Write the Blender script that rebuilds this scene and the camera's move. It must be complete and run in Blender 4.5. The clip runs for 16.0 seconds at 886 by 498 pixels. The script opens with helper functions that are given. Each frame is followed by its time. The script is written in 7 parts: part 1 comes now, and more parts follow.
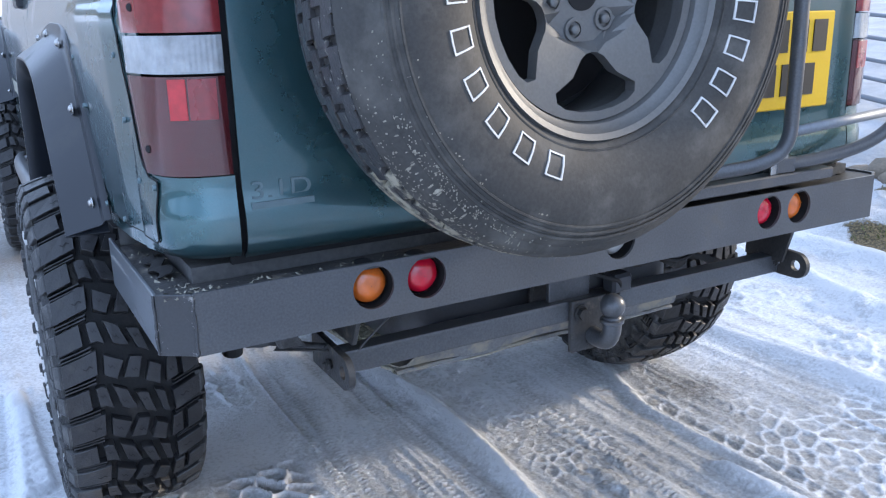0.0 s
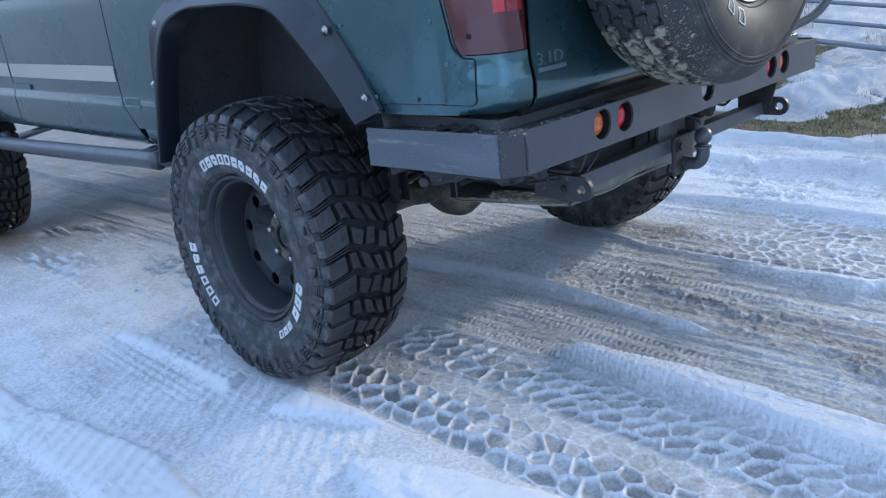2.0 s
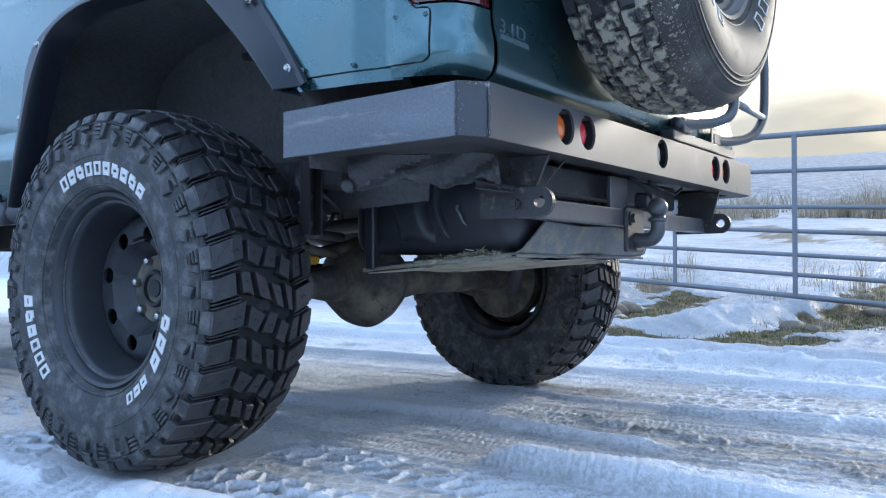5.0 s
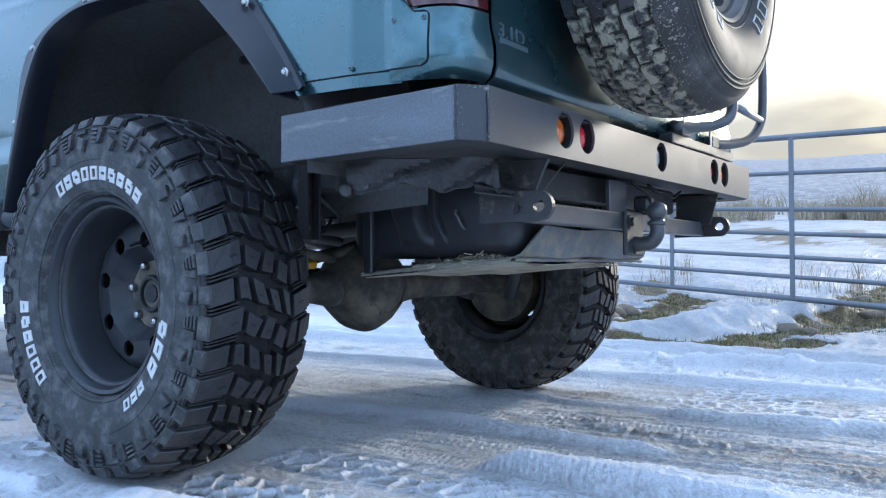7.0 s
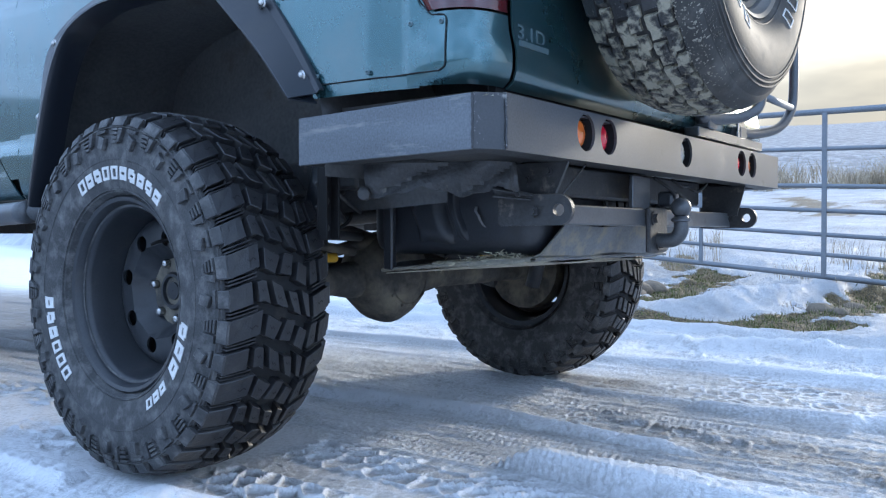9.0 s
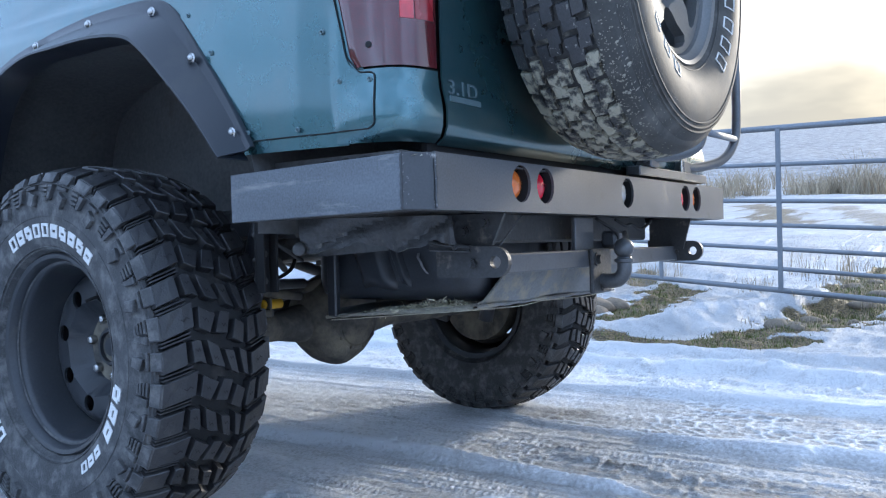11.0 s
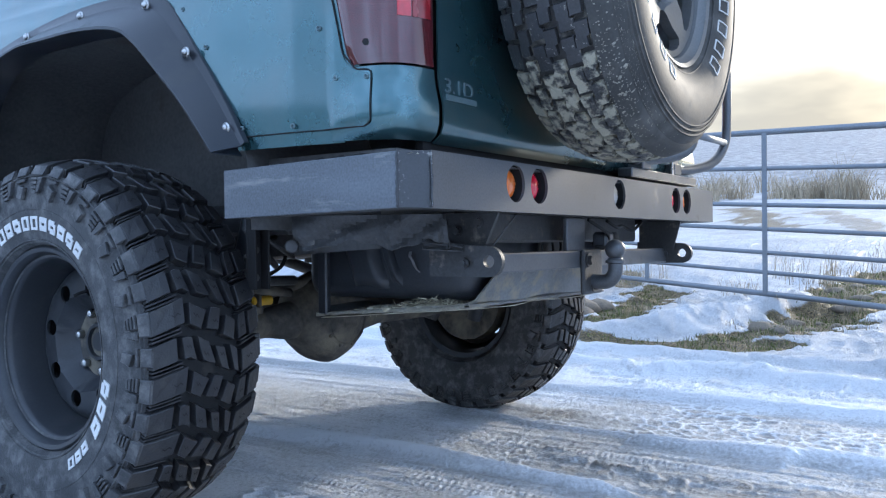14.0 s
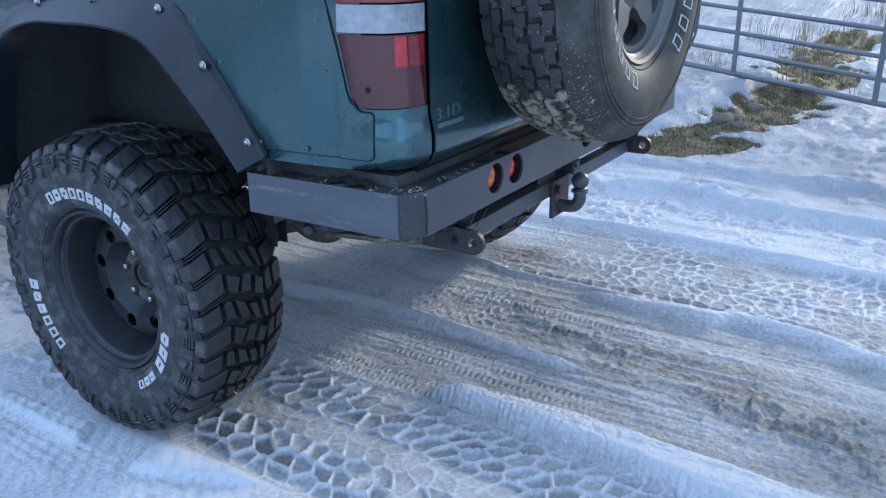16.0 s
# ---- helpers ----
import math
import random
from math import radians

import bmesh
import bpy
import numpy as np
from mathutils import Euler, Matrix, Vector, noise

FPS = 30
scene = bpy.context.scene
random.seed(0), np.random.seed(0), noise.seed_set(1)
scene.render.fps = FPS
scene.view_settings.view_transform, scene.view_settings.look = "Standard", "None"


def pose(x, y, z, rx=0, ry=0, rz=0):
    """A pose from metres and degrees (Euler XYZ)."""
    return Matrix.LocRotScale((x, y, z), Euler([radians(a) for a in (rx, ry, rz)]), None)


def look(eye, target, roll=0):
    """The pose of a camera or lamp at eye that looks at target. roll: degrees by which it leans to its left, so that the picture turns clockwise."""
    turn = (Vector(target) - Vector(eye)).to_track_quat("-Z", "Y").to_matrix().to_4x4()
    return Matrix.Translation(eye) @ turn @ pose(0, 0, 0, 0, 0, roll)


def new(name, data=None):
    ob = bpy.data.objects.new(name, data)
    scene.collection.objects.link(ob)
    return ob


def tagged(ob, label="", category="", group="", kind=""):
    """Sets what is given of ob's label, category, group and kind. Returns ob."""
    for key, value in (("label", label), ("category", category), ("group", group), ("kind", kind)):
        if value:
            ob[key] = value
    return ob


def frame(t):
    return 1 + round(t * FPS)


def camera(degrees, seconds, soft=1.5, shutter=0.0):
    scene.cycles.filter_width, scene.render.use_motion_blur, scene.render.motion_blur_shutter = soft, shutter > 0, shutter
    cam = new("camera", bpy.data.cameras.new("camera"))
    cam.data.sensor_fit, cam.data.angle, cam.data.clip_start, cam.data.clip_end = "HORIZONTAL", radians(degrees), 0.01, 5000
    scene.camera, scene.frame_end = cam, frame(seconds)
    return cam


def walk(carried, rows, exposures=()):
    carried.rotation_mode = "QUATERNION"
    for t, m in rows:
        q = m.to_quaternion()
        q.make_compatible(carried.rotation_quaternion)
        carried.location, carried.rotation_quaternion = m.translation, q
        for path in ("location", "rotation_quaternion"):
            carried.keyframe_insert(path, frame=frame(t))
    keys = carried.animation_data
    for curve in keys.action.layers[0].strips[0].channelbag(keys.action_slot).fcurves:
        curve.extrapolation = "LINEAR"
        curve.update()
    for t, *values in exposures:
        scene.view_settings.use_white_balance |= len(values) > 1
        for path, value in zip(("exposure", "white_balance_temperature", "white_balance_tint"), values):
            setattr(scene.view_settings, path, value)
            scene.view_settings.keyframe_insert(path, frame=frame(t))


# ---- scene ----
cam = camera(55.6, 16.0, 1.2)
PATH = [
    (0, (-1.039, -1.187, 1.181), (-0.11, 0.496, 0.628), -1.2),
    (0.5, (-1.306, -1.165, 1.194), (-0.137, 0.366, 0.655), -4.1),
    (1, (-1.586, -1.137, 1.176), (-0.276, 0.273, 0.631), -6.0),
    (1.5, (-2.003, -1.179, 1.184), (-0.706, 0.232, 0.609), -5.1),
    (2, (-2.17, -1.113, 1.134), (-0.842, 0.24, 0.496), -5.6),
    (2.5, (-2.14, -0.989, 1.049), (-0.681, 0.197, 0.366), -3.6),
    (3, (-2.147, -0.896, 0.96), (-0.652, 0.317, 0.417), -2.2),
    (3.5, (-2.049, -0.804, 0.576), (-0.461, 0.391, 0.348), -0.2),
    (4, (-2.025, -0.799, 0.475), (-0.414, 0.386, 0.489), 0.5),
    (6.5, (-2.02, -0.778, 0.466), (-0.394, 0.386, 0.504), -0.5),
    (7, (-2.019, -0.781, 0.473), (-0.397, 0.387, 0.516), -0.2),
    (7.5, (-2.022, -0.794, 0.476), (-0.409, 0.389, 0.502), 0.1),
    (8, (-2.019, -0.789, 0.483), (-0.423, 0.416, 0.477), 0.5),
    (10.5, (-1.954, -0.812, 0.635), (-0.367, 0.404, 0.571), -1.3),
    (11, (-1.946, -0.833, 0.63), (-0.32, 0.332, 0.62), -1.4),
    (11.5, (-1.946, -0.84, 0.622), (-0.305, 0.303, 0.627), -1.5),
    (12, (-1.94, -0.837, 0.624), (-0.293, 0.297, 0.63), -1.2),
    (12.5, (-1.943, -0.83, 0.63), (-0.295, 0.303, 0.632), -0.9),
    (13, (-1.95, -0.824, 0.629), (-0.303, 0.311, 0.629), -0.6),
    (13.5, (-1.948, -0.821, 0.628), (-0.301, 0.314, 0.63), -0.6),
    (14, (-1.954, -0.818, 0.63), (-0.308, 0.317, 0.617), -0.6),
    (14.5, (-1.957, -0.818, 0.626), (-0.308, 0.314, 0.583), -0.7),
    (15, (-1.953, -0.811, 0.679), (-0.298, 0.304, 0.55), -1.0),
    (15.5, (-1.988, -0.848, 1.002), (-0.352, 0.229, 0.599), -0.9),
    (16, (-2.155, -0.922, 1.281), (-0.588, 0.1, 0.575), -0.7),
]
walk(cam, [(t, look(eye, target, roll)) for t, eye, target, roll in PATH], [(0, 1.30, 7000, 11), (0.8, 1.29, 6950, 11), (1.5, 1.0, 6550, 8), (2.2, 0.78, 6350, 7), (3, 0.74, 6150, 6), (4, 1.04, 6400, 6), (8, 1.09, 6450, 6), (10.5, 1.18, 6550, 7), (15, 1.19, 6550, 7), (15.5, 1.08, 6400, 7), (16, 0.76, 6300, 7)])

# ---------------------------------------------------------------- light
SUN_DIR = Vector((0.94, -0.16, 0.27)).normalized()      # towards the sun
world = bpy.data.worlds.new("sky")
scene.world = world
world.use_nodes = True
wt = world.node_tree
wt.nodes.clear()
w_out = wt.nodes.new("ShaderNodeOutputWorld")
w_bg = wt.nodes.new("ShaderNodeBackground")
w_sky = wt.nodes.new("ShaderNodeTexSky")
w_sky.sky_type = "NISHITA"
w_sky.sun_disc = False
w_sky.sun_elevation = math.asin(SUN_DIR.z)
w_sky.sun_rotation = math.atan2(SUN_DIR.x, SUN_DIR.y)
w_sky.air_density, w_sky.dust_density, w_sky.ozone_density = 1.0, 2.2, 1.5
w_bg.inputs["Strength"].default_value = 0.15
w_tc = wt.nodes.new("ShaderNodeTexCoord")
w_map = wt.nodes.new("ShaderNodeMapping")
w_map.inputs["Scale"].default_value = (1.0, 1.0, 3.0)
w_noise = wt.nodes.new("ShaderNodeTexNoise")
w_noise.inputs["Scale"].default_value = 2.3
w_noise.inputs["Detail"].default_value = 5.0
w_ramp = wt.nodes.new("ShaderNodeValToRGB")
w_ramp.color_ramp.elements[0].position, w_ramp.color_ramp.elements[1].position = 0.42, 0.68
w_ramp.color_ramp.elements[0].color, w_ramp.color_ramp.elements[1].color = (0.80, 0.80, 0.80, 1), (0.97, 0.97, 0.97, 1)
w_mix = wt.nodes.new("ShaderNodeMix")
w_mix.data_type = "RGBA"
# thin cloud: cream towards the low sun, pale blue away from it
w_dot = wt.nodes.new("ShaderNodeVectorMath")
w_dot.operation = "DOT_PRODUCT"
w_dot.inputs[1].default_value = SUN_DIR
w_near = wt.nodes.new("ShaderNodeMapRange")
w_near.interpolation_type = "SMOOTHSTEP"
w_near.inputs["From Min"].default_value, w_near.inputs["From Max"].default_value = 0.25, 1.0
w_tint = wt.nodes.new("ShaderNodeMix")
w_tint.data_type = "RGBA"
w_tint.inputs["A"].default_value = (4.7, 6.8, 11.1, 1)
w_tint.inputs["B"].default_value = (3.35, 3.22, 2.95, 1)
wt.links.new(w_tc.outputs["Generated"], w_dot.inputs[0])
wt.links.new(w_dot.outputs["Value"], w_near.inputs["Value"])
wt.links.new(w_near.outputs["Result"], w_tint.inputs["Factor"])
w_grey = wt.nodes.new("ShaderNodeMapRange")
w_grey.inputs["From Min"].default_value, w_grey.inputs["From Max"].default_value = 0.36, 0.62
w_grey.inputs["To Min"].default_value, w_grey.inputs["To Max"].default_value = 1.12, 0.50
w_cloud = wt.nodes.new("ShaderNodeVectorMath")
w_cloud.operation = "SCALE"
wt.links.new(w_noise.outputs["Fac"], w_grey.inputs["Value"])
wt.links.new(w_grey.outputs["Result"], w_cloud.inputs["Scale"])
wt.links.new(w_tint.outputs["Result"], w_cloud.inputs[0])
wt.links.new(w_cloud.outputs["Vector"], w_mix.inputs["B"])
wt.links.new(w_tc.outputs["Generated"], w_map.inputs["Vector"])
wt.links.new(w_map.outputs["Vector"], w_noise.inputs["Vector"])
wt.links.new(w_noise.outputs["Fac"], w_ramp.inputs["Fac"])
wt.links.new(w_ramp.outputs["Color"], w_mix.inputs["Factor"])
wt.links.new(w_sky.outputs["Color"], w_mix.inputs["A"])
wt.links.new(w_mix.outputs["Result"], w_bg.inputs["Color"])
wt.links.new(w_bg.outputs["Background"], w_out.inputs["Surface"])

sun = new("sun", bpy.data.lights.new("sun", "SUN"))
sun.data.energy = 1.7
sun.data.angle = radians(7)
sun.data.color = (1.0, 0.93, 0.86)
sun.matrix_world = look((0, 0, 30), Vector((0, 0, 30)) - SUN_DIR)


# ---------------------------------------------------------------- materials
def material(name, color, rough=0.6, metal=0.0, spread=0.25, scale=6.0, fine=90.0, bump=0.15, depth=0.002, coat=0.0,
             stain=None, stain_at=(0.5, 0.62), stain_scale=4.0, stain_rough=0.9, island=0.0, stretch=None):
    """Principled surface: colour varied at two scales, fine relief, and stains of another colour in patches."""
    m = bpy.data.materials.new(name)
    m.use_nodes = True
    nt = m.node_tree
    nd, ln = nt.nodes, nt.links
    b = nd["Principled BSDF"]
    b.inputs["Roughness"].default_value, b.inputs["Metallic"].default_value = rough, metal
    b.inputs["Coat Weight"].default_value, b.inputs["Coat Roughness"].default_value = coat, 0.06
    tc = nd.new("ShaderNodeTexCoord")
    n1, n2 = nd.new("ShaderNodeTexNoise"), nd.new("ShaderNodeTexNoise")
    n1.inputs["Scale"].default_value, n1.inputs["Detail"].default_value = scale, 6
    n2.inputs["Scale"].default_value, n2.inputs["Detail"].default_value = fine, 4
    where = tc.outputs["Object"]
    if stretch:
        mp = nd.new("ShaderNodeMapping")
        mp.inputs["Scale"].default_value = stretch
        ln.new(where, mp.inputs["Vector"])
        where = mp.outputs["Vector"]
    ln.new(where, n1.inputs["Vector"])
    ln.new(tc.outputs["Object"], n2.inputs["Vector"])
    add = nd.new("ShaderNodeMath")
    add.operation = "ADD"
    ln.new(n1.outputs["Fac"], add.inputs[0])
    ln.new(n2.outputs["Fac"], add.inputs[1])
    mr = nd.new("ShaderNodeMapRange")
    mr.inputs["From Min"].default_value, mr.inputs["From Max"].default_value = 0.6, 1.4
    mr.inputs["To Min"].default_value, mr.inputs["To Max"].default_value = 1 - spread, 1 + spread
    ln.new(add.outputs[0], mr.inputs["Value"])
    mul = nd.new("ShaderNodeVectorMath")
    mul.operation = "SCALE"
    mul.inputs[0].default_value = color
    ln.new(mr.outputs["Result"], mul.inputs["Scale"])
    out = mul.outputs["Vector"]
    if island:
        geo = nd.new("ShaderNodeNewGeometry")
        mi = nd.new("ShaderNodeMapRange")
        mi.inputs["To Min"].default_value, mi.inputs["To Max"].default_value = 1 - island, 1 + island
        ln.new(geo.outputs["Random Per Island"], mi.inputs["Value"])
        m2 = nd.new("ShaderNodeVectorMath")
        m2.operation = "SCALE"
        ln.new(out, m2.inputs[0])
        ln.new(mi.outputs["Result"], m2.inputs["Scale"])
        out = m2.outputs["Vector"]
    if stain:
        n3 = nd.new("ShaderNodeTexNoise")
        n3.inputs["Scale"].default_value, n3.inputs["Detail"].default_value, n3.inputs["Roughness"].default_value = stain_scale, 9, 0.65
        ln.new(where, n3.inputs["Vector"])
        ms = nd.new("ShaderNodeMapRange")
        ms.inputs["From Min"].default_value, ms.inputs["From Max"].default_value = stain_at
        ln.new(n3.outputs["Fac"], ms.inputs["Value"])
        mx = nd.new("ShaderNodeMix")
        mx.data_type = "RGBA"
        mx.inputs["B"].default_value = (*stain, 1)
        ln.new(ms.outputs["Result"], mx.inputs["Factor"])
        ln.new(out, mx.inputs["A"])
        out = mx.outputs["Result"]
        mro = nd.new("ShaderNodeMapRange")
        mro.inputs["To Min"].default_value, mro.inputs["To Max"].default_value = rough, stain_rough
        ln.new(ms.outputs["Result"], mro.inputs["Value"])
        ln.new(mro.outputs["Result"], b.inputs["Roughness"])
    else:
        mro = nd.new("ShaderNodeMapRange")
        mro.inputs["From Min"].default_value, mro.inputs["From Max"].default_value = 0.3, 0.7
        mro.inputs["To Min"].default_value, mro.inputs["To Max"].default_value = max(rough - 0.08, 0.02), min(rough + 0.08, 1)
        ln.new(n1.outputs["Fac"], mro.inputs["Value"])
        ln.new(mro.outputs["Result"], b.inputs["Roughness"])
    ln.new(out, b.inputs["Base Color"])
    if bump:
        bp = nd.new("ShaderNodeBump")
        bp.inputs["Strength"].default_value, bp.inputs["Distance"].default_value = bump, depth
        ln.new(n2.outputs["Fac"], bp.inputs["Height"])
        ln.new(bp.outputs["Normal"], b.inputs["Normal"])
    return m


PAINT = material("green_metallic_paint", (0.042, 0.118, 0.134), 0.27, 0.72, 0.14, 1.5, 400, 0.02, 0.0004, coat=1.0,
                 stain=(0.115, 0.140, 0.142), stain_at=(0.46, 0.82), stain_scale=2.2, stain_rough=0.42)
STRIPE = material("beige_stripe_paint", (0.38, 0.37, 0.31), 0.4, 0.0, 0.1, 3, 300, 0.02)
BLACK_STEEL = material("black_painted_steel", (0.094, 0.099, 0.107), 0.33, 0.35, 0.3, 5, 260, 0.05, 0.0005,
                       stain=(0.12, 0.115, 0.11), stain_at=(0.57, 0.72), stain_scale=9, stain_rough=0.7)
SCRAPED = material("scraped_bare_steel", (0.23, 0.23, 0.235), 0.5, 0.4, 0.3, 30, 200, 0.2, 0.001)
# scuffed side plate; its paler, bluer base paints in reflected sky
SCUFFED_SKYLIT = material("scuffed_skylit_steel", (0.118, 0.132, 0.150), 0.30, 0.3, 0.35, 9, 240, 0.02, 0.0004,
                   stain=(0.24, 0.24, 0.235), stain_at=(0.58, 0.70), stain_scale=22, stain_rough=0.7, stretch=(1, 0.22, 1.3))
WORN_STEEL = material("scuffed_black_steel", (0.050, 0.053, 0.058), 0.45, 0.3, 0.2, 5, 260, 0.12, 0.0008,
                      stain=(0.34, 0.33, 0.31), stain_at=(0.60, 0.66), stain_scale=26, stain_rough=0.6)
DIRTY_STEEL = material("muddy_black_steel", (0.040, 0.040, 0.041), 0.5, 0.1, 0.4, 9, 140, 0.4, 0.003,
                       stain=(0.19, 0.17, 0.14), stain_at=(0.58, 0.70), stain_scale=19)
VALANCE = material("gritty_sheet_metal", (0.042, 0.043, 0.045), 0.55, 0.1, 0.5, 14, 120, 0.7, 0.004,
                   stain=(0.17, 0.155, 0.13), stain_at=(0.60, 0.68), stain_scale=34)
UNDERSEAL = material("black_underseal", (0.082, 0.082, 0.083), 0.7, 0.0, 0.35, 7, 90, 0.4, 0.004,
                     stain=(0.07, 0.06, 0.05), stain_at=(0.58, 0.75), stain_scale=7)
MUDDY_IRON = material("mud_caked_iron", (0.060, 0.056, 0.050), 0.8, 0.0, 0.4, 9, 70, 0.5, 0.005,
                      stain=(0.19, 0.165, 0.122), stain_at=(0.44, 0.68), stain_scale=9)
STRAW_MUD = material("dry_straw_mud", (0.26, 0.245, 0.20), 0.95, 0.0, 0.4, 30, 200, 0.6, 0.004)
STRAW = material("dry_straw", (0.44, 0.40, 0.29), 0.9, 0.0, 0.4, 40, 200, 0.3, 0.002, island=0.45)
SKID = material("scraped_skid_plate", (0.17, 0.175, 0.18), 0.55, 0.35, 0.3, 6, 150, 0.2, 0.001,
                stain=(0.33, 0.30, 0.24), stain_at=(0.48, 0.58), stain_scale=11)
MUD_COAT = material("dried_mud_coat", (0.40, 0.37, 0.29), 0.9, 0.0, 0.3, 10, 140, 0.5, 0.003,
                    stain=(0.14, 0.13, 0.115), stain_at=(0.55, 0.63), stain_scale=8)
TANK = material("black_plastic_tank", (0.032, 0.035, 0.041), 0.38, 0.0, 0.25, 6, 150, 0.1, 0.001,
                stain=(0.045, 0.042, 0.038), stain_at=(0.56, 0.74), stain_scale=6)
PLASTIC = material("black_grained_plastic", (0.014, 0.017, 0.023), 0.32, 0.0, 0.15, 4, 500, 0.25, 0.0006,
                   stain=(0.036, 0.037, 0.038), stain_at=(0.60, 0.80), stain_scale=6, stain_rough=0.6)
RUBBER = material("tyre_rubber", (0.018, 0.018, 0.020), 0.40, 0.0, 0.35, 11, 220, 0.45, 0.0015,
                  stain=(0.050, 0.048, 0.045), stain_at=(0.54, 0.74), stain_scale=24, stain_rough=0.75)
# chamfers: scuffed rubber, lighter also to paint in the highlights along the edges
EDGE_RUBBER = material("scuffed_highlit_rubber_edge", (0.036, 0.037, 0.040), 0.44, 0.0, 0.5, 30, 200, 0.2, 0.001)
# groove floor: rubber darker than the blocks, shade of the voids in its colour
TREAD_BASE = material("shaded_groove_rubber", (0.009, 0.009, 0.010), 0.8, 0.0, 0.3, 9, 120, 0.4, 0.003,
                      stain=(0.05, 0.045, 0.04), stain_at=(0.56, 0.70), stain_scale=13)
SIDEWALL = material("dusty_tyre_sidewall", (0.036, 0.037, 0.039), 0.62, 0.0, 0.45, 18, 240, 0.6, 0.002,
                    stain=(0.150, 0.148, 0.145), stain_at=(0.47, 0.70), stain_scale=26, stain_rough=0.85)
SPARE_SIDE = material("shiny_tyre_sidewall", (0.050, 0.049, 0.047), 0.66, 0.0, 0.25, 9, 190, 0.2, 0.0012,
                      stain=(0.13, 0.125, 0.115), stain_at=(0.50, 0.76), stain_scale=10, stain_rough=0.80)
SPARE_SIDE.node_tree.nodes["Principled BSDF"].inputs["Specular IOR Level"].default_value = 0.28
MUD_TREAD = material("mud_caked_tread", (0.028, 0.028, 0.029), 0.55, 0.0, 0.35, 14, 160, 0.9, 0.005,
                     stain=(0.33, 0.305, 0.235), stain_at=(0.43, 0.55), stain_scale=38)
SPARE_TREAD = material("worn_tread_rubber", (0.034, 0.034, 0.036), 0.42, 0.0, 0.4, 14, 220, 0.5, 0.002,
                       stain=(0.26, 0.25, 0.22), stain_at=(0.61, 0.65), stain_scale=80, stain_rough=0.8)
MUD_GROOVE = material("mud_filled_groove", (0.030, 0.029, 0.028), 0.8, 0.0, 0.35, 12, 120, 0.5, 0.004,
                      stain=(0.19, 0.178, 0.15), stain_at=(0.52, 0.62), stain_scale=9)
WHITE_LETTER = material("white_rubber", (0.58, 0.58, 0.57), 0.6, 0.0, 0.12, 20, 150, 0.1, 0.0006,
                        stain=(0.34, 0.33, 0.32), stain_at=(0.60, 0.80), stain_scale=22)
RIM_STEEL = material("black_wheel_steel", (0.030, 0.033, 0.038), 0.38, 0.2, 0.2, 5, 200, 0.12, 0.0008,
                     stain=(0.065, 0.064, 0.062), stain_at=(0.57, 0.78), stain_scale=12, stain_rough=0.75)
RIM_ALLOY = material("dull_grey_alloy", (0.135, 0.138, 0.138), 0.5, 0.4, 0.15, 5, 220, 0.1, 0.0006,
                     stain=(0.10, 0.095, 0.085), stain_at=(0.55, 0.78), stain_scale=9, stain_rough=0.7)
BRIGHT = material("zinc_plated_steel", (0.42, 0.42, 0.415), 0.3, 0.95, 0.15, 20, 200, 0.05)
GALV = material("galvanised_steel", (0.19, 0.21, 0.235), 0.55, 0.45, 0.2, 6, 90, 0.12, 0.001)
YELLOW = material("yellow_rubber_bush", (0.62, 0.34, 0.02), 0.55, 0.0, 0.15, 20, 90, 0.1)
PLATE_YELLOW = material("yellow_number_plate", (0.72, 0.43, 0.02), 0.35, 0.0, 0.05, 10, 200, 0.02)
DARK_INK = material("black_print", (0.03, 0.025, 0.02), 0.5, 0.0, 0.05)
BADGE = material("silver_badge", (0.11, 0.165, 0.18), 0.35, 0.3, 0.1)
# for black parts, and for sheets that paint the shade behind gaps
GAP = material("black_and_gap_shade", (0.006, 0.006, 0.007), 0.8, 0.0, 0.1)
TIMBER = material("weathered_timber", (0.16, 0.13, 0.10), 0.85, 0.0, 0.3, 12, 120, 0.4, 0.003)
GLASS_DARK = material("dark_tinted_glass", (0.012, 0.015, 0.016), 0.06, 0.0, 0.05, 3, 50, 0.0, coat=0.5)
STONE = material("field_stone", (0.16, 0.13, 0.10), 0.9, 0.0, 0.35, 14, 60, 0.5, 0.006)
GRASS = material("wet_grass", (0.105, 0.125, 0.032), 0.6, 0.0, 0.3, 3, 40, 0.0, island=0.45)
RUSH = material("dry_rushes", (0.36, 0.29, 0.20), 0.8, 0.0, 0.3, 2, 30, 0.0, island=0.4)


def lens_material(name, color, rough=0.12, ribs=0.0):
    m = material(name, color, rough, 0.0, 0.30, 9, 60, 0.0, coat=0.8)
    b = m.node_tree.nodes["Principled BSDF"]
    b.inputs["Transmission Weight"].default_value = 0.25
    b.inputs["Subsurface Weight"].default_value = 0.0
    if ribs:
        nd, ln = m.node_tree.nodes, m.node_tree.links
        tc, wv, bp = nd.new("ShaderNodeTexCoord"), nd.new("ShaderNodeTexWave"), nd.new("ShaderNodeBump")
        wv.bands_direction = "X"
        wv.inputs["Scale"].default_value = ribs
        bp.inputs["Strength"].default_value, bp.inputs["Distance"].default_value = 0.35, 0.002
        ln.new(tc.outputs["Object"], wv.inputs["Vector"])
        ln.new(wv.outputs["Fac"], bp.inputs["Height"])
        ln.new(bp.outputs["Normal"], b.inputs["Normal"])
    return m


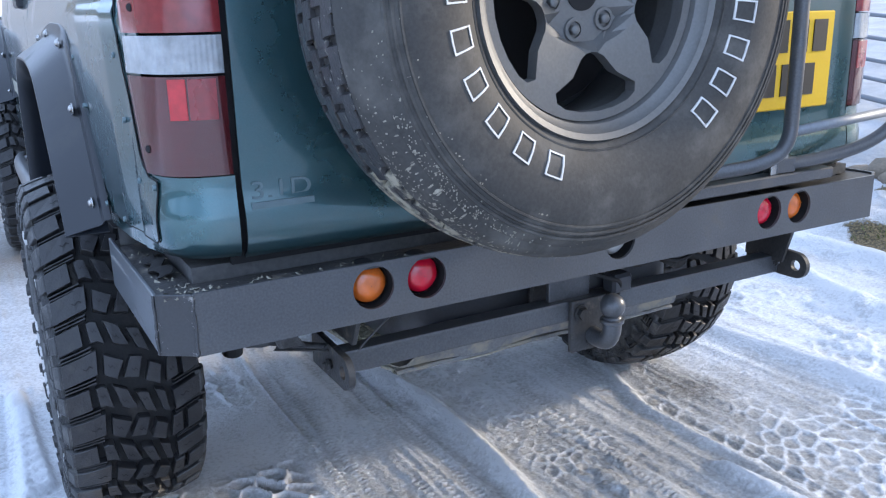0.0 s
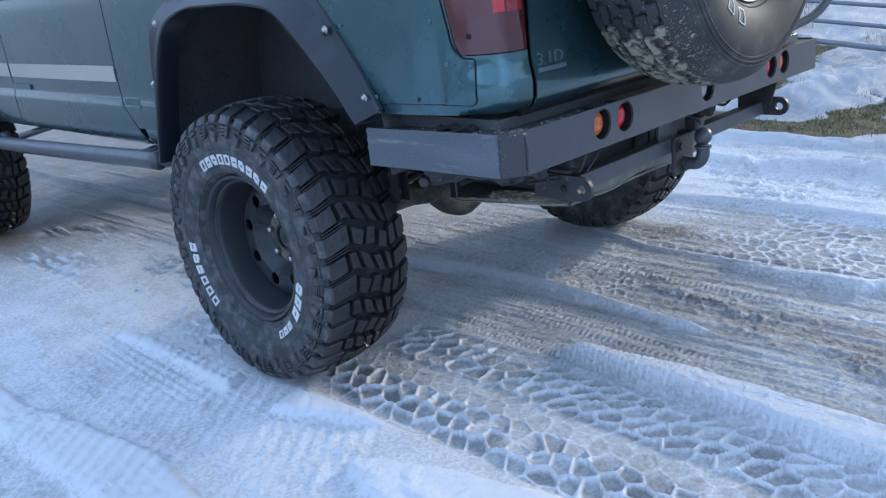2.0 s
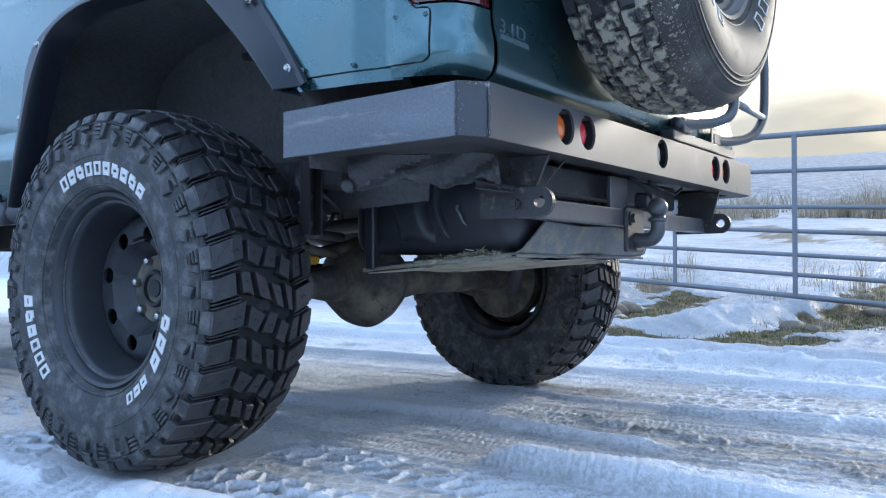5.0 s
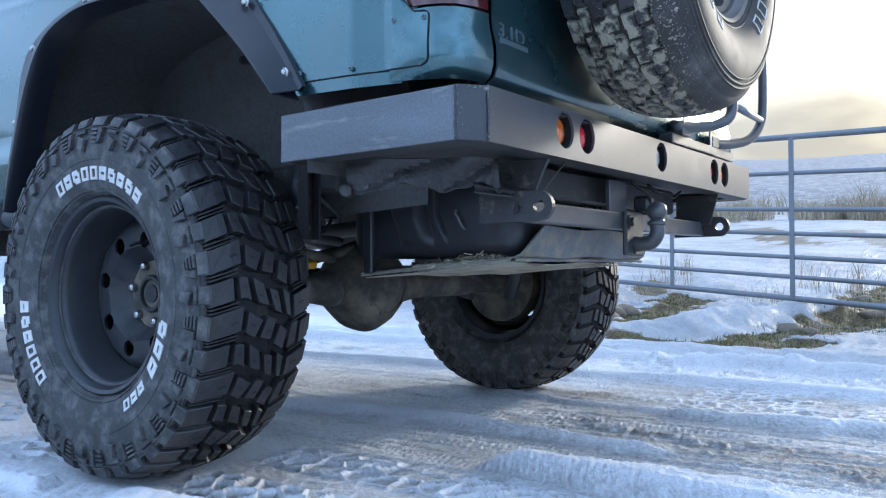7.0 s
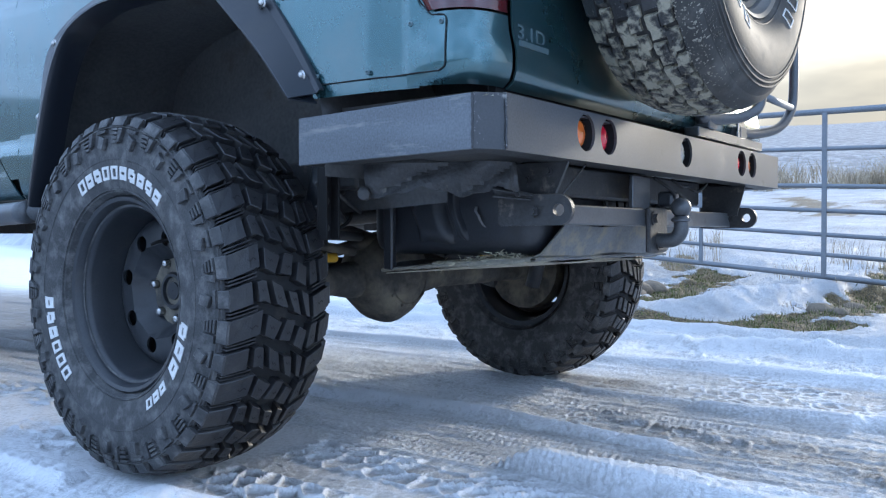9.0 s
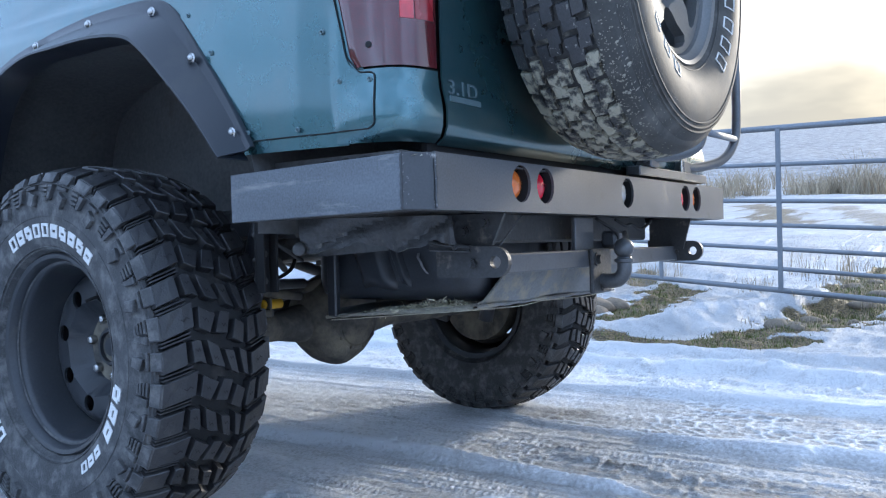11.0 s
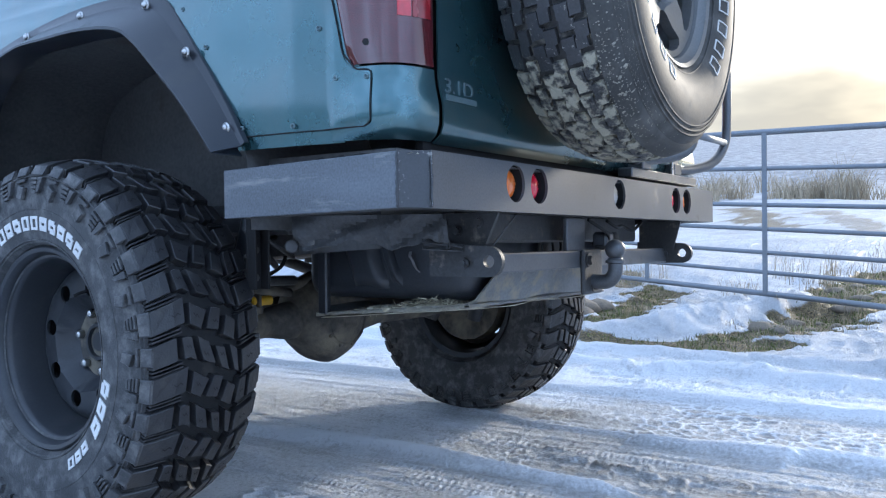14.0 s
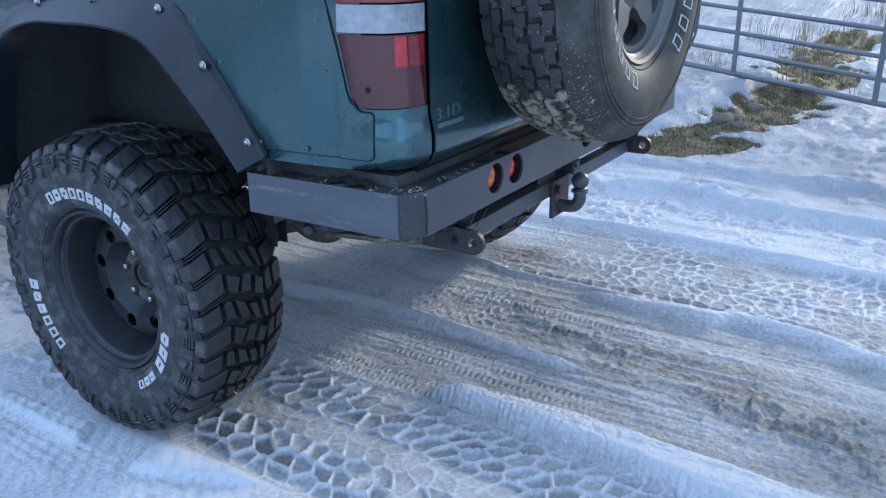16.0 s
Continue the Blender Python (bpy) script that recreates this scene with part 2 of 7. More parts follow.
LENS_RED = lens_material("dark_red_lens", (0.095, 0.011, 0.015))
LENS_UPPER = lens_material("faded_red_lens", (0.30, 0.035, 0.04), 0.2)
# dim and bright copies of one red, painting the light's fade along the reflector
LENS_DIM_END = lens_material("dim_end_red_reflector", (0.30, 0.014, 0.022), 0.3)
LENS_BRIGHT = lens_material("bright_red_lens", (0.62, 0.012, 0.025), 0.3)
LENS_CLEAR = lens_material("clear_ribbed_lens", (0.42, 0.45, 0.47), 0.16, 40)
LENS_AMBER = lens_material("amber_lens", (0.80, 0.17, 0.025), 0.2)
LENS_CRIMSON = lens_material("crimson_lens", (0.75, 0.01, 0.04), 0.2)
LENS_GREY = lens_material("grey_lens", (0.42, 0.43, 0.43), 0.18)


def snow_material():
    m = bpy.data.materials.new("trodden_snow")
    m.use_nodes = True
    nd, ln = m.node_tree.nodes, m.node_tree.links
    b = nd["Principled BSDF"]
    b.inputs["Roughness"].default_value = 0.62
    b.inputs["Specular IOR Level"].default_value = 0.35
    tc = nd.new("ShaderNodeTexCoord")
    at = nd.new("ShaderNodeAttribute")
    at.attribute_name = "dirt_shade"
    ag = nd.new("ShaderNodeAttribute")
    ag.attribute_name = "turf"
    n1, n2, n3 = (nd.new("ShaderNodeTexNoise") for _ in range(3))
    for n, s, d in ((n1, 5.0, 8), (n2, 80.0, 5), (n3, 300.0, 3)):
        n.inputs["Scale"].default_value, n.inputs["Detail"].default_value = s, d
        n.inputs["Roughness"].default_value = 0.62
        ln.new(tc.outputs["Object"], n.inputs["Vector"])
    # patchy slush and painted shade: their reach, broken up by two noises
    a = nd.new("ShaderNodeMath")
    a.operation = "MULTIPLY_ADD"
    ln.new(n1.outputs["Fac"], a.inputs[0])
    a.inputs[1].default_value = 0.55
    ln.new(at.outputs["Fac"], a.inputs[2])
    a2 = nd.new("ShaderNodeMath")
    a2.operation = "MULTIPLY_ADD"
    ln.new(n2.outputs["Fac"], a2.inputs[0])
    a2.inputs[1].default_value = 0.75
    ln.new(a.outputs[0], a2.inputs[2])
    mr = nd.new("ShaderNodeMapRange")
    mr.inputs["From Min"].default_value, mr.inputs["From Max"].default_value = 0.74, 1.5
    ln.new(a2.outputs[0], mr.inputs["Value"])
    ramp = nd.new("ShaderNodeValToRGB")
    e = ramp.color_ramp.elements
    e[0].position, e[0].color = 0.0, (0.73, 0.75, 0.78, 1)
    e[1].position, e[1].color = 1.0, (0.20, 0.182, 0.164, 1)
    for p, c in ((0.22, (0.57, 0.58, 0.595, 1)), (0.55, (0.39, 0.392, 0.393, 1))):
        x = e.new(p)
        x.color = c
    ln.new(mr.outputs["Result"], ramp.inputs["Fac"])
    # turf showing through
    t1 = nd.new("ShaderNodeMath")
    t1.operation = "MULTIPLY_ADD"
    ln.new(n2.outputs["Fac"], t1.inputs[0])
    t1.inputs[1].default_value = 0.8
    ln.new(ag.outputs["Fac"], t1.inputs[2])
    tm = nd.new("ShaderNodeMapRange")
    tm.inputs["From Min"].default_value, tm.inputs["From Max"].default_value = 0.78, 1.0
    ln.new(t1.outputs[0], tm.inputs["Value"])
    tr = nd.new("ShaderNodeValToRGB")
    tr.color_ramp.elements[0].color, tr.color_ramp.elements[1].color = (0.022, 0.018, 0.010, 1), (0.21, 0.155, 0.075, 1)
    tr.color_ramp.elements[0].position, tr.color_ramp.elements[1].position = 0.40, 0.64
    ln.new(n2.outputs["Fac"], tr.inputs["Fac"])
    # open field: moor grass through thin snow; the blue-grey also paints its light dimmer
    af = nd.new("ShaderNodeAttribute")
    af.attribute_name = "field"
    n4 = nd.new("ShaderNodeTexNoise")
    n4.inputs["Scale"].default_value, n4.inputs["Detail"].default_value, n4.inputs["Roughness"].default_value = 1.1, 10, 0.72
    ln.new(tc.outputs["Object"], n4.inputs["Vector"])
    f1 = nd.new("ShaderNodeMapRange")
    f1.inputs["From Min"].default_value, f1.inputs["From Max"].default_value = 0.08, 0.80
    ln.new(n4.outputs["Fac"], f1.inputs["Value"])
    f2 = nd.new("ShaderNodeMath")
    f2.operation = "MULTIPLY"
    ln.new(f1.outputs["Result"], f2.inputs[0])
    ln.new(af.outputs["Fac"], f2.inputs[1])
    mf = nd.new("ShaderNodeMix")
    mf.data_type = "RGBA"
    mf.inputs["B"].default_value = (0.20, 0.205, 0.215, 1)
    ln.new(f2.outputs[0], mf.inputs["Factor"])
    ln.new(ramp.outputs["Color"], mf.inputs["A"])
    bf = nd.new("ShaderNodeBump")
    bf.inputs["Distance"].default_value = 0.035
    ln.new(af.outputs["Fac"], bf.inputs["Strength"])
    ln.new(n4.outputs["Fac"], bf.inputs["Height"])
    mx = nd.new("ShaderNodeMix")
    mx.data_type = "RGBA"
    ln.new(tm.outputs["Result"], mx.inputs["Factor"])
    ln.new(mf.outputs["Result"], mx.inputs["A"])
    ln.new(tr.outputs["Color"], mx.inputs["B"])
    ln.new(mx.outputs["Result"], b.inputs["Base Color"])
    bp, bp2 = nd.new("ShaderNodeBump"), nd.new("ShaderNodeBump")
    bp.inputs["Strength"].default_value, bp.inputs["Distance"].default_value = 0.9, 0.009
    bp2.inputs["Strength"].default_value, bp2.inputs["Distance"].default_value = 1.0, 0.0042
    n6 = nd.new("ShaderNodeTexNoise")
    n6.inputs["Scale"].default_value, n6.inputs["Detail"].default_value, n6.inputs["Roughness"].default_value = 17.0, 6, 0.6
    ln.new(tc.outputs["Object"], n6.inputs["Vector"])
    b6 = nd.new("ShaderNodeBump")
    b6.inputs["Strength"].default_value, b6.inputs["Distance"].default_value = 0.3, 0.008
    ln.new(n6.outputs["Fac"], b6.inputs["Height"])
    ln.new(bf.outputs["Normal"], b6.inputs["Normal"])
    ln.new(b6.outputs["Normal"], bp.inputs["Normal"])
    ln.new(n2.outputs["Fac"], bp.inputs["Height"])
    ln.new(n3.outputs["Fac"], bp2.inputs["Height"])
    ln.new(bp.outputs["Normal"], bp2.inputs["Normal"])
    ln.new(bp2.outputs["Normal"], b.inputs["Normal"])
    return m


SNOW = snow_material()


# ---------------------------------------------------------------- building helpers
def part(name, bm, mat, parent=None, label="", smooth=None):
    """Links a bmesh as one mesh object under a thing or a part. smooth: degrees under which edges are shaded round."""
    me = bpy.data.meshes.new(name)
    if smooth:
        for f in bm.faces:
            f.smooth = True
        for e in bm.edges:
            if len(e.link_faces) == 2 and e.calc_face_angle(0) > radians(smooth):
                e.smooth = False
    bm.to_mesh(me)
    bm.free()
    me.materials.append(mat)
    ob = new(name, me)
    if parent is not None:
        ob.parent = parent
    if label:
        ob["label"] = label
    return ob


def thing(name, label, category, group="", kind="", at=(0, 0, 0)):
    ob = new(name)
    ob.empty_display_size = 0.1
    ob.location = at
    return tagged(ob, label, category, group, kind)


def box(bm, x0, x1, y0, y1, z0, z1, bevel=0.0, m=None, segments=1):
    vs = [bm.verts.new(v) for v in ((x0, y0, z0), (x1, y0, z0), (x1, y1, z0), (x0, y1, z0), (x0, y0, z1), (x1, y0, z1), (x1, y1, z1), (x0, y1, z1))]
    fs = [bm.faces.new([vs[i] for i in f]) for f in ((3, 2, 1, 0), (4, 5, 6, 7), (0, 1, 5, 4), (1, 2, 6, 5), (2, 3, 7, 6), (3, 0, 4, 7))]
    if bevel:
        es = list({e for f in fs for e in f.edges})
        r = bmesh.ops.bevel(bm, geom=es, offset=bevel, segments=segments, affect="EDGES", profile=0.6)
        vs = list({v for f in r["faces"] for v in f.verts} | {v for v in vs if v.is_valid})
    if m is not None:
        bmesh.ops.transform(bm, matrix=m, verts=[v for v in vs if v.is_valid])
    return bm


def lathe(profile, n=64, axis="X", bm=None, centre=(0, 0, 0), closed=False):
    """Turns (along, radius) pairs about an axis."""
    bm = bm or bmesh.new()
    rings = []
    for a, r in profile:
        ring = []
        for i in range(n):
            t = 2 * math.pi * i / n
            c, s = r * math.cos(t), r * math.sin(t)
            v = {"X": (a, s, c), "Y": (s, a, c), "Z": (c, s, a)}[axis]
            ring.append(bm.verts.new(Vector(v) + Vector(centre)))
        rings.append(ring)
    pairs = list(zip(rings, rings[1:])) + ([(rings[-1], rings[0])] if closed else [])
    for p, q in pairs:
        for i in range(n):
            j = (i + 1) % n
            bm.faces.new((p[i], p[j], q[j], q[i]))
    bmesh.ops.recalc_face_normals(bm, faces=bm.faces)
    return bm


def disc(bm, centre, r, axis, thick, n=20, dome=0.0, start=0.0):
    """A capped cylinder, or with dome a domed button, from centre along axis (a vector)."""
    ax = Vector(axis).normalized()
    q = Vector((0, 0, 1)).rotation_difference(ax)
    prof = [(r, 0.0), (r, thick)]
    if dome:
        prof += [(r * math.cos(t), thick + dome * math.sin(t)) for t in (0.35, 0.7, 1.05, 1.35)]
    rings = []
    for rr, h in prof:
        rings.append([bm.verts.new(Vector(centre) + q @ Vector((rr * math.cos(start + 2 * math.pi * i / n), rr * math.sin(start + 2 * math.pi * i / n), h))) for i in range(n)])
    for p, s in zip(rings, rings[1:]):
        for i in range(n):
            j = (i + 1) % n
            bm.faces.new((p[i], p[j], s[j], s[i]))
    bm.faces.new(rings[-1])
    bm.faces.new(rings[0][::-1])
    return bm


def tube(points, r, n=14, bm=None, soften=6, caps=True):
    """A round bar along a softened line of points."""
    bm = bm or bmesh.new()
    ps = [Vector(p) for p in points]
    if soften and len(ps) > 2:
        out = []
        ext = [ps[0] * 2 - ps[1]] + ps + [ps[-1] * 2 - ps[-2]]
        for a, b, c, d in zip(ext, ext[1:], ext[2:], ext[3:]):
            for k in range(soften):
                t = k / soften
                out.append(0.5 * ((2 * b) + (c - a) * t + (2 * a - 5 * b + 4 * c - d) * t * t + (3 * b - a - 3 * c + d) * t ** 3))
        ps = out + [ps[-1]]
    rings, up = [], None
    for i, p in enumerate(ps):
        d = (ps[min(i + 1, len(ps) - 1)] - ps[max(i - 1, 0)]).normalized()
        if up is None:
            up = d.orthogonal().normalized()
        up = (up - d * up.dot(d)).normalized()
        side = d.cross(up)
        rings.append([bm.verts.new(p + r * (math.cos(2 * math.pi * k / n) * up + math.sin(2 * math.pi * k / n) * side)) for k in range(n)])
    for a, b in zip(rings, rings[1:]):
        for i in range(n):
            j = (i + 1) % n
            bm.faces.new((a[i], a[j], b[j], b[i]))
    if caps:
        bm.faces.new(rings[0][::-1])
        bm.faces.new(rings[-1])
    return bm


def circle(cx, cy, r, n=28):
    return [(cx + r * math.cos(2 * math.pi * i / n), cy + r * math.sin(2 * math.pi * i / n)) for i in range(n)]


def plate(loops, thick, place, bm=None):
    """A flat plate with holes: the loops of 2D points are filled, thickened, and laid by place(u, v, w)."""
    own = bmesh.new()
    edges = []
    for loop in loops:
        vs = [own.verts.new((u, v, 0)) for u, v in loop]
        edges += [own.edges.new((vs[i], vs[(i + 1) % len(vs)])) for i in range(len(vs))]
    bmesh.ops.triangle_fill(own, use_beauty=True, use_dissolve=False, edges=edges)
    r = bmesh.ops.extrude_face_region(own, geom=own.faces[:])
    for v in [g for g in r["geom"] if isinstance(g, bmesh.types.BMVert)]:
        v.co.z = thick
    for v in own.verts:
        v.co = place(v.co.x, v.co.y, v.co.z)
    bmesh.ops.recalc_face_normals(own, faces=own.faces)
    if bm is None:
        return own
    me = bpy.data.meshes.new("tmp")
    own.to_mesh(me)
    own.free()
    bm.from_mesh(me)
    bpy.data.meshes.remove(me)
    return bm


def grid(rows, bm=None, keep=None):
    """A sheet over rows of points; keep(i, j) tells which cells stay."""
    bm = bm or bmesh.new()
    vs = [[bm.verts.new(p) for p in row] for row in rows]
    for i in range(len(vs) - 1):
        for j in range(len(vs[0]) - 1):
            if keep is None or keep(i, j):
                bm.faces.new((vs[i][j], vs[i][j + 1], vs[i + 1][j + 1], vs[i + 1][j]))
    for v in [v for v in bm.verts if not v.link_faces]:
        bm.verts.remove(v)
    return bm


def thicken(bm, t):
    """Gives a sheet a thickness, against its normals."""
    bmesh.ops.recalc_face_normals(bm, faces=bm.faces)
    bm.normal_update()
    bmesh.ops.solidify(bm, geom=bm.faces[:], thickness=t)
    bmesh.ops.recalc_face_normals(bm, faces=bm.faces)
    return bm


# ---------------------------------------------------------------- ground
def smooth01(a, b, x):
    t = np.clip((x - a) / (b - a), 0, 1)
    return t * t * (3 - 2 * t)


def lattice(x, y, seed):
    """Smooth value noise on arrays, 0 to 1."""
    xi, yi = np.floor(x).astype(np.int64), np.floor(y).astype(np.int64)
    fx, fy = x - xi, y - yi
    fx, fy = fx * fx * (3 - 2 * fx), fy * fy * (3 - 2 * fy)

    def h(a, b):
        n = (a * 374761393 + b * 668265263 + seed * 974634777) & 0x7FFFFFFF
        n = ((n ^ (n >> 13)) * 1274126177) & 0x7FFFFFFF
        return ((n ^ (n >> 16)) & 0xFFFF) / 65535.0

    return (h(xi, yi) * (1 - fx) + h(xi + 1, yi) * fx) * (1 - fy) + (h(xi, yi + 1) * (1 - fx) + h(xi + 1, yi + 1) * fx) * fy


def fractal(x, y, scale, octaves, seed):
    total, amp, norm = 0.0, 1.0, 0.0
    for k in range(octaves):
        total = total + amp * lattice(x * scale * 2 ** k, y * scale * 2 ** k, seed + k)
        norm, amp = norm + amp, amp * 0.55
    return total / norm


GATE_AT, GATE_WAY = np.array((4.557, 0.744)), np.array((0.3412, 0.9400))


def large_form(x, y):
    """The lie of the land: a level yard, a low verge, and a field that rises to a hill behind the gate."""
    u = x * 0.94 - y * 0.341
    v = x * 0.341 + y * 0.94
    z = 0.10 * smooth01(2.2, 3.4, u) + 0.05 * smooth01(3.4, 5.0, u)
    z = z + 0.055 * np.clip(v - 2.2, -2.5, 30) * smooth01(2.6, 4.2, u)
    far = np.hypot(x, y)
    z = z + 0.056 * np.clip(u - 4.2, 0, 60)
    way = smooth01(0.15, 0.55, u / np.maximum(far, 1.0))
    hill = np.clip(far - 64, 0, 420)
    z = z + way * (0.145 * hill - 0.00006 * hill ** 2)
    z = z + smooth01(5, 40, far) * (fractal(x, y, 0.11, 3, 11) - 0.5) * 0.9 * smooth01(3.5, 30, u)
    # the moor rises on the other side of the yard, bare and dark
    away = smooth01(0.1, 0.5, -u / np.maximum(far, 1.0))
    z = z + away * 0.16 * np.clip(far - 90, 0, 260) * (0.7 + 0.6 * fractal(x, y, 0.006, 3, 19))
    z = z + smooth01(60, 200, u) * (fractal(x, y, 0.012, 3, 17) - 0.5) * 3.0
    return z


def cell_noise(a, b, seed):
    n = (a.astype(np.int64) * 374761393 + b.astype(np.int64) * 668265263 + seed * 974634777) & 0x7FFFFFFF
    n = ((n ^ (n >> 13)) * 1274126177) & 0x7FFFFFFF
    return ((n ^ (n >> 16)) & 0xFFFF) / 65535.0


def print_web(x, y, x0, x1, cols, pitch, seed, thin=0.008):
    """The thin raised web that a lugged tyre leaves in snow: jittered polygons in staggered columns; also a number for each cell."""
    w = (x1 - x0) / cols
    p = (x - x0) / w + 0.25 * (fractal(x, y, 6, 2, seed) - 0.5)
    q = y / pitch + 0.35 * (p - cols / 2) * np.sign(p - cols / 2) + 0.25 * (fractal(x, y, 6, 2, seed + 5) - 0.5)
    c0, r0_ = np.floor(p), np.floor(q)
    best, second, cell = np.full(x.shape, 9.0), np.full(x.shape, 9.0), np.zeros(x.shape)
    for i in (-1, 0, 1):
        for j in (-2, -1, 0, 1, 2):
            c, r = c0 + i, r0_ + j
            sx = c + 0.5 + 0.66 * (cell_noise(c, r, seed) - 0.5)
            sy = r + 0.5 * np.mod(c, 2) + 0.5 + 0.66 * (cell_noise(c, r, seed + 1) - 0.5)
            d = np.hypot((p - sx) * w, (q - sy) * pitch)
            nearer = d < best
            second = np.where(nearer, best, np.minimum(second, d))
            cell = np.where(nearer, cell_noise(c, r, seed + 3), cell)
            best = np.where(nearer, d, best)
    d = (second - best) / 2
    edge = smooth01(x0 - 0.02, x0 + 0.01, x) * (1 - smooth01(x1 - 0.01, x1 + 0.02, x))
    return (1 - smooth01(0.15 * thin, thin, d)) * edge, edge, cell


def bank(x, y, left, right, seed, flute=0.0, soft=0.45, rise=0.10):
    """A strip of pushed-up snow between two edges, each a line of (y, x); it tapers out where the edges meet. 0 to 1."""
    xl = np.interp(y, [p[0] for p in left], [p[1] for p in left]) + 0.016 * (fractal(y * 0 + 1.7, y, 5.0, 3, seed) - 0.5)
    xr = np.interp(y, [p[0] for p in right], [p[1] for p in right]) + 0.020 * (fractal(y * 0 + 4.1, y, 4.0, 3, seed + 2) - 0.5)
    if flute:
        teeth = np.abs(np.mod(y / 0.0235 + 1.6 * fractal(y * 0 + 0.3, y, 7, 2, seed + 5), 1.0) - 0.5) * 2
        xl = xl + flute * (teeth - 0.5) * (0.1 + 1.5 * fractal(y * 0 + 2.2, y, 6.0, 2, seed + 7))
    xl = xl + 0.008 * (fractal(x, y, 26, 2, seed + 1) - 0.5)
    wide = np.maximum(xr - xl, 0.0)
    face = 0.014 + rise * wide
    top = smooth01(xl - 0.4 * face, xl + face, x) * (1 - smooth01(xr - soft * wide, xr + 0.012, x))
    return top * smooth01(0.004, 0.055, wide)


# patches of turf that show through the snow: two ends, reach and strength
VERGE_TURF = ((3.25, 1.42, 3.9, 1.60, 0.14, 0.95), (3.9, 1.62, 5.2, 1.85, 0.30, 1.0), (2.84, 1.28, 2.78, 0.86, 0.18, 1.0), (2.78, 0.86, 2.98, 0.44, 0.24, 1.0), (3.0, 0.74, 3.5, 0.56, 0.19, 0.95), (3.5, 0.42, 4.6, 0.33, 0.27, 1.0),
              (4.6, 0.3, 5.5, 0.12, 0.25, 0.9), (5.4, 0.42, 7.2, 0.30, 0.33, 0.95), (3.2, -1.4, 3.3, -0.6, 0.14, 0.7), (5.6, 2.3, 6.2, 2.5, 0.2, 0.6), (4.2, -1.2, 5.2, -1.8, 0.3, 0.8), (14.0, 2.9, 23.3, 6.1, 0.7, 0.55), (12.3, 0.9, 19.5, 3.1, 0.5, 0.5))


def to_line(x, y, x0, y0, x1, y1):
    """Distance to a stretch of line, on arrays."""
    dx, dy = x1 - x0, y1 - y0
    t = np.clip(((x - x0) * dx + (y - y0) * dy) / (dx * dx + dy * dy), 0, 1)
    return np.hypot(x - x0 - t * dx, y - y0 - t * dy)


def over(x, y, x0, x1, y0, y1):
    """The places within a rectangle, to work out fine forms only there."""
    return (x > x0) & (x < x1) & (y > y0) & (y < y1)


# wheel prints: x from, to, columns of cells, pitch, height of the web, y from, to, seed, slush in the cells, half width of the web, and whether only the shoulders bite
PRINTS = ((-0.915, -0.405, 8, 0.066, 0.0170, -2.6, 0.86, 41, 0.36, 0.0066, True), (0.64, 1.23, 9, 0.062, 0.0038, -2.6, 0.72, 43, 0.12, 0.0100, False), (0.13, 0.40, 6, 0.034, 0.0040, 0.30, 1.2, 42, 0.06, 0.0060, False),
          (-0.92, -0.40, 7, 0.088, 0.012, 1.15, 3.5, 44, 0.12, 0.011, False), (1.40, 1.85, 8, 0.075, 0.010, -4, 4, 45, 0.10, 0.012, False), (-1.75, -1.4, 6, 0.06, 0.006, 1.2, 5, 46, 0.02, 0.011, False))
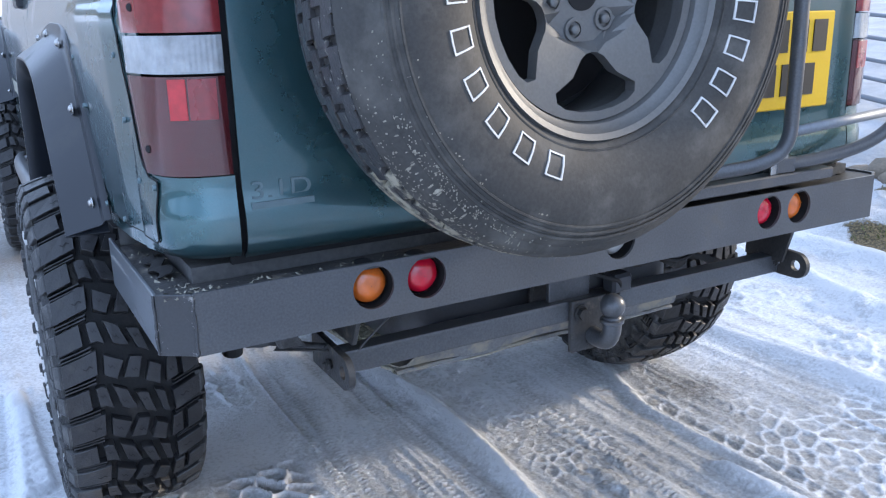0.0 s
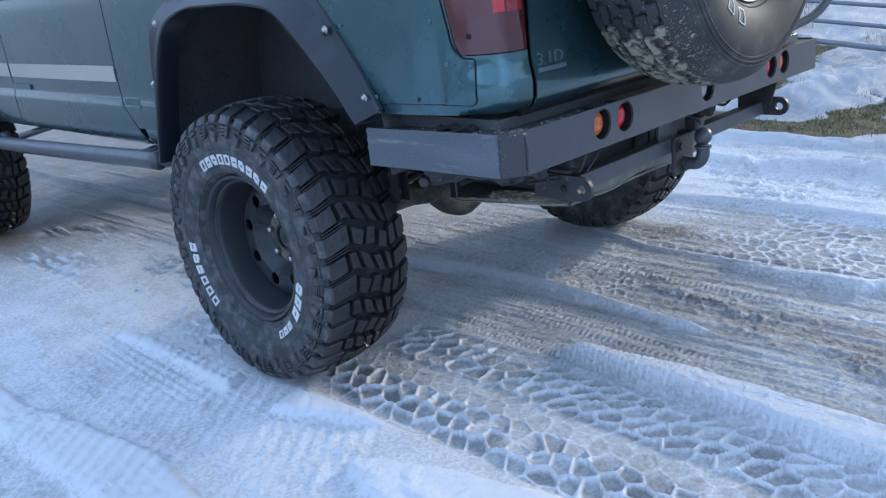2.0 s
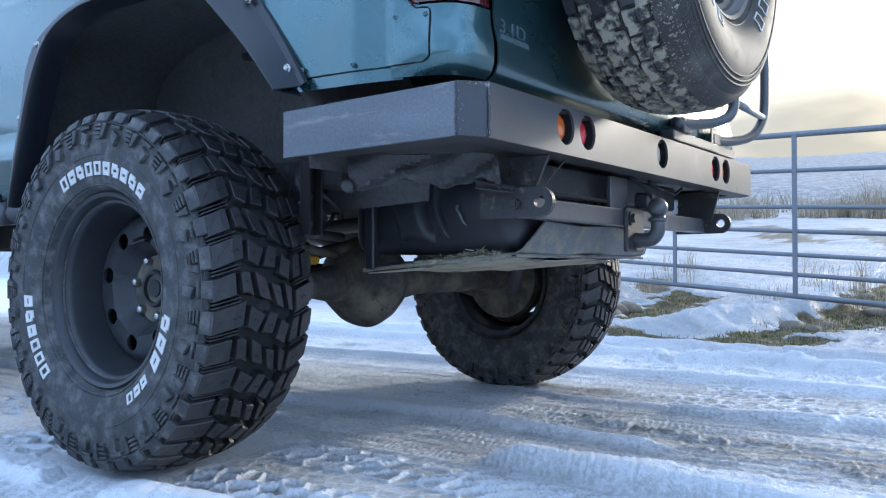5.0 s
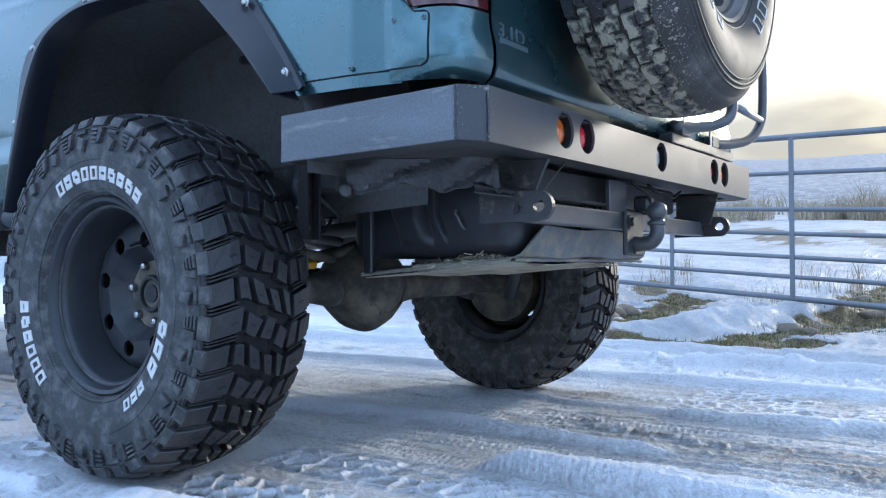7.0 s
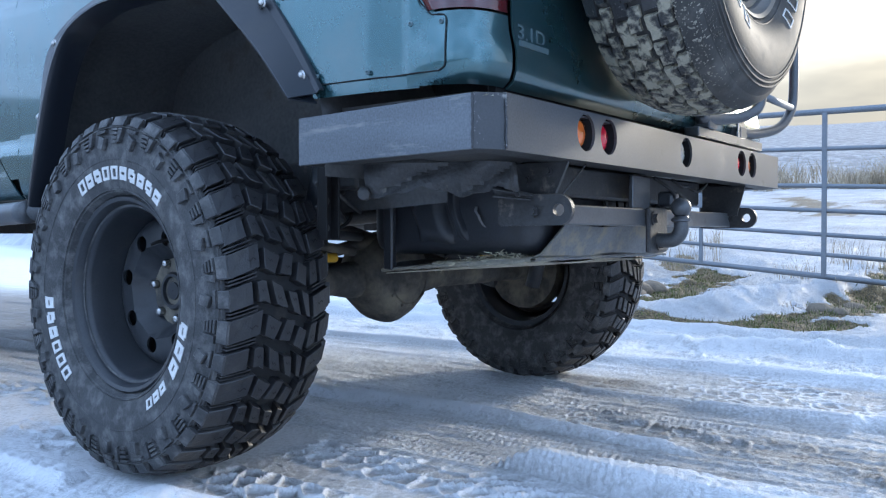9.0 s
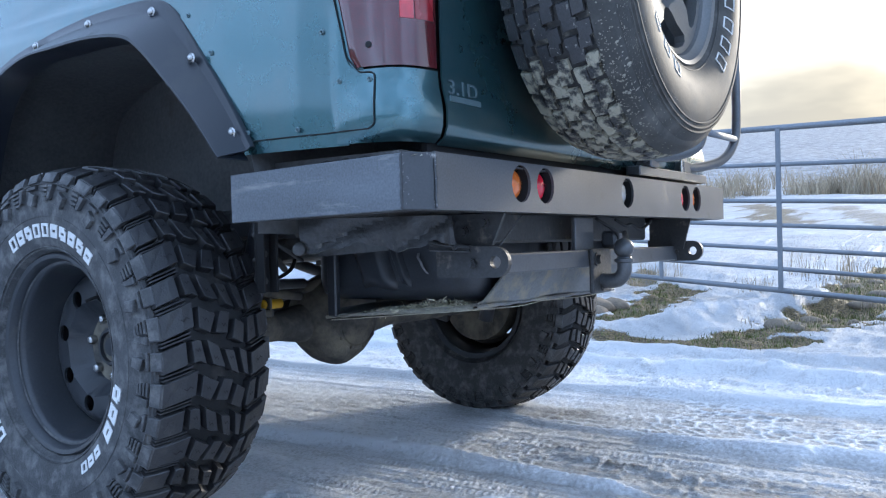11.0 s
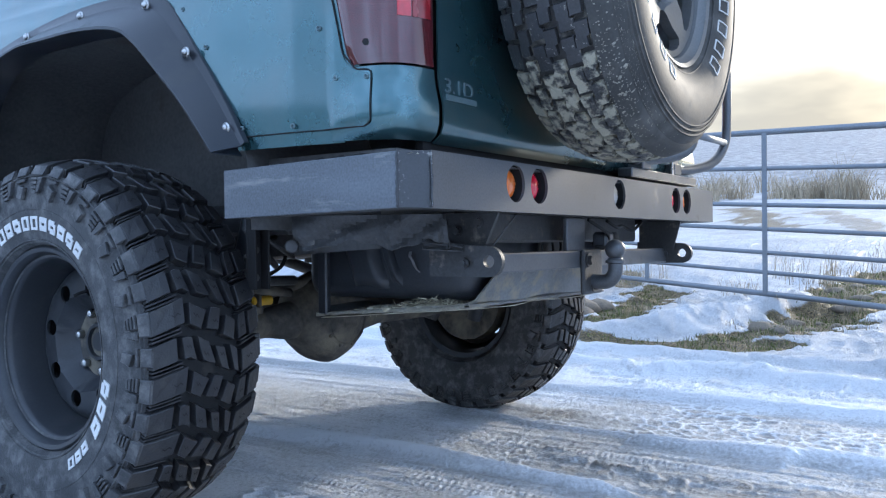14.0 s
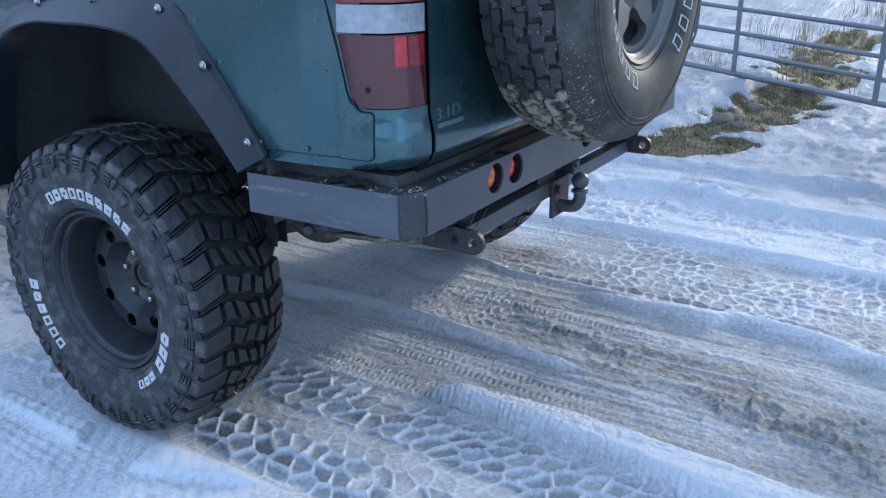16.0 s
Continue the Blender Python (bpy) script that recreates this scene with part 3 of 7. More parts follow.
# strips of pushed-up snow: near edge, far edge, height, seed, flutes, softness of the far side, slope of the near side
BANKS = ((((-3, -0.62), (-0.68, -0.458), (-0.47, -0.430), (-0.30, -0.396), (-0.15, -0.386), (0.12, -0.376), (0.36, -0.362), (0.5, -0.36)),
          ((-3, -0.30), (-0.72, -0.285), (-0.37, -0.268), (-0.15, -0.268), (0.0, -0.280), (0.16, -0.304), (0.36, -0.362), (0.5, -0.44)), 0.052, 21, 0.0040, 0.30, 0.08),
         (((-0.6, 0.06), (-0.10, -0.012), (0.05, -0.024), (0.25, -0.012), (0.50, 0.010), (0.75, 0.022), (0.93, 0.018), (1.30, -0.030), (2.4, -0.06)),
          ((-0.6, -0.06), (-0.10, -0.006), (0.05, 0.020), (0.25, 0.044), (0.50, 0.078), (0.75, 0.094), (0.93, 0.092), (1.30, 0.050), (2.4, 0.0)), 0.034, 22, 0.0020, 0.55, 0.35),
         (((-3, 0.30), (-0.77, 0.460), (-0.60, 0.545), (-0.40, 0.560), (-0.31, 0.548), (-0.27, 0.478), (-0.16, 0.498), (0.05, 0.512), (0.27, 0.520), (0.5, 0.58)),
          ((-3, 0.48), (-0.80, 0.575), (-0.70, 0.622), (-0.50, 0.665), (-0.30, 0.660), (-0.13, 0.638), (0.05, 0.590), (0.27, 0.535), (0.5, 0.50)), 0.038, 23, 0.002, 0.50, 0.40),
         (((-3, 1.10), (-0.67, 1.200), (-0.31, 1.250), (0.08, 1.255), (0.42, 1.262), (0.76, 1.205), (1.6, 1.16)),
          ((-3, 1.24), (-0.67, 1.300), (-0.31, 1.345), (0.08, 1.350), (0.42, 1.350), (0.76, 1.295), (1.6, 1.22)), 0.036, 24, 0.003, 0.50, 0.40),
         (((-3, 1.80), (-0.32, 1.860), (0.0, 1.840), (0.28, 1.950), (0.79, 1.870), (1.16, 1.990), (2.5, 2.05)),
          ((-3, 1.96), (-0.32, 2.030), (0.0, 2.060), (0.28, 2.130), (0.79, 2.050), (1.16, 2.170), (2.5, 2.20)), 0.050, 26, 0.004, 0.55, 0.40),
         (((-0.2, 0.66), (0.15, 0.622), (0.32, 0.588), (0.55, 0.580), (0.89, 0.680), (1.3, 0.74)), ((-0.2, 0.62), (0.15, 0.654), (0.32, 0.632), (0.55, 0.630), (0.89, 0.722), (1.3, 0.74)), 0.016, 27, 0.002, 0.5, 0.40),
         (((-3, 2.35), (0, 2.42), (3, 2.5)), ((-3, 2.58), (0, 2.62), (3, 2.7)), 0.045, 28, 0.003, 0.55, 0.40))


def snow_form(x, y):
    """Ruts, banks, tyre prints and lumps of the yard's snow; and how far slush, painted shade and turf show."""
    far = np.hypot(x - 0.2, y - 0.3)
    close = 1 - smooth01(3.5, 8.0, far)
    z = 0.014 * (fractal(x, y, 1.1, 3, 3) - 0.5) + 0.004 * (fractal(x, y, 7, 3, 4) - 0.5)
    dirt_shade = 0.10 + 0.16 * (fractal(x, y, 0.9, 3, 8) - 0.5)
    # the packed lane between the wheel tracks: streaks along it and fine ridges drawn out by passing wheels
    lane = smooth01(-0.42, -0.36, x) * (1 - smooth01(1.15, 1.3, x))
    sway = x + 0.05 * (fractal(x, y, 0.6, 2, 36) - 0.5) + 0.025 * y
    streak = fractal(sway, y * 0.05, 34, 3, 12) - 0.5
    open_air = 1 - smooth01(0.3, 0.9, y)
    z = z + lane * (0.0045 * streak + 0.0055 * (fractal(x, y, 60, 2, 5) - 0.5))
    dirt_shade = dirt_shade + lane * (0.13 + 0.16 * open_air + 0.34 * streak)
    for scale, tall, sd in ((7.0, 0.006, 37), (17.0, 0.0042, 38), (34.0, 0.0028, 39)):
        n = fractal(sway, y * 0.035, scale, 2, sd)
        ridge = np.clip(1 - np.abs(n - 0.5) * 7.0, 0, 1) ** 1.5
        ridge = ridge * smooth01(0.36, 0.56, fractal(sway * 2, y, 0.9, 2, sd + 30))
        z = z + tall * ridge * smooth01(-0.40, -0.34, x) * (1 - smooth01(2.5, 2.9, x))
        dirt_shade = dirt_shade - 0.10 * ridge * lane
    # crumbs of frozen slush strewn along the middle, darkest at the near end
    crumb_x = np.interp(y, (-2.5, -0.9, -0.5, -0.2, 0.14, 0.45), (-0.25, -0.04, 0.06, 0.14, 0.23, 0.30))
    crumb_w = np.interp(y, (-2.5, -0.9, -0.4, 0.0, 0.5), (0.30, 0.20, 0.16, 0.09, 0.06))
    strewn = np.exp(-((x - crumb_x) / crumb_w) ** 2) * (1 - smooth01(0.35, 0.62, y))
    chunks = smooth01(0.50, 0.66, fractal(x, y, 26, 3, 13))
    z = z + strewn * (0.012 * chunks * smooth01(0.34, 0.50, fractal(x, y, 3.0, 2, 14)) + 0.006 * (fractal(x, y, 70, 2, 6) - 0.5))
    dirt_shade = dirt_shade + strewn * (0.08 + 0.12 * chunks + 0.26 * (1 - smooth01(-0.5, -0.1, y)))
    # less slush where the vehicle stands
    dirt_shade = dirt_shade * (1 - 0.40 * smooth01(-1.0, -0.8, x) * (1 - smooth01(0.9, 1.1, x)) * smooth01(0.3, 0.8, y))
    # wheel prints: a thin white web round the places where the lugs bit through to slush
    for x0, x1, cols, pitch, depth, y0, y1, sd, mud, thin, shoulders in PRINTS:
        at = over(x, y, x0 - 0.03, x1 + 0.03, y0, y1)
        if not at.any():
            continue
        px, py = x[at], y[at]
        web, edge, cell = print_web(px, py, x0, x1, cols, pitch, sd, thin)
        along = smooth01(y0, y0 + 0.1, py) * (1 - smooth01(y1 - 0.1, y1, py))
        some = smooth01(0.26, 0.42, fractal(px, py, 2.6, 3, 31))
        if shoulders:
            mid = (px - x0) / (x1 - x0) + 0.05 * (fractal(px, py, 3.0, 2, sd + 15) - 0.5) - 0.03 * py
            bands = np.exp(-((mid - 0.20) / 0.165) ** 6) + np.exp(-((mid - 0.77) / 0.175) ** 6)
            some = (0.25 + 0.75 * some) * (0.08 + 0.92 * np.clip(bands, 0, 1)) * smooth01(0.10, 0.36, fractal(px, py, 9.0, 2, sd + 25))
        else:
            some = some * smooth01(0.34, 0.56, fractal(px, py, 5.0, 3, sd + 33))
        tall = 0.70 + 0.6 * fractal(px, py, 9, 2, sd + 9)
        z[at] += along * (depth * web * tall * some - edge * depth * (0.35 + 0.55 * cell * some))
        crumbs = fractal(px, py, 45, 2, sd + 20) - 0.5
        z[at] += along * edge * 0.005 * crumbs * (1 - web)
        dirt_shade[at] += along * edge * (mud * (0.35 + 0.9 * cell) * (0.35 + 0.65 * some) * (1 - web) - 0.42 * web * some)
    # combed lines that the edges of tyres have left along the lane
    for xl, tooth, half, sd in ((-0.345, 0.019, 0.014, 1), (-0.30, 0.019, 0.012, 2), (-0.172, 0.021, 0.013, 3), (-0.118, 0.021, 0.011, 4), (-0.058, 0.018, 0.012, 5), (0.36, 0.02, 0.012, 6), (0.43, 0.022, 0.010, 7)):
        d = np.abs(x - xl - 0.03 * (fractal(y * 0 + sd, y, 0.5, 2, 34) - 0.5) - 0.03 * (y - 0.7))
        line = (1 - smooth01(0.6 * half, half, d)) * smooth01(0.34, 0.46, fractal(y * 0 + sd, y, 1.3, 2, 35)) * smooth01(-0.3, 0.1, y) * (1 - smooth01(1.3, 1.6, y))
        comb = smooth01(-0.4, 0.4, np.sin(y * 2 * np.pi / tooth + 60 * d))
        z = z + line * (0.0055 * comb - 0.004)
        dirt_shade = dirt_shade + line * (0.10 - 0.22 * comb)
    for left, right, h, sd, flute, soft, rise in BANKS:
        b = bank(x, y, left, right, sd, flute, soft, rise) * close
        z = z + h * b * (0.84 + 0.32 * fractal(x, y, 5, 2, 29)) + 0.004 * b * (fractal(x, y, 40, 2, 30) - 0.5)
        dirt_shade = dirt_shade * (1 - b) - b * 0.06
    # clean snow beside the tracks: fine ribs of road tyres, and flat patches left standing
    clean = 1 - smooth01(-1.02, -0.93, x)
    dirt_shade = dirt_shade * (1 - clean) + clean * (0.10 + 0.10 * (fractal(x, y, 2.0, 3, 56) - 0.3))
    ribs = smooth01(-1.75, -1.65, x) * (1 - smooth01(-1.08, -1.02, x))
    slant = x - 0.02 * y + 0.012 * (fractal(x, y, 1.2, 2, 50) - 0.5)
    z = z + ribs * 0.0100 * np.abs(np.mod(slant / 0.030, 1.0) - 0.5) * smooth01(0.36, 0.50, fractal(x, y, 1.6, 2, 51)) * smooth01(0.2, 0.6, y)
    cross = 0.62 * x - 0.78 * y
    z = z + clean * 0.0022 * np.sin(cross * 2 * np.pi / 0.042) * smooth01(0.46, 0.60, fractal(x, y, 1.2, 2, 52))
    z = z + clean * (0.005 * (fractal(x, y, 30, 3, 53) - 0.5) + 0.006 * smooth01(0.62, 0.75, fractal(x, y, 16, 2, 54)))
    # each patch: a triangle or strip between a near and a far edge, lines of (y, x)
    for sd, near, wide in ((81, ((0.96, -1.09), (1.0, -1.085), (1.66, -1.080), (1.75, -1.04)), ((0.96, -1.09), (1.0, -1.0), (1.56, -1.025), (1.75, -1.05))),
                           (82, ((0.40, -0.935), (0.41, -0.945), (0.745, -1.088), (0.765, -0.95)), ((0.40, -0.935), (0.41, -0.932), (0.745, -0.948), (0.765, -0.95))),
                           (83, ((-0.9, -1.35), (-0.30, -1.25), (0.20, -1.20), (0.38, -1.125), (0.42, -1.12)), ((-0.9, -0.93), (-0.22, -0.93), (-0.13, -0.92), (0.12, -0.985), (0.38, -1.12), (0.42, -1.13))),
                           (84, ((0.1, -1.60), (1.4, -1.62)), ((0.1, -1.50), (0.8, -1.38), (1.4, -1.50)))):
        p = bank(x, y, near, wide, sd, 0.0, 0.12)
        z = z + (0.021 + 0.006 * fractal(x, y, 12, 3, 55)) * p
        dirt_shade = dirt_shade * (1 - p) - 0.05 * p
    for cx, cy, rx, ry, amount in ((-0.72, 0.66, 0.16, 0.16, 0.22), (0.83, 0.58, 0.10, 0.12, 0.42), (-0.80, 3.5, 0.5, 0.5, 0.5), (0.3, -1.9, 0.5, 0.7, 0.3), (-0.70, -0.30, 0.12, 0.14, 0.12)):
        dirt_shade = dirt_shade + amount * np.exp(-((x - cx) / rx) ** 2 - ((y - cy) / ry) ** 2)
    # lumps of churned snow, and the verge with its turf
    lump = smooth01(0.56, 0.8, fractal(x, y, 9, 3, 61))
    z = z + (0.002 + 0.018 * smooth01(1.3, 2.5, x)) * lump * smooth01(0.4, 0.65, fractal(x, y, 0.8, 2, 62))
    u, v = x * 0.94 - y * 0.341, x * 0.341 + y * 0.94
    verge = smooth01(2.3, 3.0, u) * (1 - smooth01(7.0, 12.0, u))
    z = z + verge * (0.13 * (fractal(x, y, 0.9, 4, 71) - 0.5) + 0.07 * (fractal(x, y, 4.5, 4, 72) - 0.5) + 0.022 * (fractal(x, y, 19, 3, 74) - 0.5))
    z = z + smooth01(1.3, 1.8, x) * (1 - smooth01(2.6, 3.0, u)) * (0.030 * (fractal(x, y * 0.5, 6, 4, 75) - 0.5) + 0.012 * smooth01(0.55, 0.72, fractal(x, y * 0.6, 11, 3, 79)))
    rutted = smooth01(4.5, 8, u) * (1 - smooth01(25, 45, u))
    z = z + rutted * (0.16 * (fractal(x, y, 0.55, 4, 77) - 0.5) + 0.05 * (fractal(x * 2.0, y * 0.5, 1.6, 3, 78) - 0.5))
    ragged = 0.82 + 3.4 * (fractal(x, y, 4.5, 4, 73) - 0.5)
    turf = 0.0
    for xa, ya, xb, yb, reach, amount in VERGE_TURF:
        d = to_line(x, y, xa, ya, xb, yb) + 0.55 * reach * (ragged - 0.8)
        turf = np.maximum(turf, amount * (1 - smooth01(0.55 * reach, 1.15 * reach, d)))
    turf = turf * smooth01(1.9, 2.15, u)
    field = smooth01(9, 18, u)
    turf = turf + field * 0.25 * smooth01(0.50, 0.75, fractal(x, y * 2.5, 0.07, 5, 76))
    # the ridge of ploughed snow along the verge
    ridge = np.minimum(np.minimum(to_line(x, y, 2.98, 1.50, 3.40, 1.18), to_line(x, y, 3.40, 1.18, 3.95, 0.96)), to_line(x, y, 3.95, 0.96, 4.8, 0.60))
    z = z + (0.115 + 0.06 * (fractal(x, y, 2.4, 3, 81) - 0.5)) * np.exp(-(ridge / 0.16) ** 2) / np.maximum(np.maximum(close, verge), 0.2)
    turf = turf * (1 - 0.9 * np.exp(-(ridge / 0.13) ** 2))
    z = z - 0.03 * np.clip(turf, 0, 1) * verge
    turf = turf + smooth01(50, 90, -u) * (0.55 + 0.5 * fractal(x, y, 0.03, 3, 92))
    # the last term greys the snow far ahead, shade painted as slush
    dirt_shade = dirt_shade * close * (1 - smooth01(2.4, 3.0, u)) + 0.05 + 0.75 * smooth01(2.2, 5.5, y) * (1 - smooth01(1.2, 2.6, x)) * smooth01(-30, -15, x)
    return z * np.maximum(close, np.maximum(verge, rutted)) + (1 - close) * 0.1 * z, np.clip(dirt_shade, 0, 1), np.clip(turf, 0, 1)


def spaced(pieces, far0, far1, growth):
    """Grid lines: evenly spaced pieces (from, to, step), then ever wider apart out to the horizon."""
    mid = [pieces[0][0]]
    for a, b, step in pieces:
        mid += list(np.linspace(a, b, max(2, round((b - a) / step) + 1))[1:])
    d, lo, hi = pieces[0][2], [], []
    while (mid[0] if not lo else lo[-1]) > far0:
        d *= growth
        lo.append((mid[0] if not lo else lo[-1]) - d)
    d = pieces[-1][2]
    while (mid[-1] if not hi else hi[-1]) < far1:
        d *= growth
        hi.append((mid[-1] if not hi else hi[-1]) + d)
    return np.array(lo[::-1] + mid + hi)


gx = spaced(((-2.1, -1.2, 0.012), (-1.2, -0.95, 0.0075), (-0.95, -0.25, 0.0044), (-0.25, 0.75, 0.0065), (0.75, 1.35, 0.0085), (1.35, 2.6, 0.017), (2.6, 5.4, 0.026)), -900, 900, 1.06)
gy = spaced(((-1.5, -0.95, 0.011), (-0.95, 0.90, 0.0046), (0.90, 1.4, 0.0085), (1.4, 2.3, 0.014)), -900, 900, 1.06)
X, Y = np.meshgrid(gx, gy, indexing="ij")
Zs, DIRT_SHADE, TURF = snow_form(X, Y)
Z = large_form(X, Y) + Zs
n_x, n_y = X.shape
ids = np.arange(n_x * n_y).reshape(n_x, n_y)
quads = np.stack([ids[:-1, :-1], ids[1:, :-1], ids[1:, 1:], ids[:-1, 1:]], -1).reshape(-1, 4)
gm = bpy.data.meshes.new("ground")
gm.vertices.add(n_x * n_y)
gm.vertices.foreach_set("co", np.stack([X, Y, Z], -1).astype(np.float32).ravel())
gm.loops.add(quads.size)
gm.loops.foreach_set("vertex_index", quads.astype(np.int32).ravel())
gm.polygons.add(len(quads))
gm.polygons.foreach_set("loop_start", np.arange(0, quads.size, 4, dtype=np.int32))
gm.polygons.foreach_set("use_smooth", np.ones(len(quads), dtype=bool))
U = X * 0.94 - Y * 0.341
# from the verge outwards the snow's colour is darkened to tone down open light
FIELD = smooth01(1.2, 2.8, U) * (1 + 0.5 * smooth01(18, 60, U))
for key, values in (("dirt_shade", DIRT_SHADE), ("turf", TURF), ("field", FIELD)):
    gm.attributes.new(key, "FLOAT", "POINT").data.foreach_set("value", values.astype(np.float32).ravel())
gm.update(calc_edges=True)
gm.materials.append(SNOW)
tagged(new("ground", gm), "rutted snow with tyre prints and brown slush over a gravel yard", "snowy ground", kind="structure")


def ground_z(x, y):
    a, b = np.array([float(x)]), np.array([float(y)])
    return float(large_form(a, b)[0] + snow_form(a, b)[0][0])


# ---------------------------------------------------------------- the vehicle
AXLE_Y, AXLE_Z, BASE = 0.925, 0.413, 2.75
car = thing("off_road_vehicle", "dark green lifted off-road estate car with oversized tyres, standing on snow", "car")


def side_x(y):
    """Half width of the body at y from the rear bumper's face."""
    pts = ((0.115, 0.809), (0.16, 0.816), (0.28, 0.838), (0.46, 0.853), (0.8, 0.858), (4.2, 0.858), (4.55, 0.80))
    return float(np.interp(y, [p[0] for p in pts], [p[1] for p in pts]))


def profile_out(z):
    """How far the side stands out of its widest plan at the height z."""
    pts = ((0.62, -0.045), (0.66, -0.012), (0.70, -0.003), (0.78, 0.0), (0.800, -0.007), (0.93, -0.004), (1.10, 0.0), (1.185, 0.002), (1.20, -0.006), (1.33, -0.018))
    return float(np.interp(z, [p[0] for p in pts], [p[1] for p in pts]))


def rear_profile(z):
    """How far the lower edge of the tail stands out behind its upper part."""
    pts = ((0.815, -0.012), (0.826, 0.003), (0.845, 0.010), (0.868, 0.011), (0.884, 0.0098), (0.900, 0.0062), (0.916, 0.0022), (0.935, 0.0), (1.4, -0.004))
    return float(np.interp(z, [p[0] for p in pts], [p[1] for p in pts]))


# rounded tail corner in plan, from the side (y 0.20) to the tailgate's edge
CORNER = [(-0.823, 0.200), (-0.816, 0.160), (-0.809, 0.125), (-0.799, 0.100), (-0.783, 0.080), (-0.760, 0.067), (-0.735, 0.060), (-0.708, 0.056)]


def corner_point(i, z, out=0.0, sign=1):
    """A point of the tail corner's plan at the height z, pushed out by its normal."""
    k = min(max(i, 0.0), len(CORNER) - 1.0)
    a = int(min(k, len(CORNER) - 2))
    p = Vector(CORNER[a]).lerp(Vector(CORNER[a + 1]), k - a)
    d = Vector(CORNER[a + 1]) - Vector(CORNER[a])
    n = Vector((d.y, -d.x)).normalized()
    p = p + n * (out + rear_profile(z) * min(1.0, k / 2.6))
    return Vector((sign * p.x, p.y, z))


ARCH = [(1.47, 0.60), (1.455, 0.86), (1.41, 1.03), (1.29, 1.10), (1.15, 1.135), (0.97, 1.158), (0.82, 1.162), (0.69, 1.156), (0.615, 1.125), (0.525, 1.012), (0.455, 0.921), (0.396, 0.826)]


def inside_arch(y, z, shrink=0.04, shift=0.0):
    """Whether a point of the side lies in the wheel arch."""
    y = y - shift
    top = np.interp(y, [p[0] for p in ARCH[::-1]], [p[1] for p in ARCH[::-1]])
    return 0.396 + shrink * 0.6 < y < 1.455 - shrink and z < top - shrink


def side_sheet(sign, y0, y1, z0, z1, out=0.0, step=0.022, cut=None, edge0=None):
    """A skin of the body's side between two lines; cut(y, z) leaves out cells. edge0(z): how far the rear edge leans."""
    ny, nz = max(2, int((y1 - y0) / step)), max(2, int((z1 - z0) / step))
    rows = []
    for j in range(nz + 1):
        z = z0 + (z1 - z0) * j / nz
        row = []
        for i in range(ny + 1):
            ya = y0 + (edge0(z) if edge0 else 0.0)
            y = ya + (y1 - ya) * i / ny
            row.append(Vector((sign * (side_x(y) + profile_out(z) + out), y, z)))
        rows.append(row)

    def keep(j, i):
        c = (rows[j][i] + rows[j + 1][i + 1]) / 2
        return not (cut and cut(c.y, c.z))

    bm = grid(rows, keep=keep)
    bmesh.ops.recalc_face_normals(bm, faces=bm.faces)
    return bm


def door_lean(z):
    return float(np.interp(z, (0.64, 0.70, 0.79, 0.84, 1.3), (-0.135, -0.09, -0.005, 0.0, -0.01)))


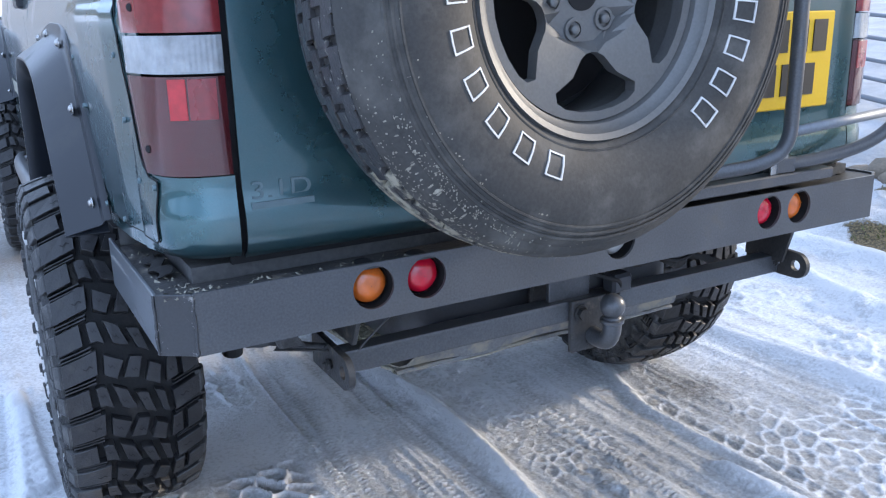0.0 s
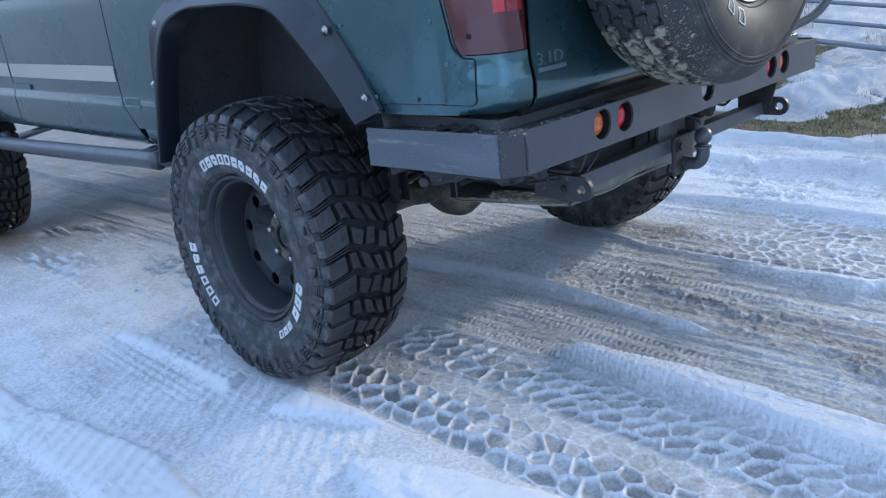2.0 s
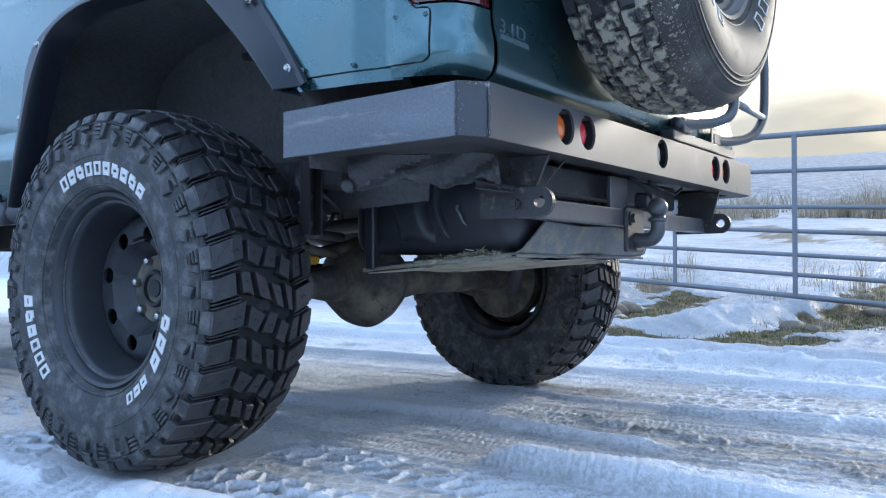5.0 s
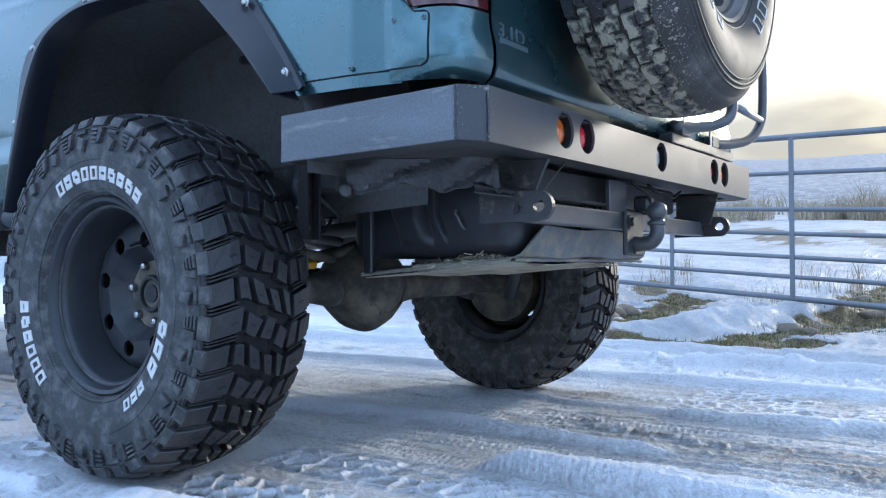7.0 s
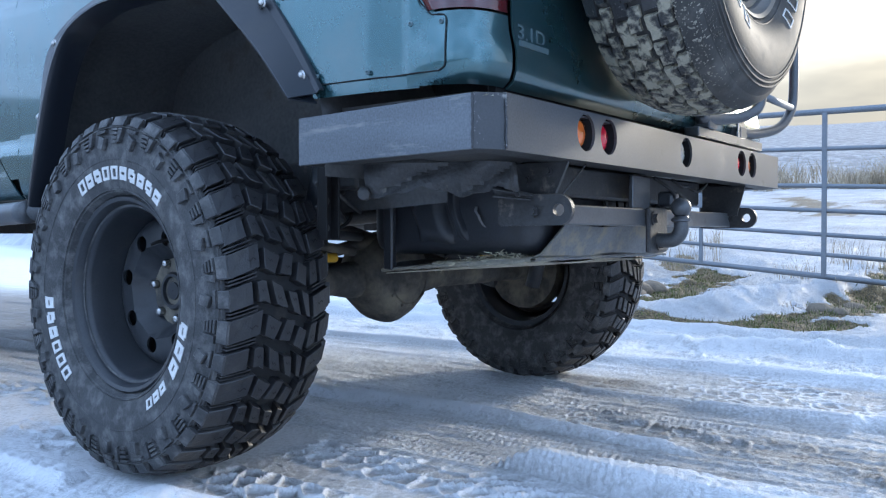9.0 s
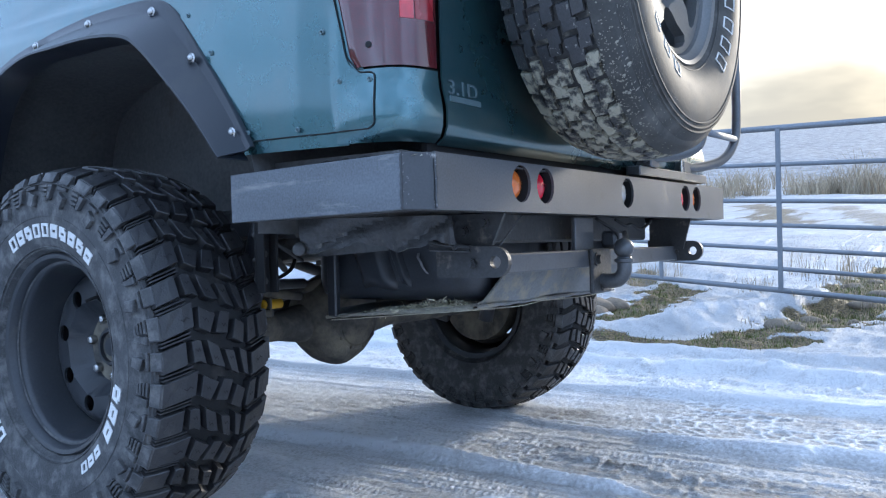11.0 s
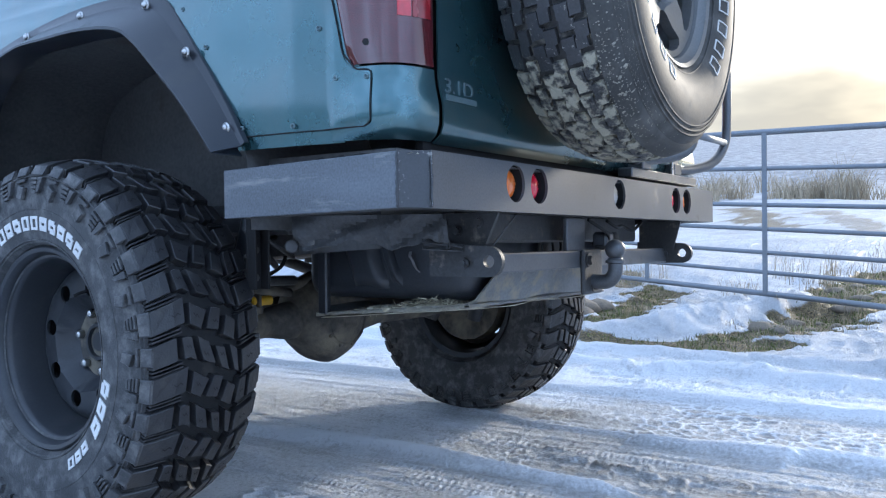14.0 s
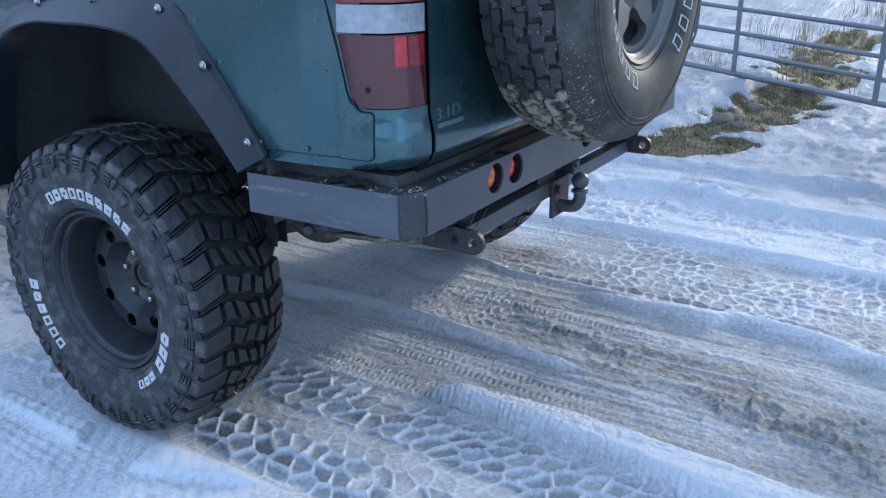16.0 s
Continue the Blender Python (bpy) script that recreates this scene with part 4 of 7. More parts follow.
for sign in (-1, 1):
    # quarter panel with its wheel arch, rear door, front door and wing
    q = part("quarter_panel", thicken(side_sheet(sign, 0.18, 1.60, 0.70, 1.33, cut=lambda y, z: inside_arch(y, z) or (y > 1.585 and z < 0.7) or (z < 0.82 and y < 1.0)), 0.004), PAINT, car, smooth=35)
    part("sill_panel", thicken(side_sheet(sign, 1.47, 1.60, 0.64, 0.70), 0.004), PAINT, car, smooth=35)
    rows = []
    for j in range(33):
        z = 0.702 + 0.628 * j / 32
        y1 = 1.736 + door_lean(z)
        rows.append([Vector((sign * (side_x(1.6) + profile_out(z)), 1.5985 + (y1 - 1.5985) * i / 6, z)) for i in range(7)])
    part("pillar_panel", thicken(grid(rows), 0.004), PAINT, car, smooth=35)
    door = part("rear_door", thicken(side_sheet(sign, 1.742, 2.72, 0.645, 1.33, edge0=door_lean), 0.005), PAINT, car, smooth=35)
    front_door = part("front_door", thicken(side_sheet(sign, 2.727, 3.20, 0.645, 1.33), 0.005), PAINT, car, smooth=35)
    part("front_wing", thicken(side_sheet(sign, 3.206, 4.5, 0.70, 1.15, cut=lambda y, z: inside_arch(y, z, 0.02, BASE)), 0.004), PAINT, car, smooth=35)
    for y0, y1, par in ((1.748, 2.716, door), (2.733, 3.196, front_door)):
        part("beige_stripe", side_sheet(sign, y0, y1, 0.857, 0.912, out=0.0015), STRIPE, par, "faded beige stripe", smooth=35)
    bm = box(bmesh.new(), sign * (side_x(2.5) - 0.003), sign * (side_x(2.5) + 0.0015), 2.53, 2.71, 0.808, 0.828)
    part("badge", bm, BADGE, door, "small silver badge strip")
    bm = bmesh.new()
    box(bm, sign * 0.845, sign * 0.868, 1.84, 2.02, 1.205, 1.285, 0.006)
    h = part("door_handle", bm, PLASTIC, door, "black recessed door handle")
    bm = bmesh.new()
    box(bm, sign * 0.862, sign * 0.876, 1.855, 1.93, 1.225, 1.240, 0.004)
    box(bm, sign * 0.862, sign * 0.876, 1.855, 1.93, 1.255, 1.270, 0.004)
    part("handle_grip", bm, BRIGHT, door)
    # added near-black sheet behind the panels, painting the shade in their gaps
    bm = side_sheet(sign, 1.47, 3.25, 0.66, 1.33, out=-0.022, step=0.08)
    part("inner_shell", bm, GAP, car)

    # riveted repair sheet over the quarter, cut round the tail lamp
    def sheet_cut(y, z):
        return inside_arch(y, z, 0.0)
    if sign < 0:
        rows = []
        for z in sorted([0.838 + 0.0085 * j for j in range(58)] + [0.9345, 0.9375]):
            row = []
            ya = 0.170 + 0.21 * (z - 0.9375) + 0.012 * max(0.0, 1 - (z - 0.9375) / 0.03) ** 2 * -1.6
            if z < 0.936:
                low = max(0.0, 0.012 - (z - 0.838))
                ya = 0.1215 + 0.012 - math.sqrt(max(0.0, 0.012 ** 2 - low ** 2))
            for y in (max(ya, 0.1215 + 0.0085 * i) for i in range(56)):
                if y < 0.2:
                    k = float(np.interp(-y, [-p[1] for p in CORNER], range(len(CORNER))))
                    row.append(corner_point(k, z, 0.003))
                else:
                    row.append(Vector((-(side_x(y) + profile_out(z) + 0.003), y, z)))
            rows.append(row)
        bm = grid(rows, keep=lambda j, i: not sheet_cut((rows[j][i].y + rows[j + 1][i + 1].y) / 2, (rows[j][i].z + rows[j + 1][i + 1].z) / 2))
        bmesh.ops.remove_doubles(bm, verts=bm.verts, dist=0.0004)
        rep = part("repair_sheet", thicken(bm, 0.002), PAINT, car, "riveted green sheet-metal repair panel", smooth=40)
        # black line laid round the sheet, painting the shadow gap at its edge
        edge = [(0.400 - 0.026 * k, 0.8375) for k in range(11)] + [(0.1335, 0.8375), (0.1265, 0.8400), (0.1225, 0.8445), (0.1212, 0.852)] + [(0.1212, 0.862 + 0.014 * k) for k in range(5)] + [(0.1214, 0.931), (0.1250, 0.9365), (0.134, 0.9385), (0.148, 0.9390)]
        edge += [(0.151 + 0.21 * d + 0.019 * min(1.0, d / 0.03), 0.9400 + d) for d in (0.006, 0.016, 0.03, 0.06, 0.12, 0.20, 0.30, 0.36)]
        line = []
        for y, z in edge:
            k = float(np.interp(-y, [-p[1] for p in CORNER], range(len(CORNER))))
            line.append(corner_point(k, z, 0.0025) if y < 0.2 else Vector((-(side_x(y) + profile_out(z) + 0.0025), y, z)))
        part("edge_shade_line", tube(line, 0.0013, 6, soften=2), GAP, rep, "black line for the shadow gap along the sheet's edge")
        for y, z in ((0.281, 0.848), (0.130, 0.853), (0.128, 0.925), (0.19, 0.927), (0.405, 0.853), (0.50, 1.02), (0.565, 1.105), (0.224, 1.02), (0.236, 1.12)):
            x = -(side_x(y) + 0.004)
            part("rivet", lathe([(0.003, 0.0050), (-0.0010, 0.0046), (-0.0016, 0.0036), (-0.0006, 0.0020), (0.003, 0.0016)], 14, "X", None, (x, y, z)), BADGE, rep, "small dull pop rivet", smooth=50)

    # tail corner below and above the lamp
    zs = [0.815, 0.820, 0.826, 0.835, 0.845, 0.856, 0.868, 0.876, 0.884, 0.892, 0.900, 0.908, 0.916, 0.925, 0.935, 0.944]
    bm = grid([[corner_point(i * 0.5, z, 0.0, -sign) for i in range(15)] for z in zs])
    part("corner_panel", thicken(bm, 0.003), PAINT, car, smooth=40)
    bm = grid([[corner_point(i * 0.3, z, 0.0, -sign) for i in range(6)] for z in (0.945, 1.0, 1.1, 1.2, 1.33)])
    part("lamp_surround", thicken(bm, 0.003), PAINT, car, smooth=40)
    # near-black sheet behind the lenses, the recess's shade as colour
    bm = grid([[corner_point(i * 0.5, z, -0.016, -sign) for i in range(15)] for z in (0.935, 1.10, 1.33)])
    part("lamp_recess", bm, GAP, car)
    # tail lamp: red, clear and red lenses wrapped round the corner
    lamp = new("tail_lamp")
    lamp.parent = car
    lamp["label"] = "wrap-round tail lamp, red with a clear band"

    def lens(name, z0, z1, k0, k1, mat, out=0.006, nz=7, parent=lamp, slope=0.0):
        rows = []
        for j in range(nz + 1):
            z = z0 + (z1 - z0) * j / nz
            start = k0 - slope * (z - 0.95)
            round_off = 0.0
            if z < 0.975:
                round_off = 0.30 * (1 - math.sqrt(max(0.0, 1 - ((0.975 - z) / 0.0285) ** 2)))
            rows.append([corner_point(start + round_off + (k1 - start - round_off) * i / 22, z, out - (0.006 if i in (0, 22) else 0.0), -sign) for i in range(23)])
        return part(name, thicken(grid(rows), 0.004), mat, parent, smooth=50)

    lens("lower_lens", 0.947, 1.092, 0.85, 6.95, LENS_RED, slope=5.0)
    lens("clear_lens", 1.096, 1.150, 0.1, 6.95, LENS_CLEAR)
    lens("upper_lens", 1.154, 1.33, 0.0, 6.95, LENS_UPPER)
    # one reflector in two pieces: lit end, then its painted dimmer end
    lens("reflector", 1.030, 1.089, 3.9, 4.9, LENS_BRIGHT, out=0.0075)
    lens("reflector", 1.030, 1.089, 4.92, 6.5, LENS_DIM_END, out=0.0075)
    for k, z in ((1.9, 0.985), (1.55, 1.19)):
        c = corner_point(k, z, 0.005, -sign)
        part("screw", disc(bmesh.new(), c, 0.006, (sign * 0.9, -0.45, 0), 0.003, 12, 0.001), GAP, lamp, "recessed dark screw")

# tailgate: two doors with a black gap round each
zs = [0.815, 0.820, 0.826, 0.835, 0.845, 0.856, 0.868, 0.876, 0.884, 0.892, 0.900, 0.908, 0.916, 0.925, 0.935, 0.95, 1.05, 1.15, 1.25, 1.34]
for x0, x1 in ((-0.700, 0.262), (0.268, 0.700)):
    bm = grid([[Vector((x0 + (x1 - x0) * i / 20, 0.056 - rear_profile(z) - 0.006 * (1 - ((x0 + (x1 - x0) * i / 20) / 0.7) ** 2), z)) for i in range(21)] for z in zs])
    tg = part("tailgate_door", thicken(bm, 0.004), PAINT, car, "dark green rear door", smooth=35)
    if x0 < 0:
        tail_door = tg
# near-black board behind the doors, so their gaps look shaded
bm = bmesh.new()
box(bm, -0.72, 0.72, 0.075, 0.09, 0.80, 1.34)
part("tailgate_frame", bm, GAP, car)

# badge on the tailgate: 3.1D over a plain bar
cu = bpy.data.curves.new("badge_text", "FONT")
cu.body, cu.size, cu.extrude = "3.1D", 0.042, 0.0012
ob_t = new("badge_text", cu)
me_t = bpy.data.meshes.new_from_object(ob_t.evaluated_get(bpy.context.evaluated_depsgraph_get()))
bpy.data.objects.remove(ob_t)
bm = bmesh.new()
bm.from_mesh(me_t)
bpy.data.meshes.remove(me_t)
wide = max(v.co.x for v in bm.verts)
for v in bm.verts:
    v.co = Vector((-0.690 + v.co.x / wide * 0.098, 0.0475 - v.co.z, 0.906 + v.co.y * 0.92))
box(bm, -0.690, -0.590, 0.0405, 0.044, 0.8915, 0.9015)
part("badge", bm, BADGE, tail_door, "faded silver engine badge lettered 3.1D")

# number plate with plain bars, on the right-hand door
bm = bmesh.new()
box(bm, 0.335, 0.612, 0.036, 0.045, 0.956, 1.158, 0.003)
np_ = part("number_plate", bm, PLATE_YELLOW, car, "yellow two-line number plate with dark bars")
for z0, xs in ((1.075, (0.365, 0.425, 0.485, 0.545)), (0.985, (0.395, 0.455, 0.515))):
    for x in xs:
        part("bar", box(bmesh.new(), x, x + 0.042, 0.0335, 0.0365, z0, z0 + 0.066), DARK_INK, np_)

# plain upper body that closes the shell: roof, windows' band
bm = bmesh.new()
sec = [(-0.838, 1.332), (-0.80, 1.45), (-0.735, 1.72), (-0.66, 1.775), (0.66, 1.775), (0.735, 1.72), (0.80, 1.45), (0.838, 1.332)]
grid([[Vector((x * k, y + (0.12 if z > 1.6 and y < 0.5 else 0), z)) for x, z in sec] for y, k in ((0.06, 0.93), (0.2, 0.985), (1.0, 1.0), (3.0, 1.0), (3.35, 0.98))], bm)
part("roof", thicken(bm, 0.01), PAINT, car, "dark green roof and upper sides", smooth=40)
bm = bmesh.new()
box(bm, -0.69, 0.69, 0.10, 0.13, 1.33, 1.70)
part("rear_window", bm, GLASS_DARK, car)
bm = grid([[Vector((x * k, y, z)) for x in (-0.84, -0.5, 0, 0.5, 0.84)] for y, z, k in ((3.35, 1.70, 0.82), (3.85, 1.16, 0.98), (4.4, 1.08, 0.98), (4.56, 0.95, 0.95), (4.58, 0.62, 0.95))])
part("bonnet", thicken(bm, 0.01), PAINT, car, smooth=40)
for sign in (-1, 1):
    for y0, y1, x_low, x_top in ((0.42, 1.62, 0.822, 0.752), (1.76, 2.66, 0.822, 0.752), (2.74, 3.12, 0.815, 0.750)):
        rows = [[Vector((sign * (x_low + (x_top - x_low) * t + 0.006), y0 + (y1 - y0) * i / 4, 1.42 + 0.25 * t)) for i in range(5)] for t in (0, 0.5, 1)]
        part("side_window", thicken(grid(rows), 0.004), GLASS_DARK, car, "dark tinted side window", smooth=40)
rows = [[Vector((x * (0.80 - 0.10 * t), 3.80 - 0.40 * t + 0.012, 1.225 + 0.43 * t)) for x in (-1, -0.5, 0, 0.5, 1)] for t in (0, 0.5, 1)]
part("windscreen", thicken(grid(rows), 0.005), GLASS_DARK, car, "dark windscreen", smooth=40)

# ---------------------------------------------------------------- wheel-arch flares and liners
FLARE_IN = [(1.40, 0.62), (1.365, 0.75), (1.300, 0.93), (1.22, 1.036), (1.09, 1.082), (0.95, 1.087), (0.82, 1.086), (0.70, 1.070), (0.635, 1.034), (0.55, 0.957), (0.482, 0.890), (0.405, 0.800)]
FLARE_OUT = [(1.485, 0.70), (1.475, 0.86), (1.43, 1.03), (1.31, 1.105), (1.16, 1.14), (0.97, 1.163), (0.82, 1.167), (0.69, 1.161), (0.61, 1.127), (0.518, 1.012), (0.450, 0.921), (0.388, 0.826)]


def flare_line(pts, n=6):
    ps = [Vector((0, *p)) for p in pts]
    ext = [ps[0] * 2 - ps[1]] + ps + [ps[-1] * 2 - ps[-2]]
    out = []
    for a, b, c, d in zip(ext, ext[1:], ext[2:], ext[3:]):
        for k in range(n):
            t = k / n
            out.append(0.5 * ((2 * b) + (c - a) * t + (2 * a - 5 * b + 4 * c - d) * t * t + (3 * b - a - 3 * c + d) * t ** 3))
    return out + [ps[-1]]


def flare(sign, shift=0.0):
    outer, inner = flare_line(FLARE_OUT), flare_line(FLARE_IN)
    rows = []
    # cross-section: edge on the body, flat flange, slope outwards, rounded lip, turned-in edge
    sec = ((0.0, -0.004), (0.0, 0.005), (0.03, 0.008), (0.30, 0.012), (0.36, 0.017), (0.80, 0.062), (0.93, 0.074), (1.0, 0.074), (1.035, 0.066), (1.03, 0.04), (1.02, 0.0))
    for k, out in sec:
        row = []
        for o, i in zip(outer, inner):
            p = o.lerp(i, k)
            row.append(Vector((sign * (0.853 + out), p.y + shift, p.z)))
        rows.append(row)
    bm = grid(rows)
    bmesh.ops.recalc_face_normals(bm, faces=bm.faces)
    fl = part("wheel_arch_flare", thicken(bm, 0.003), PLASTIC, car, "black plastic bolt-on wheel-arch flare", smooth=38)
    for y, z in ((0.424, 0.853), (0.538, 1.012), (0.668, 1.128), (0.90, 1.142), (1.12, 1.128), (1.36, 1.045), (1.445, 0.86)):
        bm = bmesh.new()
        c = (sign * (0.853 + (0.020 if z < 1.1 else 0.016)), y + shift, z)
        disc(bm, c, 0.011, (sign, 0, 0), 0.0025, 16)
        disc(bm, c, 0.007, (sign, 0, 0.15), 0.005, 12, 0.004)
        part("bolt", bm, BRIGHT, fl, "domed silver bolt", smooth=40)
    return fl


def liner(sign, shift=0.0):
    """Dark tub of the wheel arch: barrel, inner wall and the closing edge behind the flare."""
    line = flare_line([(1.50, 0.56), (1.48, 0.82), (1.43, 1.02), (1.30, 1.10), (1.15, 1.135), (0.97, 1.155), (0.82, 1.158), (0.69, 1.150), (0.60, 1.11), (0.51, 1.00), (0.44, 0.90), (0.40, 0.80), (0.40, 0.66)], 4)
    rows = [[Vector((sign * x, p.y + shift + 0.01 * math.sin(9 * p.z), p.z)) for p in line] for x in (0.838, 0.80, 0.72, 0.62, 0.52, 0.44)]
    bm = grid(rows)
    n = len(line)
    cap = [bm.verts.new(Vector((sign * 0.442, p.y + shift + 0.01 * math.sin(9 * p.z), p.z))) for p in line] + [bm.verts.new((sign * 0.44, 0.40 + shift, 0.62)), bm.verts.new((sign * 0.44, 1.50 + shift, 0.56))]
    bm.faces.new(cap)
    part("wheel_arch_liner", bm, UNDERSEAL, car, "black underseal-coated wheel arch", smooth=40)


    hose = [(sign * 0.62, 0.84, 0.99), (sign * 0.64, 0.74, 0.965), (sign * 0.66, 0.62, 0.905), (sign * 0.67, 0.52, 0.870), (sign * 0.68, 0.42, 0.865)]
    if not shift:
        part("hose", tube(hose, 0.011, 10), GAP, car, "black hose clipped inside the wheel arch", smooth=60)
    bm = box(bmesh.new(), sign * 0.45, sign * 0.850, 1.505 + shift, 1.53 + shift, 0.60, 1.18)
    part("arch_bulkhead", bm, UNDERSEAL, car)


for sign in (-1, 1):
    for shift in (0.0, BASE):
        flare(sign, shift)
        liner(sign, shift)


# ---------------------------------------------------------------- wheels
def prism(bm, foot, top, closed=False):
    """A block between two loops of points, its foot left open unless closed."""
    a, b = [bm.verts.new(p) for p in foot], [bm.verts.new(p) for p in top]
    n = len(a)
    for i in range(n):
        j = (i + 1) % n
        bm.faces.new((a[i], a[j], b[j], b[i]))
    bm.faces.new(b)
    if closed:
        bm.faces.new(a[::-1])


def crown(v, half, radius, drop):
    return radius - drop * (abs(v) / half) ** 2.4


def on_tread(k, u, v, count, radius, half, drop, h):
    """A point of the tread: k + u pitches round the x axis, v across, h above the groove's floor."""
    a = (k + u) * 2 * math.pi / count
    r = crown(v, half, radius, drop) + h
    return (v, -r * math.sin(a), r * math.cos(a))


def block(bm, loops):
    """A solid between stacked loops of points, open at its foot."""
    rings = [[bm.verts.new(p) for p in loop] for loop in loops]
    n = len(rings[0])
    for k, (a, b) in enumerate(zip(rings, rings[1:])):
        for i in range(n):
            j = (i + 1) % n
            bm.faces.new((a[i], a[j], b[j], b[i])).material_index = 1 if k == len(rings) - 2 else 0
    bm.faces.new(rings[-1])


def lug_ring(bm, polys, count, floor, half, drop, height, inset=0.0022, jitter=0.0, only=None):
    """Tread blocks with chamfered edges: polygons (along in pitches, across in metres) repeated round the x axis."""
    rnd = random.Random(7)
    pitch = 2 * math.pi * floor / count
    for k in range(count):
        for poly, every, phase in polys:
            if k % every != phase or (only and not only(k)):
                continue
            cu, cv = sum(p[0] for p in poly) / len(poly), sum(p[1] for p in poly) / len(poly)
            dh = rnd.uniform(-jitter, jitter) - (0.003 if jitter == 0 and height > 0.015 and abs(cv) > 0.125 else 0.0)
            loops = []
            for h, d in ((-0.002, -0.0008), (height + dh - 0.0022, 0.0), (height + dh, inset)):
                loop = []
                for u, v in poly:
                    du, dv = (u - cu) * pitch, v - cv
                    far = max(math.hypot(du, dv), 1e-6)
                    loop.append(on_tread(k, u - du / far * d * 1.3 / pitch, v - dv / far * d * 1.3, count, floor, half, drop, h))
                loops.append(loop)
            block(bm, loops)


# tread of the road wheels: rows of blocks across the tyre between zigzag grooves, a long and a short shoulder lug in turn;
# the slits between the blocks lean one way in one row and the other way in the next
PITCHES = 38


def zig(v):
    """How far a groove strays along the tread (in pitches) at the place v across it."""
    return float(np.interp(v, (-0.141, -0.105, -0.066, -0.020, 0.020, 0.066, 0.105, 0.141), (0.02, -0.12, -0.28, 0.02, 0.10, 0.38, 0.22, 0.08)))


LONG_ROW = ((-0.141, -0.066, 0.0, -0.003), (-0.057, -0.014, -0.004, -0.019), (-0.004, 0.024, -0.019, -0.012), (0.034, 0.062, -0.013, -0.008), (0.071, 0.096, -0.006, 0.0), (0.104, 0.141, 0.0, 0.0))
SHORT_ROW = ((-0.141, -0.091, 0.0, 0.002), (-0.082, -0.057, 0.004, 0.010), (-0.047, -0.015, 0.013, 0.016), (-0.003, 0.026, 0.018, 0.014), (0.037, 0.062, 0.015, 0.007), (0.075, 0.141, 0.004, 0.0))
ROAD_BLOCKS = []
for cuts, u0, u1 in ((LONG_ROW, 0.05, 0.77), (SHORT_ROW, 1.08, 1.76)):
    for n, (v0, v1, s0, s1) in enumerate(cuts):
        v0, v1 = v0 + (0.0020 if n else 0.0), v1 - (0.0020 if n < 5 else 0.0)
        # the blocks between the shoulder lugs stand forward and back in turn, some of them shorter
        shift = 0.0 if n in (0, 5) else (0.09 if n % 2 else -0.08)
        ua, ub = u0 + shift + (0.06 if n == 2 else 0.0), u1 + shift - (0.06 if n in (1, 3) else 0.0)
        steps = (0.0, 0.33, 0.67, 1.0) if v1 - v0 > 0.04 else (0.0, 0.5, 1.0)
        low = [v0 + (v1 - v0) * t for t in steps]
        high = [v0 + (v1 - v0) * t + s0 + (s1 - s0) * t for t in steps]
        ROAD_BLOCKS.append([(ua + 1.15 * zig(v), v) for v in low] + [(ub + 1.15 * zig(v), v) for v in high[::-1]])
# thin ribs in the grooves between the shoulder lugs
ROAD_RIBS = []
for va, vb in ((-0.139, -0.076), (0.080, 0.139)):
    vm = (va + vb) / 2
    for ua, ub in ((0.835, 0.885), (0.945, 0.995), (1.835, 1.885), (1.955, 2.005)):
        ROAD_RIBS.append(([(ua + zig(va), va), (ua + zig(vm), vm), (ua + zig(vb), vb), (ub + zig(vb), vb), (ub + zig(vm), vm), (ub + zig(va), va)], 2, 0))
# fine zigzag sipes, their shade drawn as black strips: middle (along, across) and reach across
CUTS = ((0.42, -0.088, 0.022), (0.42, -0.042, 0.014), (0.44, 0.004, 0.014), (1.44, -0.024, 0.014), (1.40, 0.018, 0.014), (1.44, 0.104, 0.022), (0.42, 0.082, 0.012), (1.42, -0.066, 0.012))


def sipes(bm, count, floor, half, drop, height):
    """Black zigzag strips on the lugs' tops, painting the shade of fine cuts."""
    for k in range(0, count, 2):
        for u, v, reach in CUTS:
            pts = [(u + zig(v + reach * t) + (0.05 if n % 2 else -0.03), v + reach * t) for n, t in enumerate((-0.5, -0.2, 0.1, 0.4))]
            a, b = ([bm.verts.new(on_tread(k, p + d, q, count, floor, half, drop, height + 0.0004)) for p, q in pts] for d in (-0.020, 0.020))
            for i in range(len(pts) - 1):
                bm.faces.new((a[i], b[i], b[i + 1], a[i + 1]))


